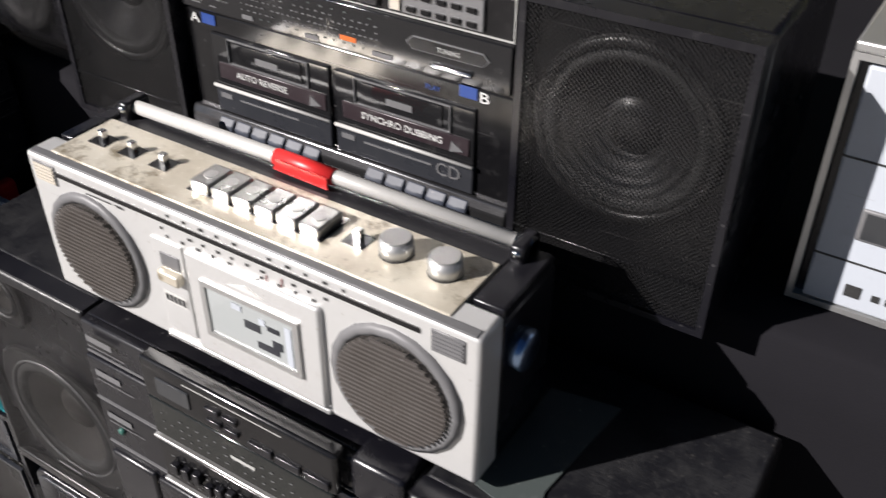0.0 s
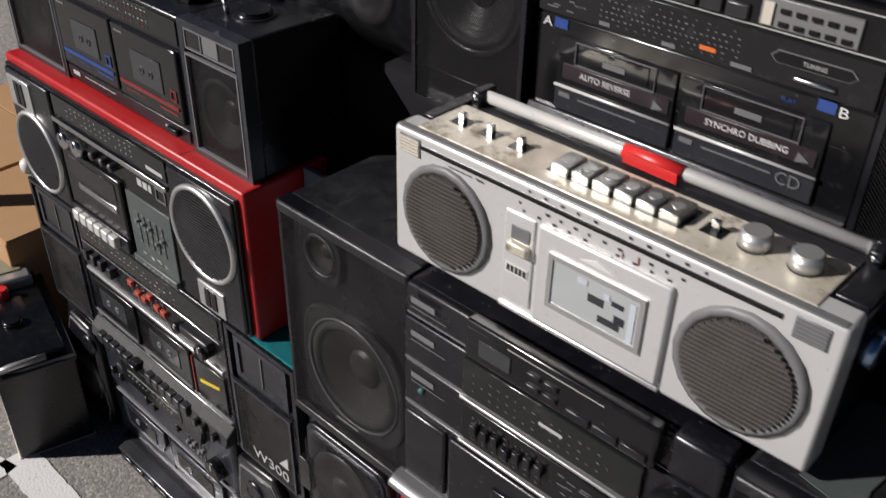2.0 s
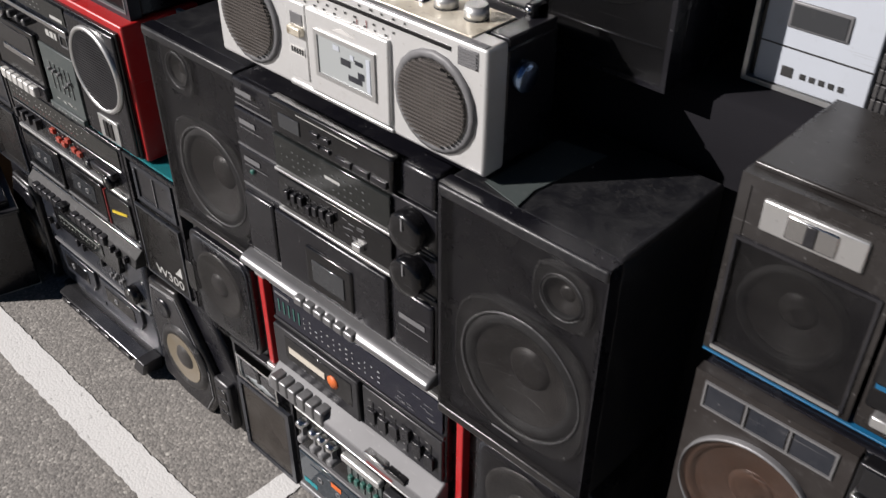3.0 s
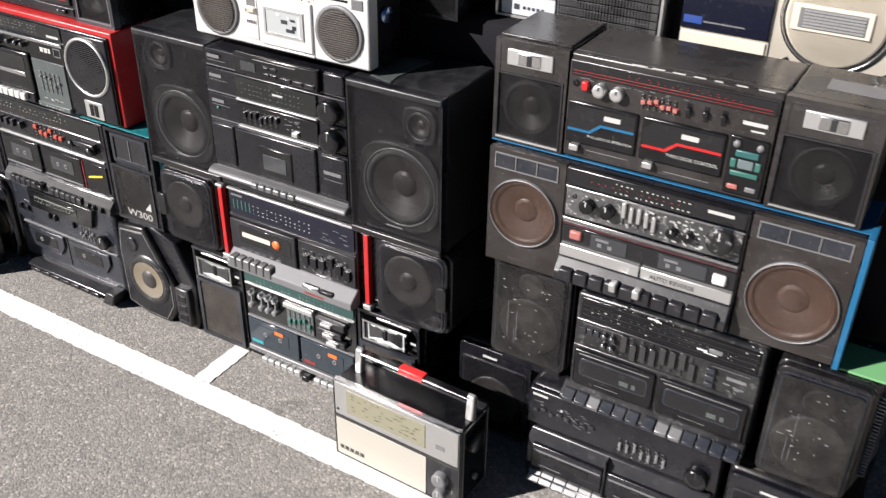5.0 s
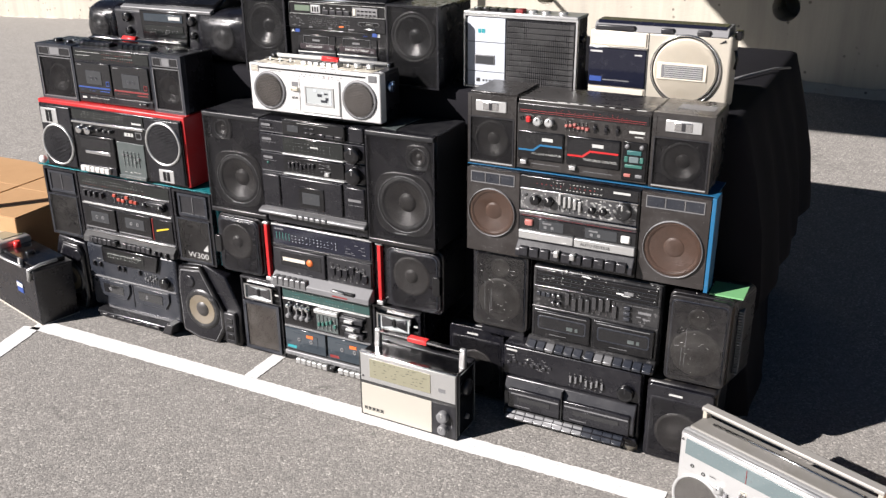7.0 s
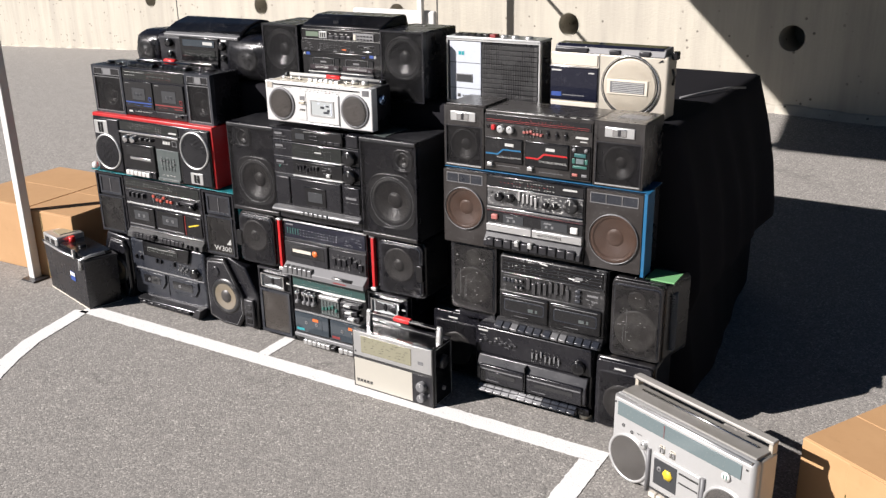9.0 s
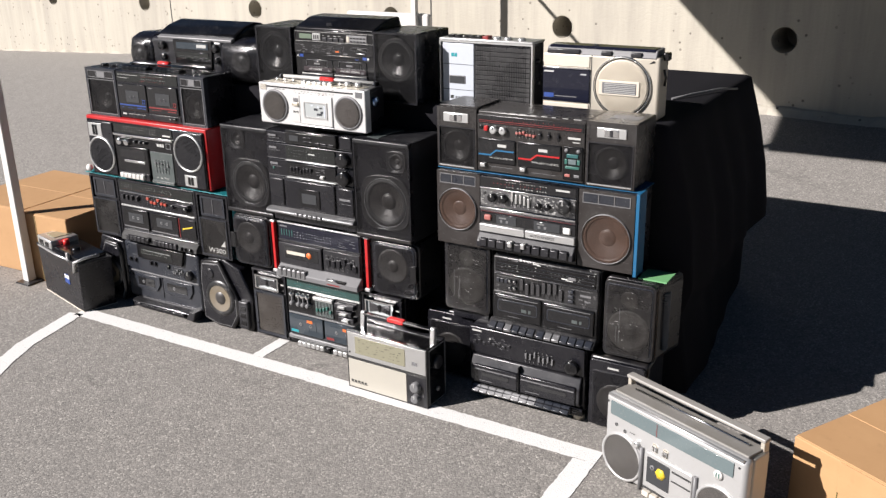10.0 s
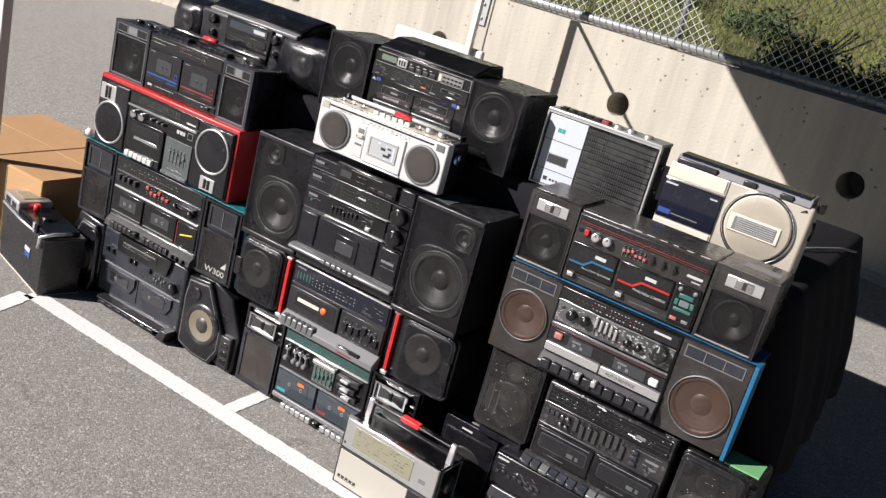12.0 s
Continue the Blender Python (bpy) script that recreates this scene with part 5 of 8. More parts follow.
        lb = part("tweeter_frame", frame_bm(a + 0.018, b - 0.030, 0.208, 0.264, 0.005, -0.008, 0.012), "chrome", r, "chrome tweeter frame")
        m = (a + b) / 2 - 0.006
        part("tweeter_pane", box(a + 0.022, b - 0.034, -0.001, 0.004, 0.212, 0.260, 0), "clear", lb, "faceted clear horn")
        for sx in (-1, 1):
            part("horn_facet", prism([(m + sx * 0.006, 0.226), (m + sx * 0.044, 0.216), (m + sx * 0.044, 0.256), (m + sx * 0.006, 0.246)], -0.0045, -0.002, 0.001, 1), "darkchrome", lb)
        part("horn_throat", box(m - 0.005, m + 0.005, -0.006, 0.0, 0.222, 0.250, 0.002), "gloss", lb)
        bars([(b - 0.022, 0.236, 0.014, 0.006)], r, "ink", -0.001)
        part("top_edge", box(a, b, -0.002, 0.02, 0.278, 0.286, 0.001), "char", r)
        for x in (a + 0.03, b - 0.03):
            part("foot", lathe_z(x, 0.05, 0.01, 0.0, 0.014), "rubber", r)
            part("foot", lathe_z(x, 0.14, 0.01, 0.0, 0.014), "rubber", r)


def red_strip_player():
    r = stereo("portable_stereo", "black portable stereo with red vertical strips beside its deck", "stereo", -0.44, 0.40, 0.287, STACK)
    rnd = random.Random(32)
    part("body", box(-0.675, -0.205, 0.01, 0.16, 0.290, 0.498, 0.004, 2), "black", r)
    part("front", box(-0.632, -0.262, -0.002, 0.012, 0.292, 0.496, 0.003), "black", r)
    plate(r, "tuning_scale", -0.625, -0.268, 0.432, 0.490, 0.003, "bluewin", -0.002, bev=0.0006)
    bars([(-0.62, 0.480, 0.034, 0.005)], r, "grey", -0.0056)
    bars([(-0.615 + 0.012 * i, 0.447, 0.003, 0.024) for i in range(5)], r, "dgreen", -0.0056)
    for z in (0.446, 0.456, 0.466):
        bars(scale_marks(-0.555, -0.38, z, 13, 0.0026, 0.006), r, "ink", -0.0056)
    bars(speckle(-0.36, -0.275, 0.44, 0.475, 14, rnd, (0.006, 0.016)), r, "grey", -0.0056)
    plate(r, "chrome_line", -0.632, -0.262, 0.493, 0.498, 0.006, "alu")
    plate(r, "shelf", -0.63, -0.264, 0.424, 0.430, 0.007, "char")
    d = part("cassette_door", box(-0.628, -0.432, -0.012, 0.0, 0.338, 0.420, 0.003, 2), "char", r)
    part("window", box(-0.600, -0.445, -0.0132, -0.011, 0.362, 0.410, 0.001), "smoke", d)
    part("cassette_edge", box(-0.590, -0.505, -0.0142, -0.012, 0.380, 0.392, 0), "ivory", d, "ivory cassette edge")
    part("cassette_reel", lathe(-0.487, 0.386, [(0.012, -0.013), (0.012, -0.0145), (0.0, -0.0145)], 10), "orange", d)
    part("side_panel", box(-0.426, -0.266, -0.008, 0.0, 0.338, 0.420, 0.002), "char", r)
    slider_bank(r, -0.415, -0.275, 0.350, 0.400, 6, rnd, "black", "gloss", face=-0.008, capw=0.75, caph=0.5)
    part("key_ledge", profile_x([(-0.034, 0.293), (-0.034, 0.312), (-0.004, 0.336), (0.004, 0.336), (0.004, 0.291)], -0.632, -0.262, 0.003), "ledge", r, "dull silver sloping ledge with keys")
    buttons(r, -0.622, -0.492, 0.300, 0.328, 6, 0.037, "shelf", 0.0, 0.12, "key", 0.003)
    part("slide_switch", box(-0.40, -0.355, -0.036, 0.0, 0.313, 0.321, 0.002), "chrome", r)
    part("slide_recess", box(-0.352, -0.315, -0.0345, 0.0, 0.311, 0.320, 0.001), "gloss", r)
    bars([(-0.395, 0.299, 0.055, 0.005)], r, "redd", -0.0345)
    for x in (-0.658, -0.238):
        part("red_strip", box(x - 0.0062, x + 0.0062, -0.004, 0.012, 0.306, 0.488, 0.002), "red", r, "red vertical strip")
        part("strip_foot", box(x - 0.011, x + 0.011, -0.008, 0.012, 0.292, 0.305, 0.002), "alu", r)
        part("strip_cap", box(x - 0.011, x + 0.011, -0.006, 0.012, 0.489, 0.496, 0.002), "alu", r)
    for a, b, side in ((-0.856, -0.678, -1), (-0.214, -0.024, 1)):
        s = stereo("loudspeaker", "black detachable loudspeaker with rounded corners and a finger notch", "loudspeaker", (a + b) / 2, 0.40, 0.287, "loudspeakers beside the red strips")
        pts = rounded(a, b, 0.292, 0.498, 0.022)
        part("body", prism(pts, 0.006, 0.15, 0.004), "blackd", s)
        m = ((a + b) / 2, 0.395)
        part("bezel", prism([(m[0] + 0.94 * (x - m[0]), m[1] + 0.94 * (z - m[1])) for x, z in pts], -0.006, 0.01, 0.003), "black", s)
        part("trim_line", prism([(m[0] + 0.86 * (x - m[0]), m[1] + 0.88 * (z - m[1])) for x, z in pts], -0.0085, 0.0, 0.001, 1), "slate", s)
        part("baffle", prism([(m[0] + 0.82 * (x - m[0]), m[1] + 0.845 * (z - m[1])) for x, z in pts], -0.009, 0.0, 0.001, 1), "black", s)
        part("woofer", lathe(m[0] - 0.005, 0.41, [(0.062, -0.0092), (0.059, -0.013), (0.052, -0.0098), (0.024, -0.0095), (0.021, -0.0096)], 36), "cone", s)
        part("dust_cap", lathe(m[0] - 0.005, 0.41, [(0.022, -0.0095), (0.018, -0.0135), (0.01, -0.0155), (0, -0.016)], 28), "cone", s)
        part("grille", prism([(m[0] + 0.82 * (x - m[0]), m[1] + 0.845 * (z - m[1])) for x, z in pts], -0.0178, -0.0172, 0, 1), "mesh", s)
        nx = b - 0.012 if side > 0 else a + 0.012
        part("notch", prism(rounded(nx - 0.014, nx + 0.01, 0.365, 0.425, 0.006), -0.0185, 0.0, 0.001), "gloss", s, "finger notch in the side")


def component_system():
    r = stereo("stereo_system", "black stacked-look stereo system with two large round knobs", "stereo", -0.45, 0.385, 0.505, STACK)
    rnd = random.Random(33)
    part("body", box(-0.642, -0.262, 0.008, 0.19, 0.535, 0.838, 0.004, 2), "black", r)
    # four tiers, each with a bright lower edge
    for z0, z1, out in ((0.800, 0.838, 0.0), (0.741, 0.797, 0.004), (0.678, 0.738, 0.004), (0.560, 0.675, 0.004)):
        part("tier", box(-0.640, -0.264, -out, 0.012, z0, z1, 0.0035, 2), "black", r)
        part("edge_line", box(-0.637, -0.267, -out - 0.0016, 0.0, z0 + 0.0005, z0 + 0.0022, 0), "grey", r)
    for z in (0.820, 0.776, 0.718, 0.655):
        bars([(-0.628, z, 0.034, 0.0075)], r, "grey", -0.0048)
        bars([(-0.628, z - 0.006, 0.05, 0.001)], r, "grey", -0.0048)
    part("power_light", lathe(-0.612, 0.705, [(0.004, -0.004), (0.004, -0.007), (0, -0.0075)], 14), "dgreen", r)
    p = part("player_panel", box(-0.545, -0.325, -0.014, 0.004, 0.802, 0.850, 0.004, 2), "gloss", r)
    part("display", box(-0.525, -0.485, -0.0155, -0.013, 0.814, 0.834, 0.001), "deckwin", p)
    for i in range(2):
        part("button", box(-0.465 + 0.02 * i, -0.449 + 0.02 * i, -0.017, -0.013, 0.826, 0.832, 0.001), "black", p)
        part("button", box(-0.465 + 0.02 * i, -0.449 + 0.02 * i, -0.017, -0.013, 0.812, 0.818, 0.001), "black", p)
    for i in range(3):
        part("button", box(-0.418 + 0.03 * i, -0.392 + 0.03 * i, -0.017, -0.013, 0.808, 0.817, 0.001), "black", p)
    bars([(-0.49, 0.842, 0.11, 0.001)], p, "ink", -0.0144)
    part("corner_block", box(-0.318, -0.266, -0.006, 0.03, 0.802, 0.848, 0.005, 2), "black", r)
    t = part("tuner_panel", box(-0.550, -0.335, -0.009, 0.0, 0.746, 0.794, 0.002), "scale", r)
    for z in (0.758, 0.768, 0.779):
        bars(scale_marks(-0.535, -0.36, z, 16, 0.0016, 0.005), t, "grey", -0.0095)
    bars([(-0.45, 0.770, 0.028, 0.004)], t, "ink", -0.0095)
    e = part("equaliser_panel", box(-0.550, -0.335, -0.009, 0.0, 0.684, 0.734, 0.002), "gloss", r)
    slider_bank(r, -0.535, -0.435, 0.692, 0.722, 7, rnd, "black", "gloss", face=-0.009, capw=0.6, caph=0.45, tone="grey")
    bars(speckle(-0.425, -0.345, 0.69, 0.725, 12, rnd, (0.005, 0.012)), e, "grey", -0.0095)
    part("slide_switch", box(-0.40, -0.385, -0.016, -0.008, 0.690, 0.700, 0.001), "alu", e)
    plate(r, "alu_line", -0.552, -0.335, 0.739, 0.743, 0.011, "alu")
    plate(r, "alu_line", -0.552, -0.335, 0.677, 0.681, 0.011, "alu")
    for z in (0.768, 0.704):
        knob(r, -0.299, z, 0.026, 0.022, "gloss", -0.004, cap="grey")
    part("left_flap", box(-0.636, -0.572, -0.009, 0.0, 0.570, 0.668, 0.004), "black", r)
    d = part("cassette_door", box(-0.566, -0.345, -0.011, 0.0, 0.566, 0.670, 0.004, 2), "black", r)
    w = part("window_frame", box(-0.500, -0.408, -0.0145, -0.008, 0.576, 0.645, 0.003, 2), "gloss", d)
    part("window", box(-0.486, -0.422, -0.016, -0.013, 0.592, 0.628, 0.001), "deckwin", w)
    part("right_flap", box(-0.336, -0.268, -0.009, 0.0, 0.570, 0.665, 0.004), "black", r)
    bars([(-0.325, 0.622, 0.045, 0.008), (-0.325, 0.610, 0.05, 0.0012)], r, "grey", -0.0096)
    part("key_shelf", profile_x([(-0.024, 0.541), (-0.027, 0.549), (-0.018, 0.556), (0.0, 0.560), (0.006, 0.537)], -0.650, -0.262, 0.004), "shelf", r, "dark polished rounded key shelf")
    buttons(r, -0.520, -0.395, 0.542, 0.555, 6, 0.030, "shelf", 0.0, 0.1, "key", 0.003)
    part("plinth", box(-0.636, -0.268, 0.004, 0.18, 0.509, 0.538, 0.003), "black", r)
    for x in (-0.60, -0.31):
        part("foot", lathe_z(x, 0.03, 0.014, 0.5, 0.515), "rubber", r)
        part("foot", lathe_z(x, 0.15, 0.014, 0.5, 0.515), "rubber", r)


def big_loudspeakers():
    for a, b, zt, y, tw, wo in ((-0.868, -0.645, 0.838, 0.392, (-0.800, 0.786, 0.026), (-0.752, 0.625, 0.076)), (-0.258, -0.036, 0.850, 0.374, (-0.091, 0.783, 0.026), (-0.139, 0.637, 0.080))):
        s = stereo("loudspeaker", "tall black loudspeaker with woofer and tweeter behind dusty grille cloth", "loudspeaker", (a + b) / 2, y, 0.505, "tall loudspeakers")
        z0 = 0.505
        part("body", crate(a, b, 0.02, 0.21, z0, zt, 0.06), "vinyl", s, "scratched black cabinet")
        part("front_rim", frame_bm(a, b, z0, zt, 0.005, 0.002, 0.022), "black", s)
        part("baffle", holed(a + 0.004, b - 0.004, z0 + 0.004, zt - 0.004, 0.012, 0.018, [tw, wo]), "black", s)
        part("top_band", box(a, b, -0.001, 0.01, zt - 0.016, zt - 0.001, 0.004, 3), "vinyl", s)
        part("bottom_band", box(a, b, -0.001, 0.01, z0 + 0.001, z0 + 0.016, 0.004, 3), "blackd", s)
        for (x, z, rr), nm in ((tw, "tweeter"), (wo, "woofer")):
            k = 1.20 if nm == "woofer" else 1.45
            f = basket(s, x, z, rr * 1.03, rr * k, rr * k, 0.012, 0.005, "basket", nm + "_frame")
            part("frame_edge", lathe(x, z, [(rr * 1.085, 0.0072), (rr * 1.07, 0.0052), (rr * 1.045, 0.0072)], 44), "gun", f)
            deep_cone(s, x, z, rr, 0.0105, 0.020 if nm == "woofer" else 0.007, name=nm)
        part("grille", box(a + 0.003, b - 0.003, 0.0005, 0.0011, z0 + 0.014, zt - 0.014, 0), "mesh", s)
        bars([((a + b) / 2 - 0.02, z0 + 0.042, 0.04, 0.003)], s, "grey", -0.0002)
    # a scrap of grey card on the cabinet
    c = stereo("card_scrap", "torn scrap of thin dark grey card on the loudspeaker", "card", -0.20, 0.374, 0.851)
    bm = bmesh.new()
    low = [bm.verts.new((x, y - 0.374, 0.8508)) for x, y in ((-0.220, 0.408), (-0.166, 0.396), (-0.172, 0.430), (-0.158, 0.540), (-0.218, 0.530))]
    top = [bm.verts.new((v.co.x, v.co.y, 0.8522)) for v in low]
    bm.faces.new(top), bm.faces.new(low[::-1])
    for k in range(5):
        bm.faces.new((low[k], low[(k + 1) % 5], top[(k + 1) % 5], top[k]))
    bmesh.ops.recalc_face_normals(bm, faces=bm.faces)
    part("card", bm, "eqgrey", c)


def silver_player():
    r = stereo("radio_cassette", "small silver radio cassette player with worn top and taped handle", "stereo", -0.441, 0.398, 0.850)
    rnd = random.Random(34)
    x0, x1, z0, z1 = -0.668, -0.214, 0.862, 1.005
    part("front_shell", box(x0, x1, 0.0, 0.032, z0, z1, 0.004, 2), "silver", r)
    part("back_shell", box(x0 + 0.002, x1 - 0.001, 0.031, 0.112, z0 + 0.002, z1 - 0.008, 0.004, 2), "black", r)
    part("top_plate", box(x0 + 0.022, x1 - 0.030, 0.010, 0.078, z1 - 0.010, z1 + 0.0015, 0.001), "worn", r, "worn ivory-silver control plate")
    part("top_left", box(x0 + 0.004, x0 + 0.020, 0.034, 0.11, z1 - 0.010, z1 + 0.001, 0.002), "black", r)
    part("top_right", box(x1 - 0.028, x1 - 0.002, 0.034, 0.11, z1 - 0.010, z1 + 0.001, 0.002), "black", r)
    part("handle_well", box(x0 + 0.022, x1 - 0.030, 0.079, 0.111, z1 - 0.012, z1 - 0.002, 0.001), "char", r)
    for x in (x0 + 0.006, x0 + 0.02, x1 - 0.02, x1 - 0.006):
        part("foot", lathe_z(x, 0.06, 0.006, 0.850, 0.866), "rubber", r) if x in (x0 + 0.02, x1 - 0.02) else None
    part("foot_bar", box(x0 + 0.03, x1 - 0.03, 0.02, 0.06, 0.850, 0.866, 0.003), "rubber", r)
    # handle with two arms
    part("handle", tube([(x0 + 0.030, 0.098, z1 + 0.007), (-0.45, 0.099, z1 + 0.008), (x1 - 0.028, 0.102, z1 + 0.007)], 0.0064, 12), "satin", r, "silver tubular handle")
    for x in (x0 + 0.028, x1 - 0.022):
        part("handle_arm", box(x - 0.006, x + 0.006, 0.085, 0.113, z1 - 0.012, z1 + 0.015, 0.003), "black", r)
        part("screw", lathe(x, z1 + 0.008, [(0.004, 0.085), (0.003, 0.083), (0, 0.083)], 10), "chrome", r)
    part("handle_cap", tube([(x1 - 0.030, 0.102, z1 + 0.007), (x1 - 0.016, 0.102, z1 + 0.007)], 0.0080, 12), "chrome", r)
    part("tape", tube([(-0.470, 0.0985, z1 + 0.008), (-0.440, 0.0985, z1 + 0.0082), (-0.409, 0.0985, z1 + 0.008)], 0.0074, 12), "tape", r, "red tape wrapped round the handle")
    part("tape_flap", prism([(-0.466, z1 + 0.002), (-0.410, z1 + 0.0005), (-0.410, z1 + 0.011), (-0.462, z1 + 0.013)], 0.0885, 0.0900, 0), "tape", r)
    # top controls
    for x in (-0.621, -0.585, -0.548, -0.347):
        sl = part("switch_slot", box(x - 0.010, x + 0.010, 0.037, 0.054, z1 + 0.001, z1 + 0.0022, 0), "gloss", r)
        part("switch", box(x - 0.003, x + 0.004, 0.043, 0.049, z1 + 0.001, z1 + 0.012, 0.001), "chrome", sl)
    kt = part("key_tray", box(-0.505, -0.368, 0.028, 0.064, z1 + 0.0008, z1 + 0.002, 0), "gloss", r)
    for i in range(6):
        a = -0.502 + i * 0.0222
        k = part("key", box(a, a + 0.0195, 0.030, 0.060, z1 + 0.0005, z1 + 0.0105, 0.0015, 2), "keymetal", r)
        part("key_dish", lathe_z(a + 0.010, 0.045, 0.0068, z1 + 0.0103, z1 + 0.0111), "alu", k)
    for x in (-0.314, -0.272):
        part("knob", lathe_z(x, 0.048, 0.0130, z1 + 0.001, z1 + 0.0165, 32, 0.0125), "alu", r, "turned silver knob")
        part("knob_ring", lathe_z(x, 0.048, 0.0150, z1 + 0.001, z1 + 0.003, 32), "dark_ink", r)
    # front
    sl = part("dial_slot", box(-0.632, -0.262, -0.0012, 0.003, 0.990, 0.9945, 0), "gloss", r)
    bars(speckle(-0.60, -0.545, 0.984, 0.987, 5, rnd, (0.006, 0.012), 0.0012), r, "dark_ink", -0.0006)
    bars(scale_marks(-0.51, -0.33, 0.9825, 12, 0.0034, 0.0062), r, "dark_ink", -0.0006)
    bars(scale_marks(-0.505, -0.34, 0.9760, 10, 0.0034, 0.0062), r, "dark_ink", -0.0006)
    bars([(-0.385, 0.977, 0.001, 0.008), (-0.40, 0.976, 0.001, 0.006)], r, "redd", -0.0008)
    part("dial_button", lathe(-0.409, 0.972, [(0.0022, 0), (0.0022, -0.002), (0, -0.002)], 10), "gloss", r)
    for a in (-0.660, -0.253):
        b = part("vent", box(a, a + 0.028, -0.001, 0.003, 0.979, 0.999, 0.0008), "grey", r)
        for k in range(5):
            part("vent_rib", box(a + 0.002, a + 0.026, -0.0022, 0.0, 0.981 + 0.0035 * k, 0.983 + 0.0035 * k, 0), "ivory" if a < -0.5 else "grey", b)
    for cx in (-0.597, -0.284):
        ring(r, cx, 0.926, 0.0478, 0.0575, 0.005, "grey", label="grey speaker ring", seg=20)
        part("speaker_cone", lathe(cx, 0.926, [(0.048, -0.0006), (0.02, -0.0004), (0.016, -0.0022), (0, -0.003)], 32), "conedark", r)
        round_grille(r, cx, 0.926, 0.0482, 0.0035, "meshg", 0.0, 0.004, label="grey woven speaker grille")
        bm = bmesh.new()
        for k in range(-10, 11):
            z = k * 0.0045
            w = math.sqrt(max(0.0, 0.0476 ** 2 - z * z))
            if w > 0.004:
                box(cx - w, cx + w, -0.0088, -0.0066, 0.926 + z - 0.0009, 0.926 + z + 0.0009, 0, 1, bm)
        part("grille_ribs", bm, "ribs", r)
    bars(scale_marks(-0.50, -0.31, 0.9975, 11, 0.0034, 0.0062), r, "dark_ink", -0.0006)
    part("front_band", box(x0 + 0.004, x1 - 0.004, 0.0015, 0.0095, z1 - 0.003, z1 + 0.0008, 0.0006), "gun", r, "dull grey chipped band")
    part("left_panel", box(-0.523, -0.489, -0.002, 0.003, 0.876, 0.972, 0.0012), "silver", r)
    part("record_well", box(-0.515, -0.493, -0.003, 0.002, 0.945, 0.960, 0.001), "grey", r)
    part("record_button", box(-0.516, -0.492, -0.009, 0.002, 0.933, 0.944, 0.002), "worn", r)
    bars([(-0.519, 0.907, 0.026, 0.011)], r, "white", -0.0025)
    bars([(-0.517 + 0.0048 * i, 0.909, 0.0032, 0.007) for i in range(5)], r, "dark_ink", -0.003)
    d = part("cassette_door", box(-0.484, -0.348, -0.005, 0.002, 0.871, 0.974, 0.003, 2), "silver", r, "silver cassette door")
    part("arrow", prism([(-0.437, 0.960), (-0.401, 0.960), (-0.419, 0.966)], -0.0058, -0.004, 0), "white", d)
    wf = part("window_frame", frame_bm(-0.468, -0.368, 0.896, 0.953, 0.005, -0.0075, -0.003), "alu", d)
    part("window", box(-0.463, -0.373, -0.006, -0.004, 0.901, 0.948, 0), "clear", d)
    bars([(-0.436, 0.938, 0.010, 0.006), (-0.382, 0.903, 0.006, 0.040), (-0.408, 0.934, 0.006, 0.006)], d, "whiteg", -0.0064, "reel_part")
    bars([(-0.424, 0.924, 0.016, 0.008), (-0.400, 0.931, 0.012, 0.005), (-0.412, 0.908, 0.022, 0.007), (-0.396, 0.915, 0.010, 0.008)], d, "slate", -0.0064, "tape_part")
    part("chrome_sill", box(-0.526, -0.346, -0.003, 0.003, 0.8635, 0.8695, 0.002), "alu", r)
    # side tuning wheel
    bm = lathe(0.052, 0.962, [(0.0, -0.013), (0.013, -0.013), (0.0165, -0.011), (0.0165, 0.0), (0, 0.0)], 28)
    bmesh.ops.rotate(bm, verts=bm.verts, matrix=Matrix.Rotation(radians(90), 3, "Z"))
    bmesh.ops.translate(bm, verts=bm.verts, vec=(x1 - 0.001, 0, 0))
    part("tuning_wheel", bm, "wheel", r, "turned metal wheel on the side")


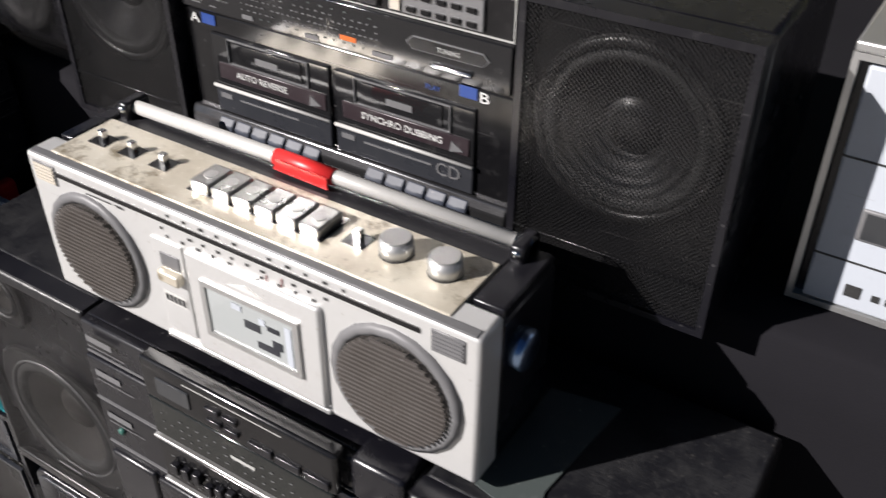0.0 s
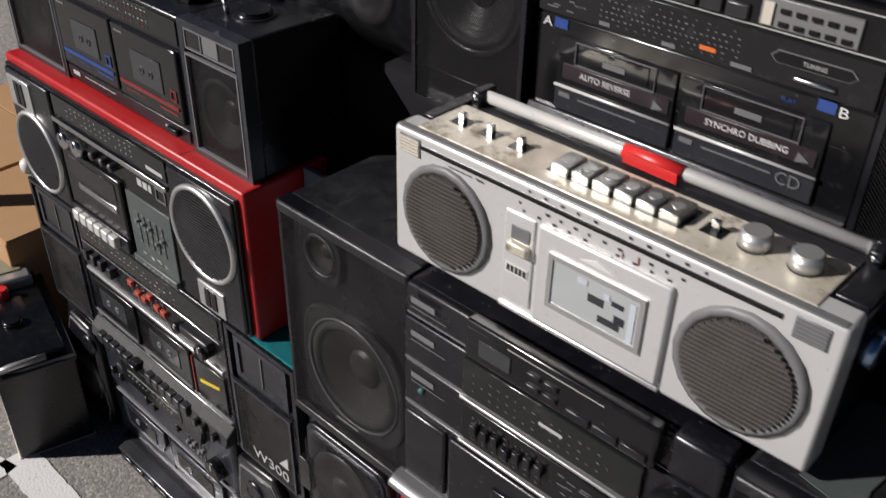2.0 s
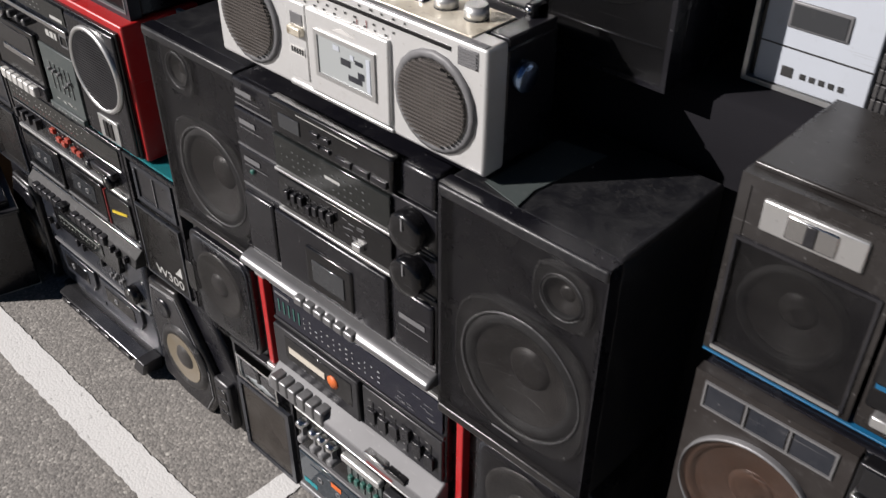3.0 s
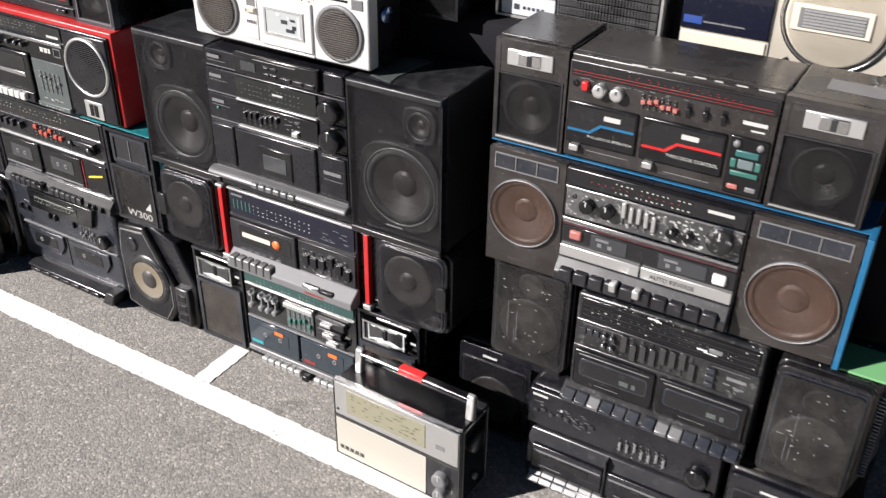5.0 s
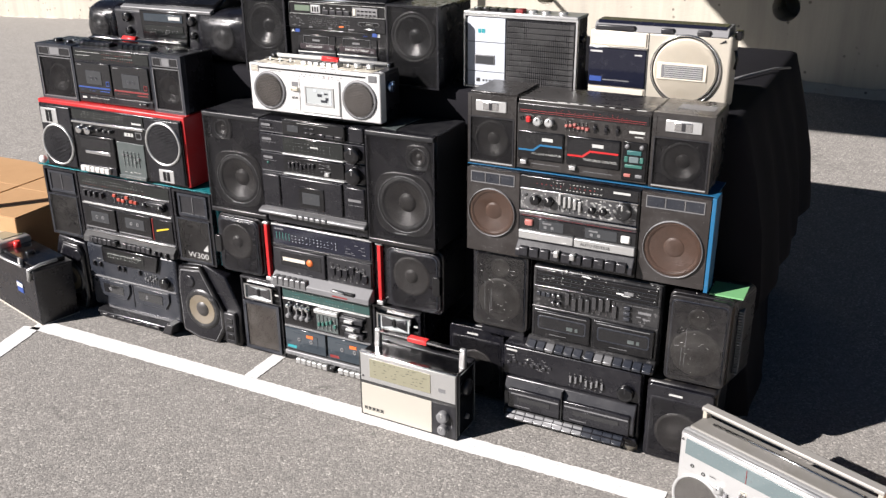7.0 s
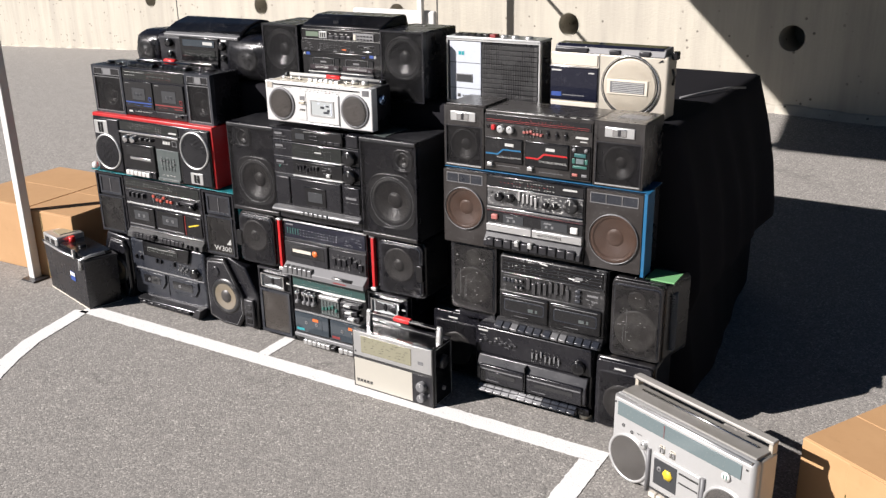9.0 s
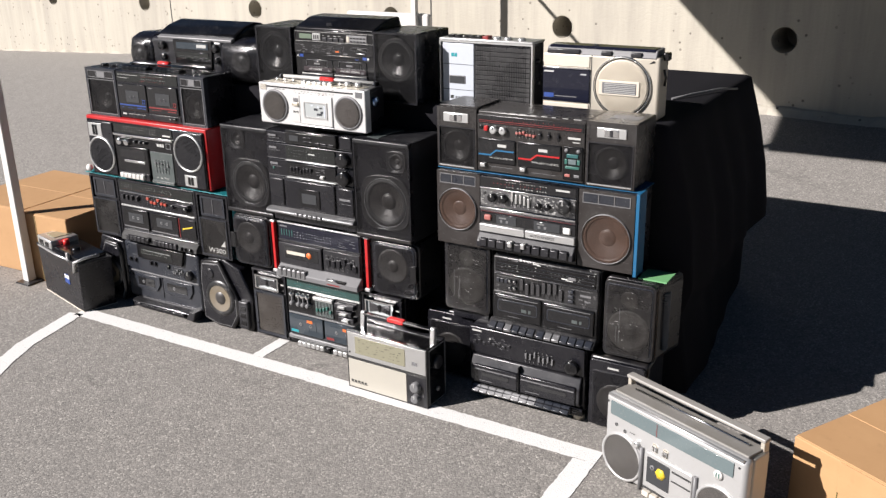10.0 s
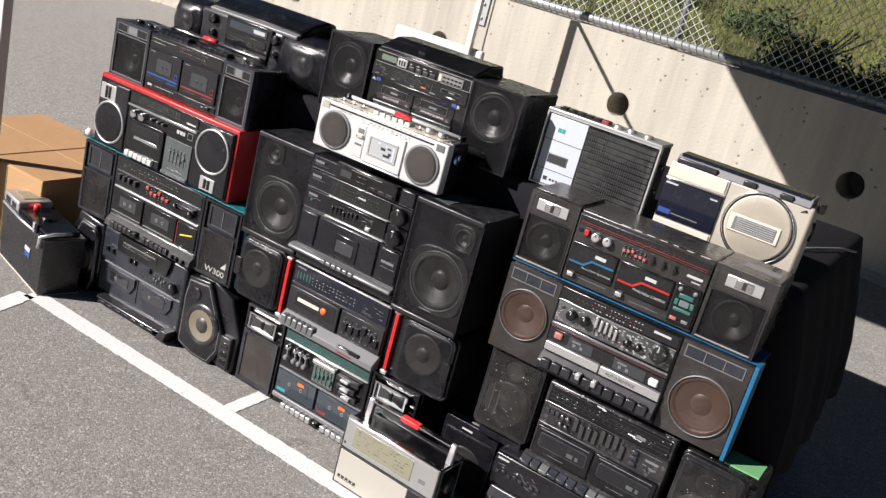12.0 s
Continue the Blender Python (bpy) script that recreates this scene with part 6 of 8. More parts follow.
def synchro_player():
    r = stereo("stereo_system", "black compact disc stereo with twin decks and a long printed scale", "stereo", -0.46, 0.572, 0.935, STACK)
    rnd = random.Random(35)
    x0, x1 = -0.638, -0.288
    part("body", box(x0, x1, 0.012, 0.22, 0.945, 1.170, 0.006, 2), "black", r)
    part("disc_lid", profile_x([(0.004, 1.166), (0.008, 1.178), (0.09, 1.205), (0.17, 1.208), (0.185, 1.17)], x0 + 0.005, x1 - 0.005, 0.006, 2), "gloss", r, "glossy black sloping disc lid")
    bars([(-0.50 + 0.004 * i, 1.183, 0.0022, 0.010) for i in range(6)], r, "char", 0.016)
    part("upper_front", box(x0, x1, 0.0, 0.016, 1.070, 1.168, 0.002), "gloss", r)
    part("white_border", frame_bm(x0 + 0.004, x1 - 0.004, 1.128, 1.162, 0.0009, -0.0015, 0.001), "ink", r)
    d = part("display", box(-0.612, -0.556, -0.002, 0.002, 1.137, 1.154, 0.0006), "lcd", r)
    sp = part("switch_plate", box(-0.553, -0.518, -0.003, 0.002, 1.133, 1.157, 0.0008), "alu", r)
    for i in range(3):
        part("switch", box(-0.546 + 0.009 * i, -0.543 + 0.009 * i, -0.005, -0.002, 1.137, 1.152, 0), "gloss", sp)
    buttons(r, -0.512, -0.412, 1.130, 1.144, 4, 0.004, "char", name="button")
    bars(scale_marks(-0.508, -0.415, 1.149, 4, 0.0026, 0.018), r, "ink", -0.0008)
    kp = part("key_plate", box(-0.404, -0.318, -0.003, 0.002, 1.131, 1.156, 0.0008), "gun", r)
    for i in range(5):
        for k in range(2):
            part("button", box(-0.386 + 0.0135 * i, -0.378 + 0.0135 * i, -0.005, -0.002, 1.134 + 0.011 * k, 1.138 + 0.011 * k, 0), "gloss", kp)
    part("lit_button", box(-0.401, -0.392, -0.005, -0.002, 1.133, 1.152, 0), "ivory", kp)
    # tuning scale
    part("tuning_scale", box(x0 + 0.004, x1 - 0.004, -0.004, 0.002, 1.086, 1.126, 0.001), "smoke", r)
    for z, n in ((1.092, 15), (1.097, 22), (1.1025, 26), (1.108, 24), (1.1135, 20), (1.119, 12)):
        bars(scale_marks(-0.56, -0.41, z, n, 0.0016, 0.0040), r, "eqgrey" if n < 20 else "grey", -0.0044)
    bars(speckle(-0.63, -0.57, 1.090, 1.122, 12, rnd, (0.006, 0.014)), r, "grey", -0.0044)
    bars([(-0.452, 1.0955, 0.016, 0.004)], r, "orange", -0.0046)
    bars([(-0.56, 1.089, 0.012, 0.004), (-0.49, 1.088, 0.014, 0.004), (-0.42, 1.089, 0.02, 0.004)], r, "grey", -0.0046)
    tp = part("tuning_frame", prism([(-0.386, 1.110), (-0.380, 1.1155), (-0.316, 1.1155), (-0.310, 1.110), (-0.316, 1.1045), (-0.380, 1.1045)], -0.0052, -0.003, 0), "grey", r)
    part("tuning_field", prism([(-0.3845, 1.110), (-0.3795, 1.1147), (-0.3165, 1.1147), (-0.3115, 1.110), (-0.3165, 1.1053), (-0.3795, 1.1053)], -0.0058, -0.004, 0), "gloss", r)
    word("TUNING", -0.346, 1.108, 0.0055, r, "ink", -0.0062, align="CENTER")
    part("tuning_lever", box(-0.362, -0.325, -0.008, 0.0, 1.093, 1.098, 0.002, 2), "chrome", r)
    # decks
    part("lower_front", box(x0, x1, -0.001, 0.016, 0.960, 1.084, 0.002), "gloss", r)
    for tx, bx, z, m in (("A", -0.628, 1.072, 0), ("B", -0.320, 1.074, 1)):
        bars([(bx + (0.014 if tx == "A" else -0.018), z, 0.016, 0.010)], r, "navy", -0.0018, "label")
        word(tx, bx, z - 0.0005, 0.013, r, "letter", -0.0022, wide=1.3)
    word("PLAY", -0.370, 1.072, 0.0062, r, "navy", -0.0018)
    for a, b, text, tx in ((-0.605, -0.468, "AUTO REVERSE", -0.575), (-0.462, -0.322, "SYNCHRO DUBBING", -0.433)):
        d = part("cassette_door", box(a, b, -0.004, 0.0, 1.014, 1.066, 0.0015), "smoke", r)
        part("window", box(a + 0.03, b - 0.03, -0.0052, -0.003, 1.042, 1.062, 0.0005), "smoke", d)
        bars([(a + 0.055, 1.048, 0.026, 0.006)], d, "grey", -0.0056, "label")
        part("door_band", box(a + 0.008, b - 0.004, -0.0055, -0.003, 1.023, 1.039, 0.0008), "plum", d)
        word(text, tx, 1.0285, 0.0088, d, "letter", -0.006)
        part("chrome_rod", tube([(a, -0.006, 1.0145), (b, -0.006, 1.0145)], 0.0018, 8), "satin", d)
        part("window_edge", frame_bm(a + 0.022, b - 0.022, 1.0402, 1.0642, 0.0007, -0.006, -0.003), "grey", d)
        low = part("door_foot", box(a, b, -0.005, 0.0, 0.988, 1.013, 0.0015), "steelblue", r)
        bars([(a + 0.006, 1.003, 0.014, 0.005), (a + 0.03, 1.004, 0.07, 0.0018)], low, "grey", -0.0055)
        arrow = prism([(b - 0.022, 1.024), (b - 0.009, 1.027), (b - 0.020, 1.034)], -0.0065, -0.005, 0)
        part("arrow", arrow, "grey", d)
    word("CD", -0.358, 0.998, 0.017, r, "grey", -0.0056)
    part("key_shelf", profile_x([(-0.010, 0.958), (-0.010, 0.978), (-0.006, 0.987), (0.004, 0.987), (0.004, 0.955)], x0, x1, 0.002), "darkchrome", r, "dull metal key shelf")
    for k0, k1 in ((-0.602, -0.478), (-0.428, -0.322)):
        n = 6 if k0 < -0.5 else 5
        w = (k1 - k0) / n
        for i in range(n):
            part("key", profile_x([(-0.0145, 0.964), (-0.0145, 0.977), (-0.008, 0.984), (-0.004, 0.982), (-0.004, 0.964)], k0 + i * w + 0.001, k0 + (i + 1) * w - 0.001, 0.0015, 1), "keyblue", r)
    bars([(-0.475, 0.966, 0.04, 0.005)], r, "ivory", -0.0105)
    for x in (-0.6, -0.32):
        part("foot", lathe_z(x, 0.04, 0.012, 0.935, 0.95), "rubber", r)
        part("foot", lathe_z(x, 0.18, 0.012, 0.935, 0.95), "rubber", r)
    for a, b, gm in ((-0.806, -0.642, 0), (-0.284, -0.112, 1)):
        s = stereo("loudspeaker", "black loudspeaker with a full honeycomb metal grille on the dark cloth", "loudspeaker", (a + b) / 2, 0.558, 0.935, "honeycomb loudspeakers")
        m = (a + b) / 2
        part("body", crate(a, b, 0.02, 0.22, 0.937, 1.174, 0.06), "black", s)
        part("front_rim", frame_bm(a, b, 0.937, 1.174, 0.006, 0.0, 0.022), "black", s)
        part("baffle", holed(a + 0.004, b - 0.004, 0.942, 1.170, 0.012, 0.018, [(m, 1.083, 0.064)]), "gloss", s)
        part("woofer_ring", lathe(m, 1.083, [(0.074, 0.012), (0.073, 0.008), (0.066, 0.007), (0.065, 0.012)], 44), "basket", s)
        deep_cone(s, m, 1.083, 0.064, 0.0105, 0.016, "basket", "basket")
        part("grille_fold", box(a + 0.006, b - 0.006, -0.0005, 0.002, 0.980, 0.983, 0.0008), "honey", s)
        part("grille", box(a + 0.006, b - 0.006, 0.0015, 0.0023, 0.944, 1.167, 0), "honey", s, "black honeycomb metal grille")


green_deck_player()
red_strip_player()
component_system()
big_loudspeakers()
silver_player()
synchro_player()

# ---- right stack: four stereos, two radios on top, blue sheets between ----
def low_player():
    r = stereo("portable_stereo", "matt black twin-cassette portable stereo standing on the asphalt", "stereo", 0.385, 0.39, 0.0, STACK)
    rnd = random.Random(41)
    part("body", box(0.172, 0.592, 0.012, 0.17, 0.026, 0.258, 0.016, 3), "black", r)
    part("front_upper", prism([(0.174, 0.160), (0.590, 0.160), (0.588, 0.256), (0.178, 0.256)], -0.002, 0.016, 0.006, 3), "black", r)
    bars([(0.188, 0.240, 0.034, 0.006)], r, "ink", -0.0026)
    bars(speckle(0.188, 0.33, 0.192, 0.232, 26, rnd, (0.005, 0.013)), r, "grey", -0.0026)
    for i in range(8):
        part("button", box(0.192 + 0.018 * i, 0.203 + 0.018 * i, -0.007, 0, 0.200 + 0.006 * (i % 2), 0.207 + 0.006 * (i % 2), 0.001), "char", r)
    part("lit_dot", lathe(0.255, 0.222, [(0.003, -0.002), (0.003, -0.004), (0, -0.004)], 10), "ink", r)
    slider_bank(r, 0.38, 0.488, 0.172, 0.210, 7, rnd, "grey", "gloss", face=-0.002, capw=0.35, caph=0.5)
    knob(r, 0.548, 0.190, 0.024, 0.018, "gloss", -0.002, cap="char")
    part("front_lower", profile_x([(-0.010, 0.058), (-0.022, 0.070), (-0.022, 0.120), (-0.006, 0.158), (0.014, 0.158), (0.014, 0.058)], 0.190, 0.582, 0.004, 2), "char", r, "charcoal cassette front")
    for a, b in ((0.205, 0.366), (0.376, 0.570)):
        d = part("cassette_door", box(a, b, -0.027, -0.015, 0.066, 0.130, 0.003, 2), "black", r)
        part("window", box(a + 0.03, b - 0.03, -0.0284, -0.026, 0.092, 0.108, 0.0008), "smoke", d)
        bars([(a + 0.02, 0.076, 0.05, 0.0022)], d, "grey", -0.0275)
        part("door_edge", box(a + 0.004, b - 0.004, -0.0286, -0.026, 0.114, 0.118, 0), "grey", d)
    part("divider", box(0.369, 0.373, -0.030, 0, 0.06, 0.155, 0.001), "gloss", r)
    part("key_bar", tube([(0.200, -0.030, 0.046), (0.560, -0.030, 0.046)], 0.010, 10), "char", r)
    for i in range(12):
        a = 0.205 + i * 0.0292
        part("key", profile_x([(-0.044, 0.038), (-0.047, 0.044), (-0.028, 0.060), (-0.020, 0.060), (-0.020, 0.038)], a, a + 0.0282, 0.0015), "shelf" if i < 8 else "slate", r)
    part("skirt", box(0.180, 0.586, 0.0, 0.03, 0.018, 0.044, 0.004), "black", r)
    bars([(0.52, 0.028, 0.045, 0.004)], r, "grey", -0.001)
    for x in (0.225, 0.565):
        part("foot", lathe_z(x, 0.025, 0.020, 0.0, 0.024, 20), "beige", r, "brass-coloured round foot")
        part("foot", lathe_z(x, 0.14, 0.018, 0.0, 0.028, 20), "rubber", r)
    for a, b, y, rz in ((-0.044, 0.150, 0.475, 0), (0.602, 0.792, 0.385, 0)):
        s = stereo("loudspeaker", "black plain loudspeaker box with rounded edges on the asphalt", "loudspeaker", (a + b) / 2, y, 0.0, "plain loudspeakers on the asphalt")
        part("body", box(a, b, 0.008, 0.17, 0.004, 0.248, 0.014, 3), "blackd", s)
        part("grille_frame", prism(rounded(a + 0.006, b - 0.006, 0.012, 0.240, 0.012), -0.004, 0.014, 0.003), "black", s)
        part("trim_line", prism(rounded(a + 0.016, b - 0.016, 0.020, 0.206, 0.006), -0.0052, 0.0, 0.0005, 1), "char", s)
        part("baffle", prism(rounded(a + 0.019, b - 0.019, 0.023, 0.203, 0.005), -0.0058, 0.0, 0.0005, 1), "black", s)
        part("woofer", lathe((a + b) / 2, 0.105, [(0.062, -0.006), (0.058, -0.010), (0.05, -0.0066), (0.02, -0.0062), (0.016, -0.009), (0, -0.011)], 32), "cone", s)
        part("grille", prism(rounded(a + 0.019, b - 0.019, 0.023, 0.203, 0.005), -0.0122, -0.0116, 0, 1), "mesh", s)
        bars([((a + b) / 2 - 0.03, 0.216, 0.036, 0.006)], s, "ink", -0.0045)


def dusty_player():
    r = stereo("portable_stereo", "dusty black twin-deck portable stereo with scratched front", "stereo", 0.44, 0.405, 0.262, STACK)
    rnd = random.Random(42)
    part("body", box(0.256, 0.622, 0.01, 0.17, 0.266, 0.522, 0.012, 3), "dusty", r)
    part("front", box(0.258, 0.620, -0.002, 0.014, 0.290, 0.515, 0.006, 2), "dusty", r)
    part("tuning_scale", box(0.268, 0.610, -0.005, 0.0, 0.462, 0.508, 0.001), "gloss", r)
    for z, h in ((0.503, 0.0016), (0.492, 0.001), (0.481, 0.0022), (0.470, 0.001)):
        bars([(0.272, z, 0.334, h)], r, "slate" if h < 0.0015 else "char", -0.0054, "scale_line")
    bars(scale_marks(0.29, 0.58, 0.4865, 22, 0.0026, 0.006) + scale_marks(0.29, 0.58, 0.4745, 15, 0.0026, 0.005), r, "eqgrey", -0.0056)
    part("pointer_window", box(0.52, 0.545, -0.0065, -0.004, 0.477, 0.486, 0.0006), "gun", r)
    plate(r, "chrome_line", 0.262, 0.616, 0.4565, 0.4595, 0.006, "darkchrome", -0.002)
    bars([(0.275, 0.447, 0.10, 0.0012), (0.53, 0.447, 0.07, 0.0012)], r, "grey", -0.0026)
    for i in range(3):
        part("button", box(0.272 + 0.014 * i, 0.283 + 0.014 * i, -0.008, 0, 0.428, 0.440, 0.001), "slate", r)
    for x in (0.322, 0.338):
        for z in (0.413, 0.436):
            knob(r, x, z, 0.0068, 0.012, "darkchrome", -0.002, cap="ink")
    slider_bank(r, 0.352, 0.506, 0.402, 0.450, 8, rnd, "darkchrome", "gloss", face=-0.002, capw=0.62, caph=0.78, tone="grey")
    for i in range(3):
        part("switch", box(0.522, 0.540, -0.010, 0, 0.402 + 0.016 * i, 0.412 + 0.016 * i, 0.002), "slate", r)
    bars([(0.560, 0.428, 0.036, 0.007)] + speckle(0.55, 0.61, 0.402, 0.420, 6, rnd, (0.008, 0.02), 0.003), r, "grey", -0.0026)
    part("deck_panel", box(0.260, 0.618, -0.006, 0.0, 0.298, 0.396, 0.003, 2), "dusty", r)
    for a, b in ((0.266, 0.434), (0.440, 0.612)):
        d = part("cassette_door", box(a, b, -0.014, -0.002, 0.303, 0.390, 0.007, 3), "gloss", r)
        part("window_frame", prism(rounded(a + 0.014, b - 0.012, 0.330, 0.372, 0.008), -0.0152, -0.012, 0.0008, 1), "slate", d)
        part("window", prism(rounded(a + 0.018, b - 0.016, 0.334, 0.368, 0.006), -0.0158, -0.013, 0.0005, 1), "smoke", d, "dark long cassette window")
        part("door_ridge", box(a + 0.012, b - 0.012, -0.0155, -0.012, 0.3805, 0.3825, 0.0004), "gun", d)
        bars([(a + 0.10, 0.340, 0.018, 0.011), (a + 0.125, 0.340, 0.008, 0.011)], d, "eqgrey", -0.0161, "reel_part")
        bars([(a + 0.05, 0.316, 0.05, 0.0014)], d, "grey", -0.0146)
    part("key_shelf", profile_x([(-0.030, 0.266), (-0.032, 0.278), (-0.004, 0.297), (0.006, 0.297), (0.006, 0.264)], 0.250, 0.620, 0.003), "dusty", r)
    for i in range(13):
        a = 0.258 + i * 0.0272 + (0.006 if i > 5 else 0.0)
        part("key", profile_x([(-0.036, 0.270), (-0.038, 0.279), (-0.020, 0.291), (-0.012, 0.291), (-0.012, 0.270)], a, a + 0.0235, 0.0015), "shelf" if i in (2, 7, 8) else "slate", r)
    for k in range(40):
        x, y = rnd.uniform(0.262, 0.615), rnd.uniform(0.012, 0.06)
        part("chip", prism([(x, 0.5215), (x + rnd.uniform(0.002, 0.007), 0.5215), (x + 0.002, 0.5225)], y, y + rnd.uniform(0.001, 0.005), 0, 1), "white", r) if k < 22 else None
    bars([(rnd.uniform(0.262, 0.606), 0.456 + 0.062 * rnd.random() ** 0.6, rnd.uniform(0.001, 0.006), rnd.uniform(0.0008, 0.0025)) for _ in range(28)], r, "ink", -0.0058, "paint_flecks")
    bars([(0.40, 0.507, 0.022, 0.003), (0.415, 0.505, 0.012, 0.0025), (0.498, 0.476, 0.020, 0.0035), (0.512, 0.473, 0.024, 0.002)], r, "letter", -0.0062, "paint_smear")
    part("scratch", prism([(0.585, 0.300), (0.588, 0.300), (0.572, 0.322), (0.570, 0.321)], -0.0026, -0.001, 0), "ink", r)
    part("front_skirt", box(0.262, 0.616, 0.004, 0.02, 0.266, 0.292, 0.003), "black", r)
    # two matching boxes wrapped in scratched clear film
    for a, b, z0, z1, y, side in ((0.062, 0.240, 0.284, 0.534, 0.425, -1), (0.640, 0.806, 0.258, 0.512, 0.395, 1)):
        s = stereo("loudspeaker", "scratched black loudspeaker with dusty metal grille and side vents", "loudspeaker", (a + b) / 2, y, z0 - 0.006, "scratched loudspeakers")
        if side > 0:
            bm = prism(rounded(a, b, z0, z1, 0.016), 0.012, 0.15, 0.004)
            for v in bm.verts:
                if v.co.y > 0.1:
                    v.co.x += 0.03 if v.co.x > (a + b) / 2 else 0.0
            part("body", bm, "blackd", s)
            for k in range(24):
                zz = z0 + 0.03 + k * 0.0078
                part("vent_rib", box(b + 0.004, b + 0.019, 0.045, 0.075, zz, zz + 0.004, 0.0008), "gun", s)
        else:
            part("body", prism(rounded(a, b, z0, z1, 0.018), 0.012, 0.15, 0.004), "blackd", s)
            part("stand", box(a + 0.02, b - 0.02, 0.02, 0.13, z0 - 0.036, z0 + 0.004, 0.003), "black", s)
        part("bezel", prism(rounded(a + 0.003, b - 0.003, z0 + 0.003, z1 - 0.003, 0.016), -0.004, 0.016, 0.003), "blackd", s)
        part("trim_line", prism(rounded(a + 0.011, b - 0.011, z0 + 0.012, z1 - 0.014, 0.010), -0.0052, 0.0, 0.0005, 1), "slate", s)
        part("baffle", prism(rounded(a + 0.014, b - 0.014, z0 + 0.015, z1 - 0.017, 0.009), -0.0058, 0.0, 0.0005, 1), "black", s)
        m = (a + b) / 2
        part("woofer", lathe(m, z0 + 0.095, [(0.066, -0.006), (0.062, -0.010), (0.054, -0.0066), (0.022, -0.0062), (0.018, -0.009), (0, -0.011)], 36), "cone", s)
        part("tweeter", lathe(m, z0 + 0.195, [(0.028, -0.006), (0.026, -0.009), (0.02, -0.0066), (0, -0.0066)], 28), "cone", s)
        part("grille", prism(rounded(a + 0.014, b - 0.014, z0 + 0.015, z1 - 0.017, 0.009), -0.0122, -0.0114, 0, 1), "meshd", s, "dusty bent metal grille")
        bars([(rnd.uniform(a + 0.02, b - 0.04), rnd.uniform(z0 + 0.03, z1 - 0.03), rnd.uniform(0.001, 0.006), 0.0006) for _ in range(26)], s, "letter", -0.0125, "scratches")
        # long upright grey bars painted for the streak highlights among the scratches
        bars([(a + 0.045 + rnd.uniform(-0.006, 0.02), z0 + rnd.uniform(0.03, 0.12), 0.0009, rnd.uniform(0.03, 0.10)) for _ in range(3)], s, "grey", -0.0125, "scratches")
        for k in range(14):
            x, yy = rnd.uniform(a + 0.01, b - 0.02), rnd.uniform(0.02, 0.13)
            part("paint_chip", prism([(x, z1 - 0.0006), (x + 0.005, z1 - 0.0006), (x + 0.003, z1 + 0.0006)], yy, yy + 0.004, 0, 1), "white", s)


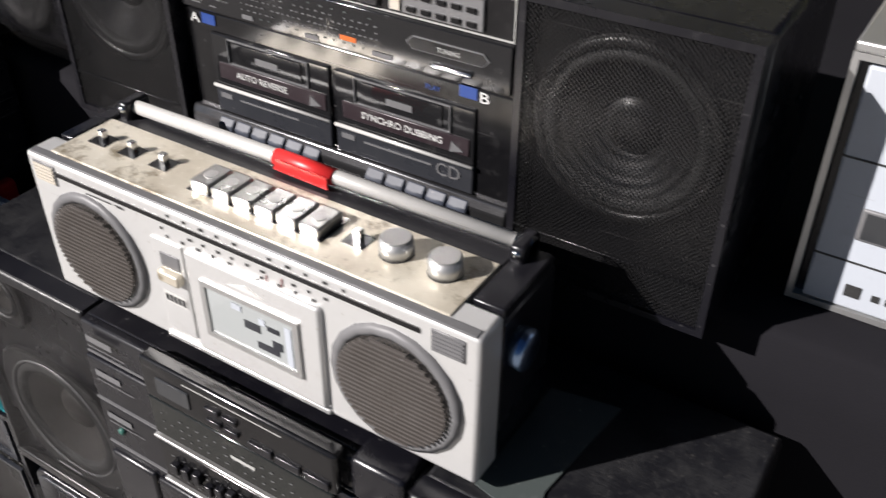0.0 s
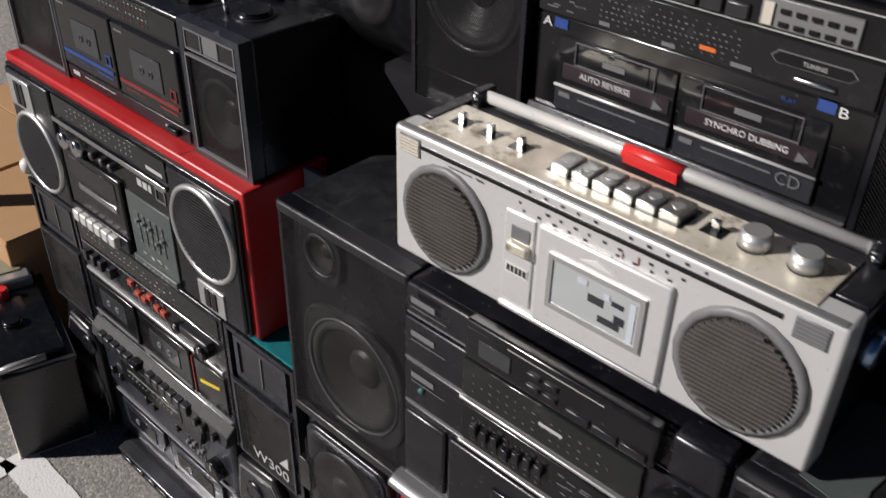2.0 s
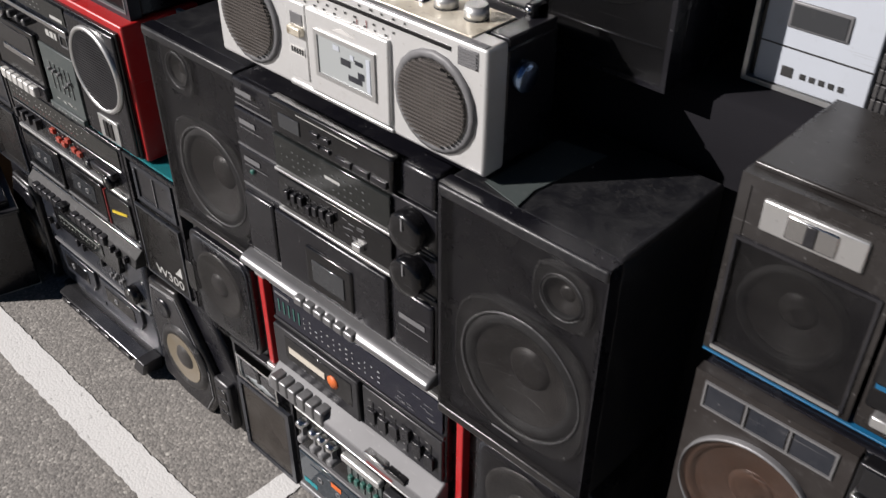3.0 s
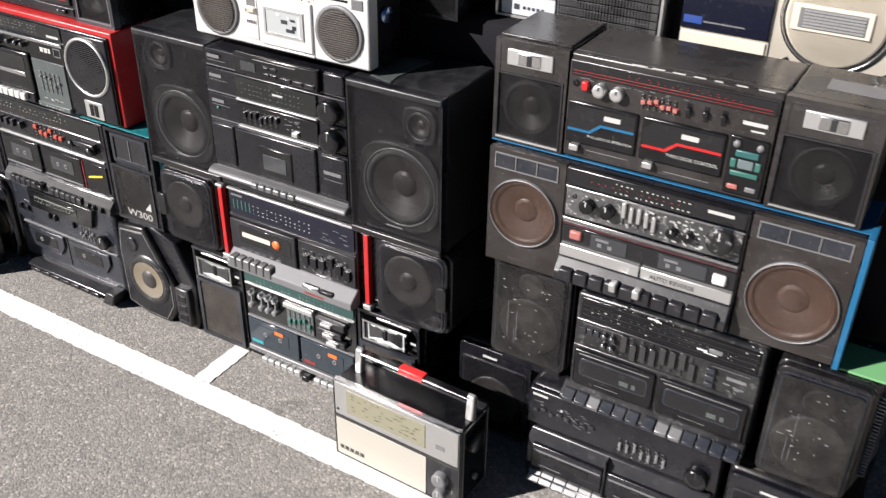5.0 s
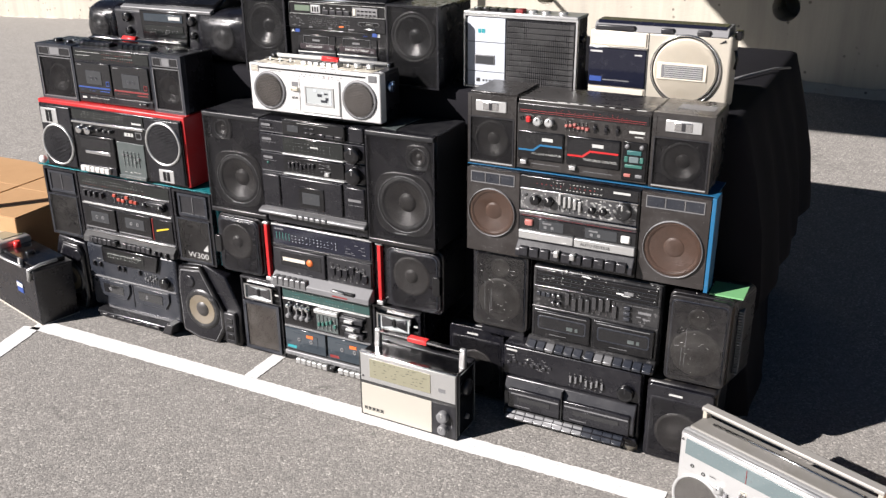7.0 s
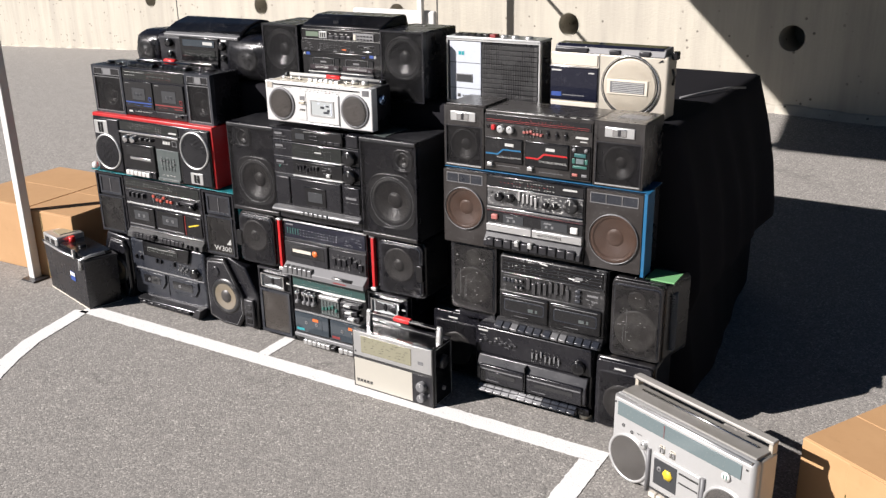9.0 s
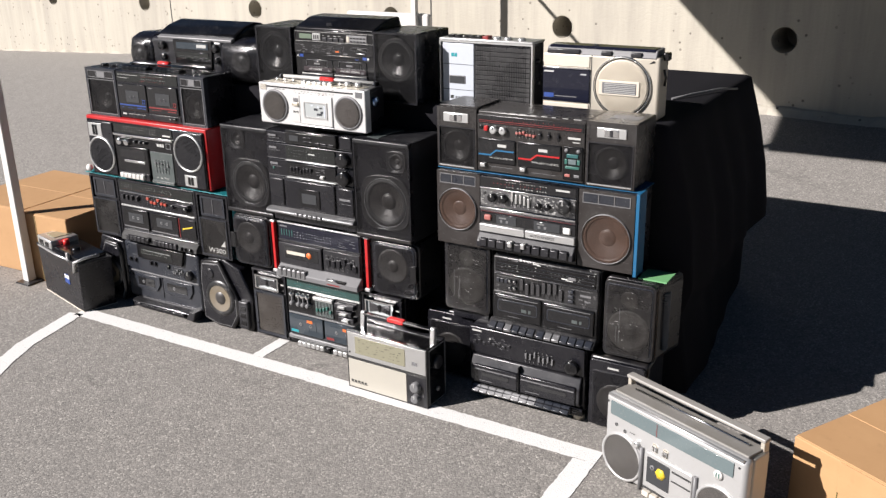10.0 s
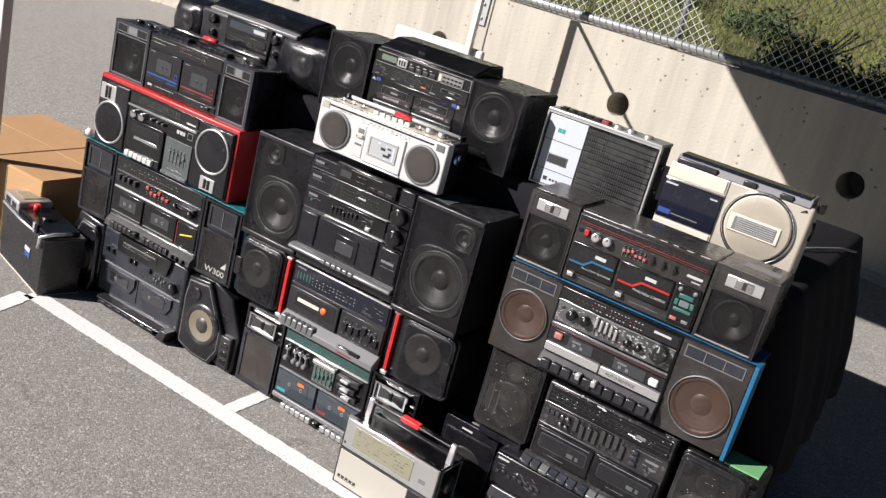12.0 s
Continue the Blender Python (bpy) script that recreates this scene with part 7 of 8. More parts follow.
def brown_cone_player():
    r = stereo("portable_stereo", "black portable stereo with large brown round speakers and chrome panel", "stereo", 0.388, 0.398, 0.528, STACK)
    rnd = random.Random(43)
    part("body", crate(0.056, 0.722, 0.012, 0.15, 0.532, 0.774, 0.05, 0.005), "black", r)
    for a, b, cx, cz, cr in ((0.056, 0.212, 0.132, 0.652, 0.068), (0.548, 0.722, 0.637, 0.630, 0.075)):
        part("speaker_panel", holed(a, b, 0.532, 0.774, 0.0, 0.014, [(cx, cz, cr)]), "brownp", r, "dark brown-black perforated panel")
        deep_cone(r, cx, cz, cr * 0.99, 0.002, 0.011, "conebrown", "conebrown", "conebrown")
        round_grille(r, cx, cz, cr * 1.0, 0.006, "meshb", 0.0, 0.004)
        ring(r, cx, cz, cr * 0.995, cr * 1.03, 0.008, "gun", 0.0)
        w = 0.028
        lamp_bezel(r, a + 0.012, b - 0.014, 0.734, 0.766, "gun", 3, fill="slate")
    part("front", box(0.214, 0.546, -0.004, 0.014, 0.532, 0.774, 0.003), "gloss", r)
    plate(r, "tuning_scale", 0.220, 0.540, 0.742, 0.772, 0.002, "smoke", -0.004, bev=0.0006)
    for z, m in ((0.748, "ink"), (0.756, "redd"), (0.764, "ink")):
        bars(scale_marks(0.31 if m == "ink" else 0.25, 0.45, z, 15, 0.0028, 0.0065), r, m, -0.0064)
    bars([(0.475, 0.758, 0.045, 0.006)], r, "ink", -0.0064)
    c = part("control_panel", box(0.220, 0.540, -0.008, 0.0, 0.680, 0.740, 0.001), "speck", r, "paint-flecked metal control panel")
    bars(speckle(0.222, 0.538, 0.683, 0.734, 60, rnd, (0.0015, 0.006), 0.0016), r, "white", -0.0083, "paint_flecks")
    part("upper_line", box(0.218, 0.542, -0.0105, 0.0, 0.736, 0.741, 0.001), "chrome", r)
    for x in (0.264, 0.302):
        knob(r, x, 0.712, 0.014, 0.016, "gloss", -0.008)
    part("jack", lathe(0.235, 0.722, [(0.005, -0.008), (0.005, -0.010), (0.002, -0.010)], 12), "dark_ink", r)
    slider_bank(r, 0.325, 0.395, 0.692, 0.730, 5, rnd, "alu", "gloss", face=-0.008, capw=0.5, caph=0.75)
    for x in (0.422, 0.452):
        knob(r, x, 0.706, 0.010, 0.014, "gloss", -0.008)
    bars(speckle(0.405, 0.54, 0.684, 0.73, 40, rnd, (0.003, 0.009), 0.003), r, "ink", -0.0084)
    k = knob(r, 0.505, 0.716, 0.024, 0.018, "speckd", -0.008)
    plate(r, "chrome_line", 0.218, 0.542, 0.670, 0.677, 0.010, "chrome", -0.002)
    plate(r, "purple_strip", 0.218, 0.542, 0.660, 0.667, 0.004, "plum", -0.004)
    bars([(0.22, 0.6625, 0.31, 0.0006)], r, "redd", -0.0084)
    plate(r, "deck_strip", 0.218, 0.542, 0.624, 0.658, 0.003, "smoke", -0.004)
    part("red_button", box(0.234, 0.258, -0.014, 0, 0.634, 0.652, 0.004, 2), "pink", r, "faded red square button")
    part("white_button", box(0.503, 0.528, -0.014, 0, 0.628, 0.648, 0.004, 2), "white", r)
    for a, b in ((0.275, 0.345), (0.405, 0.492)):
        w = part("cassette_window", box(a, b, -0.0085, -0.005, 0.626, 0.654, 0.001), "deckwin", r)
        bars([(a + 0.01, 0.644, 0.025, 0.005), (a + 0.014, 0.632, 0.008, 0.008), (a + 0.034, 0.632, 0.008, 0.008)], w, "grey", -0.0089, "reel_part")
    part("silver_band", box(0.218, 0.374, -0.014, 0.0, 0.596, 0.620, 0.002), "alu", r, "brushed aluminium band")
    part("silver_band", box(0.377, 0.542, -0.014, 0.0, 0.596, 0.620, 0.002), "alu", r, "brushed aluminium band")
    word("AUTO REVERSE", 0.395, 0.603, 0.012, r, "dark_ink", -0.0145)
    part("key_shelf", profile_x([(-0.028, 0.548), (-0.028, 0.566), (-0.008, 0.592), (0.004, 0.592), (0.004, 0.540)], 0.214, 0.544, 0.003), "char", r)
    buttons(r, 0.225, 0.53, 0.552, 0.578, 10, 0.034, "char", 0.0, 0.12, "key", 0.003)
    for x in (0.33, 0.375):
        part("lever", box(x, x + 0.014, -0.042, -0.02, 0.566, 0.584, 0.003), "alu", r)
    for z, nm in ((0.7765, 0),):
        sh = stereo("foam_sheet", "thin blue foam sheet laid between two stereos", "foam sheet", 0.388, 0.419, z - 0.001)
        part("sheet", box(0.046, 0.726, 0.004, 0.13, z - 0.001, z + 0.0012, 0.0004), "blue", sh)
    sd = stereo("foam_sheet", "blue foam sheet standing against the stereo's end", "foam sheet", 0.733, 0.40, 0.523)
    part("sheet", box(0.7235, 0.734, 0.0, 0.062, 0.524, 0.779, 0.001), "blue", sd)
    g = stereo("foam_sheet", "small bright green foam sheet on a loudspeaker", "foam sheet", 0.78, 0.40, 0.513)
    part("sheet", prism([(0.735, 0.5135), (0.822, 0.5135), (0.822, 0.518), (0.735, 0.518)], 0.02, 0.105, 0), "green", g)


def twin_window_player():
    r = stereo("portable_stereo", "dark brown-grey twin-cassette stereo with blue and red printed lines", "stereo", 0.375, 0.425, 0.780, STACK)
    rnd = random.Random(44)
    part("body", box(0.190, 0.552, 0.004, 0.17, 0.783, 0.972, 0.004, 2), "brown", r)
    part("top_groove", box(0.192, 0.550, 0.02, 0.022, 0.9715, 0.9728, 0), "dark_ink", r)
    for a, b, cx in ((0.046, 0.188, 0.115), (0.554, 0.706, 0.632)):
        s = part("speaker_box", crate(a, b, 0.014, 0.17, 0.780, 0.974, 0.05), "brown", r)
        part("speaker_front", frame_bm(a, b, 0.780, 0.974, 0.010, -0.002, 0.016), "brown", r)
        part("upper_panel", box(a + 0.004, b - 0.004, -0.001, 0.012, 0.912, 0.970, 0.002), "brown", r)
        part("baffle", holed(a + 0.006, b - 0.006, 0.786, 0.916, 0.006, 0.010, [(cx, 0.850, 0.051)]), "black", r)
        deep_cone(r, cx, 0.850, 0.051, 0.006, 0.014)
        part("grille", box(a + 0.009, b - 0.009, -0.0002, 0.0006, 0.789, 0.910, 0), "meshc", r)
        part("grille_frame", frame_bm(a + 0.006, b - 0.006, 0.786, 0.913, 0.003, -0.004, 0.0), "char", r)
        part("grille_sill", box(a + 0.008, b - 0.008, -0.0055, 0.0, 0.785, 0.7885, 0), "alu", r)
        t = part("tweeter_plate", box(cx - 0.045, cx + 0.045, -0.0045, 0.002, 0.928, 0.958, 0.002), "alu", r, "silver tweeter plate")
        part("horn", box(cx - 0.022, cx + 0.022, -0.0065, -0.003, 0.932, 0.954, 0.003), "chrome", t)
        part("horn_slot", box(cx - 0.005, cx + 0.005, -0.0078, -0.005, 0.933, 0.953, 0.002), "char", t)
    part("front", box(0.192, 0.550, -0.003, 0.008, 0.783, 0.962, 0.002), "brown", r)
    plate(r, "tuning_scale", 0.196, 0.546, 0.936, 0.960, 0.002, "smoke", -0.003, bev=0.0005)
    bars([(0.20, 0.9445, 0.34, 0.0015), (0.20, 0.9395, 0.34, 0.001)], r, "redd", -0.0054)
    bars(scale_marks(0.30, 0.50, 0.949, 16, 0.0018, 0.006) + scale_marks(0.30, 0.50, 0.953, 12, 0.0018, 0.004), r, "redd", -0.0054)
    part("jack", lathe(0.206, 0.922, [(0.006, -0.003), (0.006, -0.005), (0.003, -0.005)], 12), "gloss", r)
    part("record_button", box(0.219, 0.231, -0.012, 0, 0.913, 0.929, 0.002), "red", r)
    for x in (0.252, 0.284):
        knob(r, x, 0.918, 0.012, 0.014, "alu", -0.003, cap="dark_ink")
    slider_bank(r, 0.325, 0.392, 0.902, 0.926, 6, rnd, "pink", "gloss", face=-0.003, capw=0.7, caph=0.28)
    part("slider_bar", box(0.325, 0.392, -0.0045, 0.0, 0.911, 0.915, 0), "redd", r)
    for x in (0.408, 0.437, 0.467):
        sw = part("switch_slot", box(x - 0.004, x + 0.004, -0.004, 0.0, 0.902, 0.928, 0), "gloss", r)
        part("switch", box(x - 0.004, x + 0.004, -0.011, -0.003, 0.912, 0.921, 0.001), "black", sw)
    bars(speckle(0.20, 0.48, 0.930, 0.934, 12, rnd, (0.006, 0.012)), r, "grey", -0.0035)
    bars([(0.497, 0.913, 0.040, 0.0065), (0.512, 0.903, 0.022, 0.003)], r, "ink", -0.0035)
    for a, b, m, text in ((0.196, 0.326, "blue", "FULL LOGIC IC OPERATION"), (0.334, 0.478, "red", "TWIN DECK CONTROL")):
        z0, z1 = 0.812, 0.890
        d = part("cassette_door", box(a, b, -0.008, 0.0, z0, z1, 0.003, 2), "gloss", r)
        win = [(a + 0.004, z1 - 0.02), (a + 0.02, z1 - 0.006), (b - 0.004, z1 - 0.006), (b - 0.004, z1 - 0.034), (a + 0.065, z1 - 0.034), (a + 0.045, z1 - 0.050), (a + 0.004, z1 - 0.050)]
        part("window", prism(win, -0.0092, -0.006, 0, 1), "smoke", d)
        line = [(a + 0.004, z1 - 0.054), (a + 0.046, z1 - 0.054), (a + 0.066, z1 - 0.038), (b - 0.004, z1 - 0.038), (b - 0.004, z1 - 0.033), (a + 0.064, z1 - 0.033), (a + 0.044, z1 - 0.049), (a + 0.004, z1 - 0.049)]
        bm = bmesh.new()
        for i in range(3):
            q = [line[i], line[i + 1], line[6 - i], line[7 - i]]
            bm.faces.new([bm.verts.new((x, -0.0098, z)) for x, z in q])
        part("printed_line", bm, m, d)
        bars([(a + 0.07, z1 - 0.024, 0.030, 0.009)], d, "ink", -0.0096, "cassette_label")
        word(text, b - 0.006, z0 + 0.016, 0.0066 if len(text) > 18 else 0.0085, d, "ink", -0.0085, align="RIGHT")
        part("release", box(a + 0.01, a + 0.028, -0.014, 0.0, z0 - 0.014, z0 - 0.002, 0.002), "alu", r)
    bars([(0.235, 0.800, 0.08, 0.0014), (0.38, 0.796, 0.08, 0.0014)], r, "grey", -0.0035)
    c = part("key_panel", box(0.484, 0.546, -0.007, 0.0, 0.790, 0.892, 0.002), "gloss", r)
    for x in (0.496, 0.534):
        part("round_button", lathe(x, 0.880, [(0.006, -0.007), (0.006, -0.012), (0, -0.0125)], 16), "grey", c)
    for a, b, z0, z1, m in ((0.496, 0.534, 0.858, 0.870, "tealkey"), (0.502, 0.528, 0.838, 0.854, "scalew"), (0.490, 0.500, 0.838, 0.854, "dgreen"), (0.530, 0.540, 0.838, 0.854, "dgreen"), (0.492, 0.538, 0.824, 0.833, "dgreen"), (0.491, 0.509, 0.799, 0.808, "pink"), (0.521, 0.539, 0.799, 0.808, "grey")):
        part("button", box(a, b, -0.0105, -0.006, z0, z1, 0.002), m, c)
    # lid hinges and worn top
    part("lid_left", box(0.048, 0.186, 0.012, 0.165, 0.9735, 0.979, 0.002), "brown", r)
    part("grey_mark", prism([(0.60, 0.9742), (0.69, 0.9742), (0.69, 0.9748), (0.60, 0.9748)], 0.06, 0.11, 0), "grey", r)
    for k in range(7):
        x = 0.30 + 0.035 * k
        part("worn_edge", box(x, x + rnd.uniform(0.008, 0.03), 0.0035, 0.006, 0.9705, 0.9722, 0), "ink", r)


def white_radio():
    r = stereo("radio_cassette", "upright white radio cassette player with wide black slatted grille", "radio", 0.095, 0.650, 0.935, shift=(0.002, 0.0))
    rnd = random.Random(45)
    x0, x1, z0, z1 = -0.076, 0.270, 0.937, 1.152
    part("body", box(x0, x1, 0.004, 0.085, z0, z1, 0.006, 2), "black", r)
    part("front_frame", frame_bm(x0, x1, z0, z1 - 0.004, 0.005, -0.004, 0.012), "alu", r, "bright metal frame")
    part("white_panel", box(x0 + 0.012, 0.055, -0.003, 0.008, z0 + 0.006, z1 - 0.012, 0.002), "whiteg", r, "white plastic front panel")
    for z in (1.070, 0.985):
        part("groove", box(x0 + 0.012, 0.055, -0.0036, 0.0, z, z + 0.0016, 0), "dark_ink", r)
    w = part("window_frame", box(-0.040, 0.024, -0.0048, 0.0, 1.006, 1.034, 0.002), "grey", r)
    part("window", box(-0.036, 0.020, -0.0056, -0.003, 1.009, 1.031, 0), "deckwin", w)
    bars([(-0.030, 1.096, 0.010, 0.012), (-0.018, 1.096, 0.010, 0.012)], r, "teal", -0.0035)
    bars([(-0.035, 0.955, 0.012, 0.011)], r, "dark_ink", -0.0035)
    bars([(-0.015 + 0.010 * i, 0.957, 0.006, 0.006) for i in range(5)], r, "dark_ink", -0.0035)
    part("grille_back", box(0.057, x1 - 0.008, 0.002, 0.008, z0 + 0.008, z1 - 0.014, 0), "black", r)
    for k in range(12):
        z = z0 + 0.010 + k * 0.0157
        part("slat", box(0.058, x1 - 0.009, -0.003, 0.003, z, z + 0.0140, 0.001), "conedark", r)
    bm = bmesh.new()
    for k in range(30):
        x = 0.062 + k * 0.0063
        box(x, x + 0.0012, -0.0038, 0.0, z0 + 0.010, z1 - 0.016, 0, 1, bm)
    part("grille_ribs", bm, "black", r)
    t = part("top_plate", box(x0, x1, -0.004, 0.088, z1 - 0.004, z1 + 0.004, 0.002), "alu", r)
    for k in range(6):
        x = -0.05 + 0.026 * k
        part("key", box(x, x + 0.022, 0.01, 0.04, z1 + 0.002, z1 + 0.014, 0.002), "redd" if k == 5 else "gloss", r)
    for x in (0.125, 0.165, 0.215):
        part("knob", lathe_z(x, 0.03, 0.013, z1 + 0.003, z1 + 0.012, 20), "alu", r)
    for z in (1.09, 1.02):
        bm = lathe(0.04, z, [(0.009, 0.0), (0.009, -0.010), (0, -0.010)], 16)
        bmesh.ops.rotate(bm, verts=bm.verts, matrix=Matrix.Rotation(radians(90), 3, "Z"))
        bmesh.ops.translate(bm, verts=bm.verts, vec=(x1 - 0.001, 0, 0))
        part("side_knob", bm, "black", r)


def round_speaker_radio():
    r = stereo("radio_cassette", "champagne radio cassette player with one big round cream speaker", "radio", 0.485, 0.662, 0.935, shift=(0.008, 0.0))
    rnd = random.Random(46)
    x0, x1, z0, z1 = 0.294, 0.678, 0.937, 1.128
    part("body", box(x0, x1, 0.0, 0.085, z0, z1, 0.008, 3), "beige", r)
    part("top_band", profile_x([(-0.002, z1 - 0.004), (0.012, z1 + 0.020), (0.08, z1 + 0.022), (0.085, z1 - 0.004)], x0 + 0.012, x1 - 0.012, 0.003), "grey", r)
    part("dial", profile_x([(0.006, z1 + 0.016), (0.012, z1 + 0.0235), (0.06, z1 + 0.0245), (0.06, z1 + 0.016)], x0 + 0.02, x1 - 0.02, 0.001), "bluewin", r)
    for a in (0.31, 0.49, 0.585):
        part("key", box(a, a + (0.11 if a < 0.4 else 0.035), -0.004, 0.01, z1 - 0.002, z1 + 0.012, 0.003), "char", r)
    d = part("cassette_panel", box(x0 + 0.002, 0.456, -0.004, 0.004, 0.975, 1.078, 0.002), "bluewin", r, "blue-black cassette panel")
    bars([(0.300, 1.066, 0.034, 0.005), (0.425, 1.062, 0.020, 0.004)], d, "ink", -0.0044)
    bars([(0.301, 0.986, 0.034, 0.014)], d, "navy", -0.0046, "label")
    bars([(0.338, 0.990, 0.075, 0.003)], d, "grey", -0.0044)
    part("chrome_edge", box(x0 + 0.002, 0.456, -0.007, 0.0, 1.079, 1.0835, 0.001), "chrome", r)
    part("upper_lip", box(x0 + 0.004, 0.454, -0.003, 0.002, 1.086, 1.122, 0.002), "ivory", r)
    part("lower_lip", box(x0 + 0.004, 0.454, -0.003, 0.002, 0.945, 0.970, 0.002), "ivory", r)
    part("split", box(0.458, 0.4605, -0.001, 0.004, z0 + 0.004, z1 - 0.004, 0), "dark_ink", r)
    cx, cz = 0.562, 1.034
    ring(r, cx, cz, 0.089, 0.094, 0.008, "chrome")
    part("groove", lathe(cx, cz, [(0.089, -0.001), (0.0885, -0.0016), (0.085, -0.0016), (0.0845, -0.001)], 48), "dark_ink", r)
    part("speaker_plate", lathe(cx, cz, [(0.084, 0.0), (0.084, -0.006), (0.080, -0.009), (0.0, -0.010)], 48), "ivory", r)
    round_grille(r, cx, cz, 0.081, 0.010, "meshw", 0.0, 0.002)
    b = part("badge_frame", box(cx - 0.072, cx + 0.060, -0.0145, -0.008, cz - 0.026, cz + 0.020, 0.002), "ivory", r)
    part("louvre_back", box(cx - 0.060, cx + 0.050, -0.0152, -0.012, cz - 0.020, cz + 0.014, 0), "grey", b)
    for k in range(6):
        z = cz - 0.018 + k * 0.0054
        part("louvre", box(cx - 0.052, cx + 0.048, -0.0168, -0.014, z, z + 0.0026, 0), "alu", b)
    for sx, sz in ((0.48, 0.945), (0.645, 0.945), (0.645, 1.110)):
        part("corner_mark", prism([(sx, sz), (sx + 0.018, sz + 0.004), (sx + 0.014, sz + 0.010)], -0.0022, 0.001, 0), "char", r)
    part("strap_lug", box(x1 - 0.002, x1 + 0.016, 0.03, 0.06, z1 - 0.012, z1 + 0.012, 0.003), "gloss", r)
    part("strap", tube([(x1 + 0.004, 0.03, 1.09), (x1 + 0.009, 0.035, 1.065), (x1 + 0.004, 0.04, 1.04)], 0.004, 8), "gloss", r)


low_player()
dusty_player()
brown_cone_player()
twin_window_player()
white_radio()
round_speaker_radio()

# ---- loose things round the stacks ----
def dial_radio():
    r = stereo("transistor_radio", "white transistor radio with taped chrome handle on the painted line", "radio", -0.055, 0.228, 0.0, rz=-1.5)
    x0, x1, z1 = -0.218, 0.108, 0.212
    part("body", box(x0 + 0.002, x1 - 0.002, 0.006, 0.115, 0.003, z1, 0.004, 2), "gloss", r)
    part("front_frame", frame_bm(x0, x1, 0.002, z1 + 0.004, 0.003, -0.003, 0.01), "dark_ink", r)
    part("upper_panel", box(x0 + 0.004, x1 - 0.004, -0.003, 0.008, 0.122, z1, 0.001), "alu", r, "bright aluminium upper panel")
    part("dial", box(-0.182, 0.024, -0.0045, 0.0, 0.137, 0.200, 0.001), "khaki", r, "olive printed tuning dial")
    rnd = random.Random(51)
    for z in (0.148, 0.158, 0.168, 0.178, 0.188):
        bars(speckle(-0.17, 0.015, z + 0.001, z + 0.006, 9, rnd, (0.004, 0.010)), r, "dark_ink", -0.0048)
    bars([(0.050, 0.150, 0.022, 0.012)], r, "grey", -0.0035)
    part("screw", lathe(-0.207, 0.137, [(0.004, -0.003), (0.003, -0.005), (0, -0.005)], 10), "dark_ink", r)
    part("dark_line", box(x0 + 0.003, x1 - 0.003, -0.0035, 0.006, 0.113, 0.121, 0), "dark_ink", r)
    part("lower_panel", box(x0 + 0.004, 0.026, -0.003, 0.008, 0.006, 0.112, 0.001), "cream", r, "cream lower panel")
    part("control_panel", box(0.027, x1 - 0.004, -0.002, 0.008, 0.006, 0.112, 0.001), "char", r)
    for z, rr in ((0.074, 0.018), (0.032, 0.015)):
        knob(r, 0.066, z, rr, 0.018, "grey", -0.002, cap="ink")
    bars([(0.055, 0.054, 0.010, 0.004), (0.09, 0.04, 0.003, 0.02)], r, "grey", -0.0025)
    bars([(-0.205 + 0.014 * i, 0.026, 0.010, 0.008) for i in range(5)], r, "dark_ink", -0.0035)
    bars([(-0.205, 0.023, 0.068, 0.0018)], r, "dark_ink", -0.0035)
    part("top_trim", box(x0, x1, -0.004, 0.012, z1, z1 + 0.006, 0.002), "chrome", r)
    part("top_trim", box(x0, x1, 0.09, 0.117, z1, z1 + 0.004, 0.002), "char", r)
    for x in (x0 + 0.030, x1 - 0.012):
        part("handle_arm", profile_x([(0.048, z1 - 0.012), (0.066, z1 - 0.012), (0.070, z1 + 0.050), (0.064, z1 + 0.060), (0.054, z1 + 0.056)], x - 0.009, x + 0.009, 0.003), "alu", r, "polished handle arm")
    part("handle_bar", box(x0 + 0.034, x1 - 0.016, 0.052, 0.070, z1 + 0.046, z1 + 0.054, 0.003, 2), "gloss", r)
    part("handle_trim", box(x0 + 0.034, x1 - 0.016, 0.0505, 0.054, z1 + 0.0505, z1 + 0.0545, 0.0005), "chrome", r)
    part("tape", box(-0.082, -0.018, 0.0495, 0.0725, z1 + 0.0425, z1 + 0.0575, 0.003, 2), "tape", r, "red tape wrapped round the handle")
    bm = lathe(0.060, 0.150, [(0.0, -0.014), (0.018, -0.014), (0.024, -0.011), (0.024, 0.0), (0, 0.0)], 24)
    bmesh.ops.rotate(bm, verts=bm.verts, matrix=Matrix.Rotation(radians(90), 3, "Z"))
    bmesh.ops.translate(bm, verts=bm.verts, vec=(x1 - 0.003, 0, 0))
    part("side_wheel", bm, "char", r)
    part("side_frame", frame_side(x1 - 0.001, 0.012, 0.112, 0.006, z1 - 0.004), "grey", r)
    bm = lathe(0.062, 0.05, [(0.0, -0.008), (0.008, -0.008), (0.008, 0.0), (0, 0.0)], 16)
    bmesh.ops.rotate(bm, verts=bm.verts, matrix=Matrix.Rotation(radians(90), 3, "Z"))
    bmesh.ops.translate(bm, verts=bm.verts, vec=(x1 - 0.003, 0, 0))
    part("side_jack", bm, "grey", r)


def frame_side(x, y0, y1, z0, z1, w=0.003):
    bm = frame_bm(y0, y1, z0, z1, w, -0.002, 0.0)
    for v in bm.verts:
        v.co = Vector((x - v.co.y, v.co.x, v.co.z))
    bmesh.ops.recalc_face_normals(bm, faces=bm.faces)
    return bm


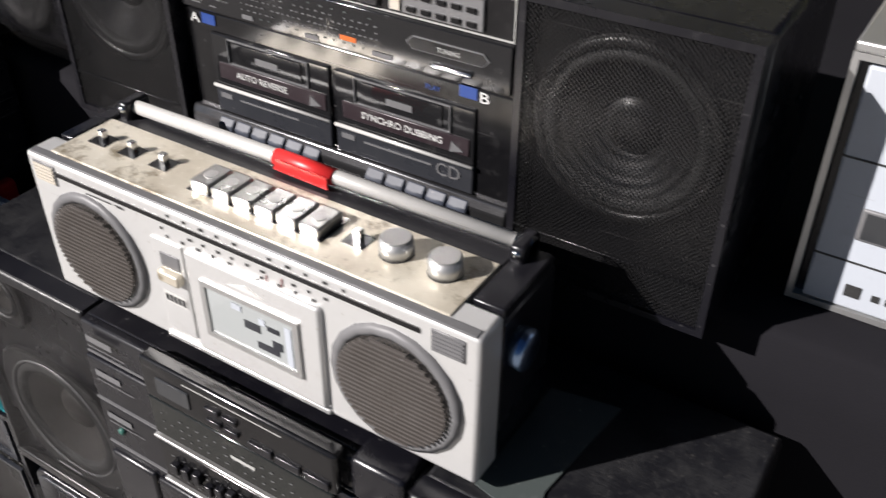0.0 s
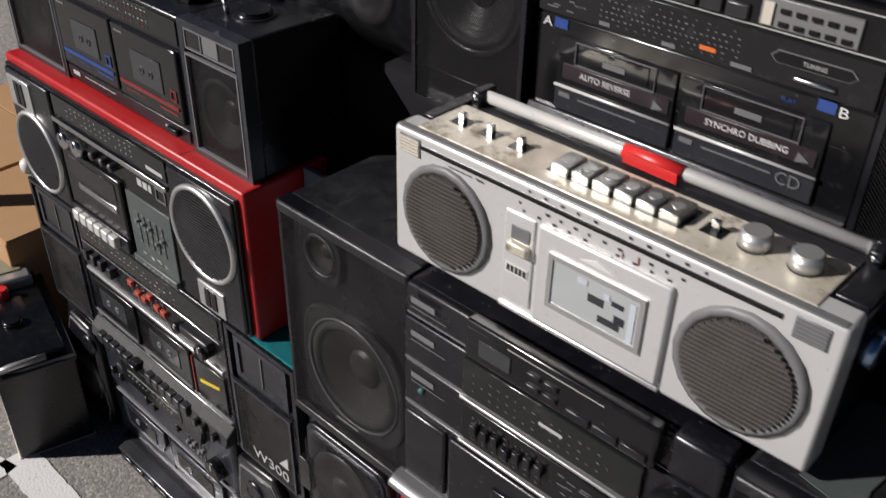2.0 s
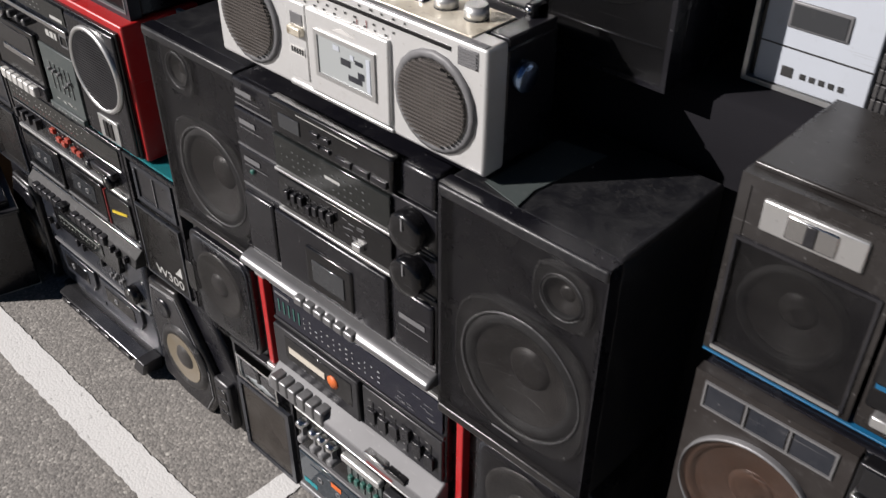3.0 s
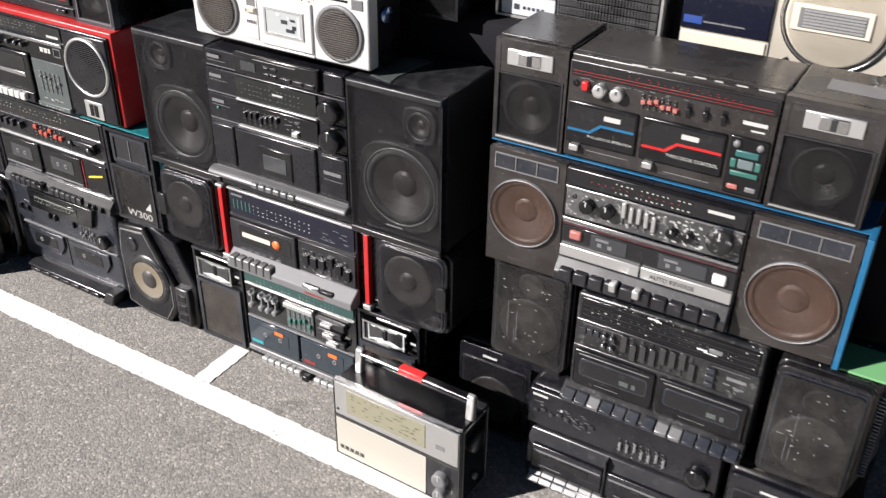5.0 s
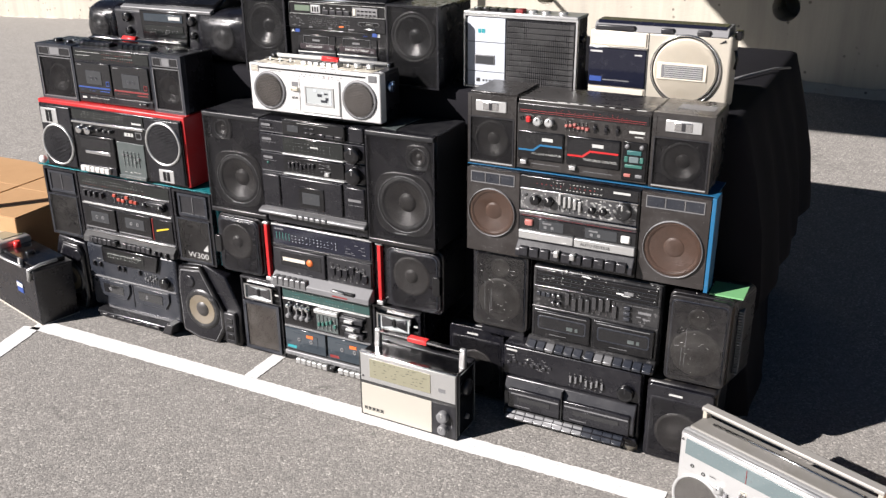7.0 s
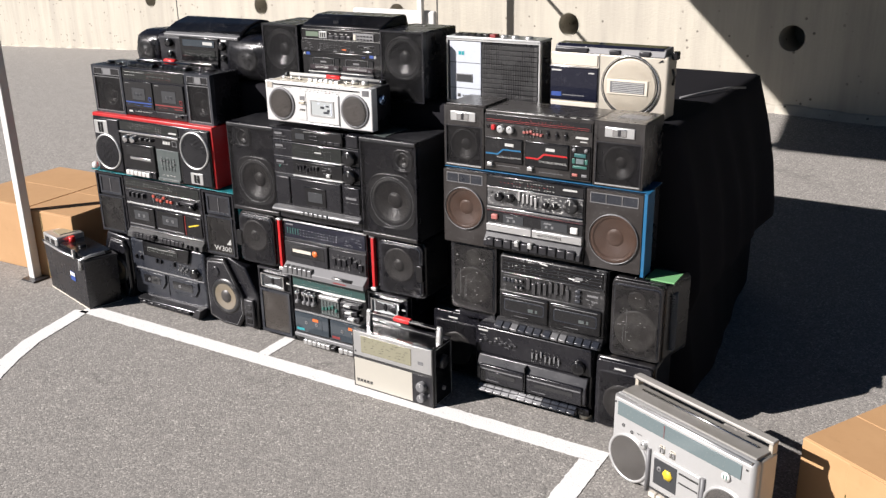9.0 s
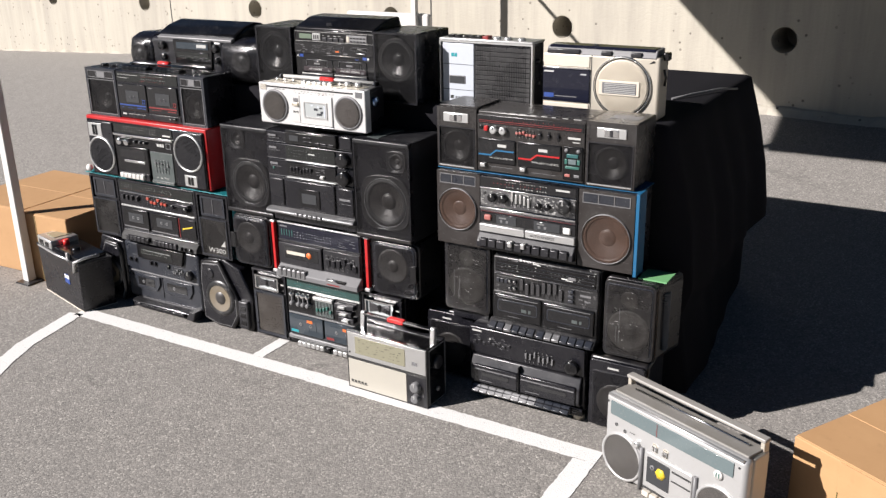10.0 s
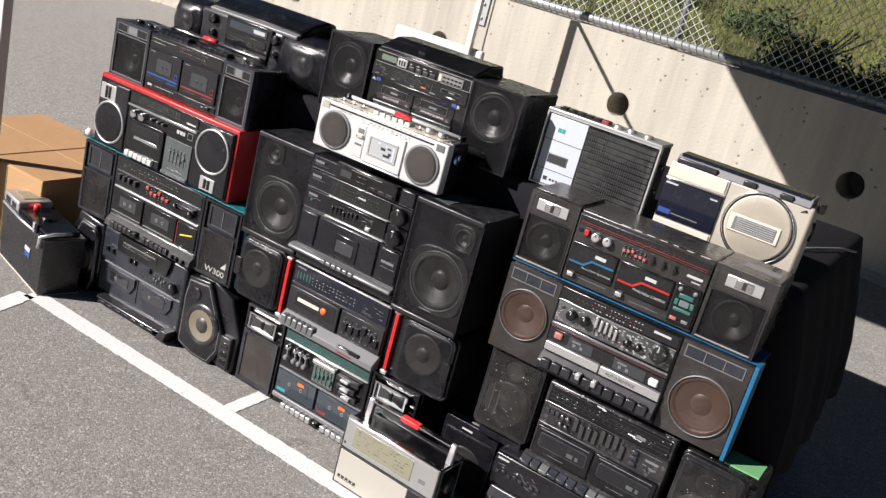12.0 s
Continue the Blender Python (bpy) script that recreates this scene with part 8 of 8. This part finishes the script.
def big_silver_player():
    # its own frame: x along the front, from the end nearest the stack
    r = thing("radio_cassette", "large silver radio cassette player with flat carrying handle on the asphalt", "stereo", pose(0.745, 0.165, 0.0, 0, 0, -22.5))
    rnd = random.Random(52)
    L, H, D = 0.472, 0.262, 0.105
    part("front_shell", box(0.0, L, 0.0, 0.035, 0.012, H, 0.014, 3), "silverdull", r)
    part("back_shell", box(0.006, L - 0.004, 0.034, D, 0.012, H - 0.004, 0.010, 3), "beige", r, "tan-grey back shell")
    part("top_panel", profile_x([(0.02, H - 0.004), (0.024, H + 0.004), (0.095, H + 0.002), (0.098, H - 0.008)], 0.012, L - 0.012, 0.002), "dulltop", r, "dull grey top")
    part("bright_edge", tube([(0.010, 0.004, H - 0.004), (L - 0.010, 0.004, H - 0.004)], 0.005, 10), "alu", r)
    part("tuning_scale", box(0.022, L - 0.035, -0.003, 0.004, H - 0.060, H - 0.018, 0.001), "scalew", r, "grey-green tuning scale window")
    bars(scale_marks(0.04, 0.40, H - 0.032, 26, 0.002, 0.007), r, "grey", -0.0034)
    bars(scale_marks(0.04, 0.40, H - 0.046, 20, 0.002, 0.006), r, "grey", -0.0034)
    bars([(0.19, H - 0.058, 0.0015, 0.038)], r, "redd", -0.0036)
    for x, z in ((0.012, H - 0.024), (L - 0.020, H - 0.024)):
        part("screw", lathe(x, z, [(0.003, 0.0), (0.003, -0.002), (0, -0.002)], 10), "dark_ink", r)
    for cx in (0.070, L - 0.070):
        part("speaker_plate", lathe(cx, 0.082, [(0.074, 0.0), (0.074, -0.004), (0.068, -0.006), (0.066, -0.003)], 48), "silverdull", r)
        part("speaker_cone", lathe(cx, 0.082, [(0.067, -0.0015), (0.03, -0.001), (0, -0.001)], 40), "char", r)
        round_grille(r, cx, 0.082, 0.066, 0.003, "meshs", 0.0, 0.004, label="grey round metal grille")
    for x in (0.144, L - 0.144):
        part("pillar", tube([(x, -0.004, 0.016), (x, -0.004, 0.150)], 0.006, 10), "grey", r)
    knob(r, 0.124, 0.150, 0.011, 0.012, "alu", 0.0, cap="dark_ink")
    for x, z in ((0.045, 0.176), (0.077, 0.168)):
        part("socket", lathe(x, z, [(0.005, 0.0), (0.005, -0.002), (0.0028, -0.002), (0.0028, 0.0)], 14), "dark_ink", r)
    bars([(0.095, 0.172, 0.018, 0.002)], r, "dark_ink", -0.0006)
    for x in (0.178, 0.214):
        sw = part("switch_well", box(x, x + 0.018, -0.001, 0.002, 0.152, 0.178, 0.0005), "ivory", r)
        for k in (0.002, 0.010):
            part("switch", box(x + k, x + k + 0.006, -0.008, 0.0, 0.158, 0.173, 0.001), "chrome", sw)
        bars([(x + 0.002, 0.154, 0.014, 0.003), (x + 0.002, 0.175, 0.014, 0.002)], sw, "dark_ink", -0.0014)
    d = part("cassette_door", box(0.158, 0.318, -0.005, 0.002, 0.036, 0.146, 0.003, 2), "silverdull", r)
    part("window", box(0.166, 0.245, -0.0065, -0.004, 0.054, 0.134, 0.001), "deckwin", d, "clear cassette window")
    part("yellow_hub", lathe(0.215, 0.100, [(0.017, -0.006), (0.017, -0.009), (0, -0.0095)], 6), "yellow", d, "yellow cassette hub")
    part("reel", lathe(0.186, 0.106, [(0.008, -0.0065), (0.008, -0.008), (0.003, -0.008)], 12), "grey", d)
    part("slot", box(0.252, 0.315, -0.0068, -0.004, 0.124, 0.129, 0), "dark_ink", d)
    part("slot", box(0.252, 0.315, -0.0068, -0.004, 0.096, 0.100, 0), "dark_ink", d)
    part("sill_line", box(0.150, 0.325, -0.004, 0.0, 0.028, 0.032, 0), "dark_ink", r)
    for i in range(6):
        a = 0.160 + i * 0.027
        part("key", box(a, a + 0.024, -0.016, 0.002, 0.010, 0.026, 0.003, 2), "ivory", r)
    part("round_badge", lathe(0.395, 0.190, [(0.013, -0.003), (0.013, -0.006), (0, -0.006)], 20), "white", r)
    bars([(0.389, 0.183, 0.003, 0.014), (0.397, 0.183, 0.003, 0.014)], r, "dgreen", -0.0065)
    # flat handle on two arms
    part("handle", box(0.004, L - 0.006, 0.078, 0.104, H + 0.020, H + 0.031, 0.003, 2), "handle", r, "flat brushed handle")
    part("handle_line", box(0.02, L - 0.03, 0.0772, 0.08, H + 0.0208, H + 0.0235, 0), "dark_ink", r)
    for x in (0.008, L - 0.020):
        part("handle_arm", box(x, x + 0.012, 0.080, 0.102, H - 0.030, H + 0.024, 0.002), "beige", r)
        part("pivot", lathe(x + 0.006, H - 0.018, [(0.008, 0.080), (0.008, 0.074), (0, 0.074)], 14), "char", r)
    part("aerial", tube([(0.05, 0.066, H + 0.006), (0.43, 0.066, H + 0.006)], 0.0035, 8), "chrome", r)
    for x in (0.03, L - 0.03):
        for y in (0.02, 0.09):
            part("foot", lathe_z(x, y, 0.011, 0.0, 0.016), "rubber", r)


def black_case_radio():
    r = thing("portable_radio", "boxy black portable radio with silver carry handle on the painted line", "radio", pose(-1.577, 0.222, 0.0, 0, 0, 165.0))
    # its own frame: x runs along the long side from the corner on the line
    L, D, H = 0.40, 0.145, 0.212
    part("body", prism([(0.0, 0.0), (L - 0.02, 0.0), (L, H), (-0.01, H)], -D, 0.0, 0.004), "black", r)
    part("rim", box(-0.012, L + 0.006, -D - 0.003, 0.003, H - 0.004, H + 0.006, 0.003), "char", r)
    part("base_line", box(0.0, L - 0.02, -D - 0.002, 0.002, 0.0, 0.005, 0.001), "ivory", r)
    part("sticker", box(0.10, 0.145, 0.0005, 0.0018, 0.100, 0.140, 0), "navy", r, "blue and white sticker")
    part("sticker_band", box(0.10, 0.145, 0.0015, 0.0024, 0.122, 0.138, 0), "white", r)
    part("top_deck", box(0.01, L - 0.02, -D + 0.012, -0.010, H, H + 0.022, 0.004), "gloss", r)
    part("silver_end", box(L - 0.15, L - 0.01, -D + 0.02, 0.0, H + 0.004, H + 0.045, 0.006, 2), "alu", r, "silver control end")
    part("dial_window", box(L - 0.12, L - 0.04, -D + 0.035, -0.03, H + 0.042, H + 0.048, 0.002), "khaki", r)
    part("dark_slot", box(L - 0.13, L - 0.09, -0.003, 0.0015, H + 0.010, H + 0.032, 0.002), "gloss", r)
    part("dark_slot", box(L - 0.075, L - 0.03, -0.003, 0.0015, H + 0.010, H + 0.032, 0.002), "gloss", r)
    part("red_cap", lathe_z(L - 0.17, -0.06, 0.013, H + 0.02, H + 0.045), "tape", r, "red cap")
    part("black_knob", lathe_z(0.13, -0.06, 0.018, H + 0.02, H + 0.034), "gloss", r)
    part("handle", tube([(0.02, 0.008, H - 0.035), (0.005, 0.010, H + 0.010), (-0.004, -0.03, H + 0.022), (-0.004, -0.095, H + 0.022)], 0.007, 8), "alu", r, "silver bent handle")
    part("handle_rail", tube([(0.06, 0.007, H + 0.010), (0.20, 0.008, H + 0.002), (0.37, 0.006, H + 0.003)], 0.005, 8), "alu", r)
    part("handle_post", box(0.075, 0.092, -0.006, 0.006, H - 0.002, H + 0.035, 0.002), "alu", r)


def carton(name, label, place, L, D, H, flap=True, tab=0.0):
    r = thing(name, label, "cardboard box", place)
    part("body", box(0, L, 0, D, 0.0, H, 0.004, 2), "card", r)
    gap = 0.0015
    part("flap", box(0.004, L - 0.004, 0.004, D / 2 - gap, H - 0.0005, H + 0.0035, 0.001), "card", r)
    part("flap", box(0.004, L - 0.004, D / 2 + gap, D - 0.004, H - 0.0005, H + 0.0035, 0.001), "card", r)
    part("side_seam", box(L * 0.33, L * 0.33 + 0.003, -0.0012, 0.004, 0.01, H - 0.004, 0), "soil", r)
    if tab:
        part("tab", box(L * 0.33, L - 0.002, -0.0028, 0.001, H - tab, H - 0.002, 0.0006), "card", r)
    return r


def black_drape():
    """Cloth thrown over a table: flat on top, with folds down its sides."""
    bm = bmesh.new()
    x0, x1, y0, y1, zt = -1.56, 0.735, 0.60, 1.66, 0.932
    outline = []
    for i in range(41):
        outline.append((x0 + (x1 - x0) * i / 40, y0, 0))
    for i in range(1, 25):
        outline.append((x1, y0 + (y1 - y0) * i / 24, 1))
    for i in range(1, 41):
        outline.append((x1 - (x1 - x0) * i / 40, y1, 2))
    for i in range(1, 24):
        outline.append((x0, y1 - (y1 - y0) * i / 24, 3))
    c = Vector(((x0 + x1) / 2, (y0 + y1) / 2, 0))
    levels = [(zt + 0.004, 0.9, 0), (zt + 0.002, 0.985, 0), (zt - 0.006, 1.0, 0.0), (zt - 0.06, 1.0, 0.15), (0.75, 1.0, 0.4), (0.6, 1.0, 0.6), (0.45, 1.0, 0.8), (0.40, 1.0, 0.85), (0.30, 1.0, 0.2), (0.15, 1.0, 0.1), (0.05, 1.0, 0.2)]
    rings = []
    for z, s, f in levels:
        row = []
        for k, (x, y, side) in enumerate(outline):
            p = Vector((x, y, 0))
            if s < 1:
                p = c + (p - c) * s
            n = (Vector((0, -1, 0)), Vector((1, 0, 0)), Vector((0, 1, 0)), Vector((-1, 0, 0)))[side]
            fold = 0.5 + 0.5 * math.sin(k * 1.15 + 0.6 * math.sin(k * 0.37)) + 0.4 * noise.noise(Vector((x * 4, y * 4, z * 2)))
            bulge = (0.095 * math.sin(min(1.0, (zt - z) / 0.5) * math.pi * 0.5) if side == 1 and z > 0.38 else (0.03 if side == 1 else 0.015)) * (1 if z < zt else 0)
            if side == 1 and z < 0.38:
                bulge += 0.085 * min(1.0, max(0.0, (1.5 - y) / 0.6)) * (1 - z / 0.5)
            if side == 0:
                bulge, fold = 0.0, 0.0
            p += n * (0.03 * fold * f + bulge)
            g = rise(p.x, p.y) if z < 0.2 else 0.0
            row.append(bm.verts.new((p.x, p.y, max(z, g + 0.01))))
        rings.append(row)
    for a, b in zip(rings, rings[1:]):
        for i in range(len(a)):
            j = (i + 1) % len(a)
            bm.faces.new((a[i], a[j], b[j], b[i])).smooth = True
    bm.faces.new(rings[0])
    bmesh.ops.recalc_face_normals(bm, faces=bm.faces)
    r = thing("draped_table", "table hidden under black cloth that hangs in folds behind the stereos", "table", pose(0, 0, 0))
    part("cloth", bm, "cloth", r)
    part("cord", tube([(0.62, 1.02, 0.940), (0.66, 1.10, 0.945), (0.72, 1.25, 0.944), (0.755, 1.36, 0.93)], 0.004, 6), "grey", r, "thin grey cord lying on the cloth")


def wall_side_things():
    b = thing("folding_table", "white plastic table top leaning beside the wall", "table", pose(-2.72, 3.72, rise(-2.4, 3.72)))
    part("top", box(0.0, 0.72, 0.0, 0.05, 0.24, 0.60, 0.02, 3), "white", b)
    for x in (0.08, 0.64):
        part("leg", tube([(x, 0.03, 0.0), (x, 0.03, 0.26)], 0.014, 8), "galv", b)
    p = thing("bracket", "galvanised steel plate fixed high on the wall", "bracket", WALL @ Matrix.Translation((-1.23, 0, 0.98)))
    part("plate", box(-0.04, 0.04, -0.012, 0.0, 0.0, 0.20, 0.003), "galv", p)
    for z in (0.05, 0.15):
        part("bolt", lathe(0.0, z, [(0.012, -0.012), (0.012, -0.02), (0, -0.02)], 6), "galv", p)


dial_radio()
big_silver_player()
black_case_radio()
carton("cardboard_box", "closed brown cardboard box with loose top flaps on the asphalt", pose(1.246, 0.250, 0.0, 0, 0, -29.0), 0.44, 0.42, 0.218, tab=0.09)
carton("cardboard_box", "brown cardboard box standing in front of another by the white leg", pose(-2.135, 0.378, 0.0, 0, 0, 2.0), 0.30, 0.56, 0.318)
carton("cardboard_box", "second brown cardboard box beside the white leg", pose(-2.62, 0.40, 0.0, 0, 0, 2.0), 0.46, 0.56, 0.31)
black_drape()
wall_side_things()
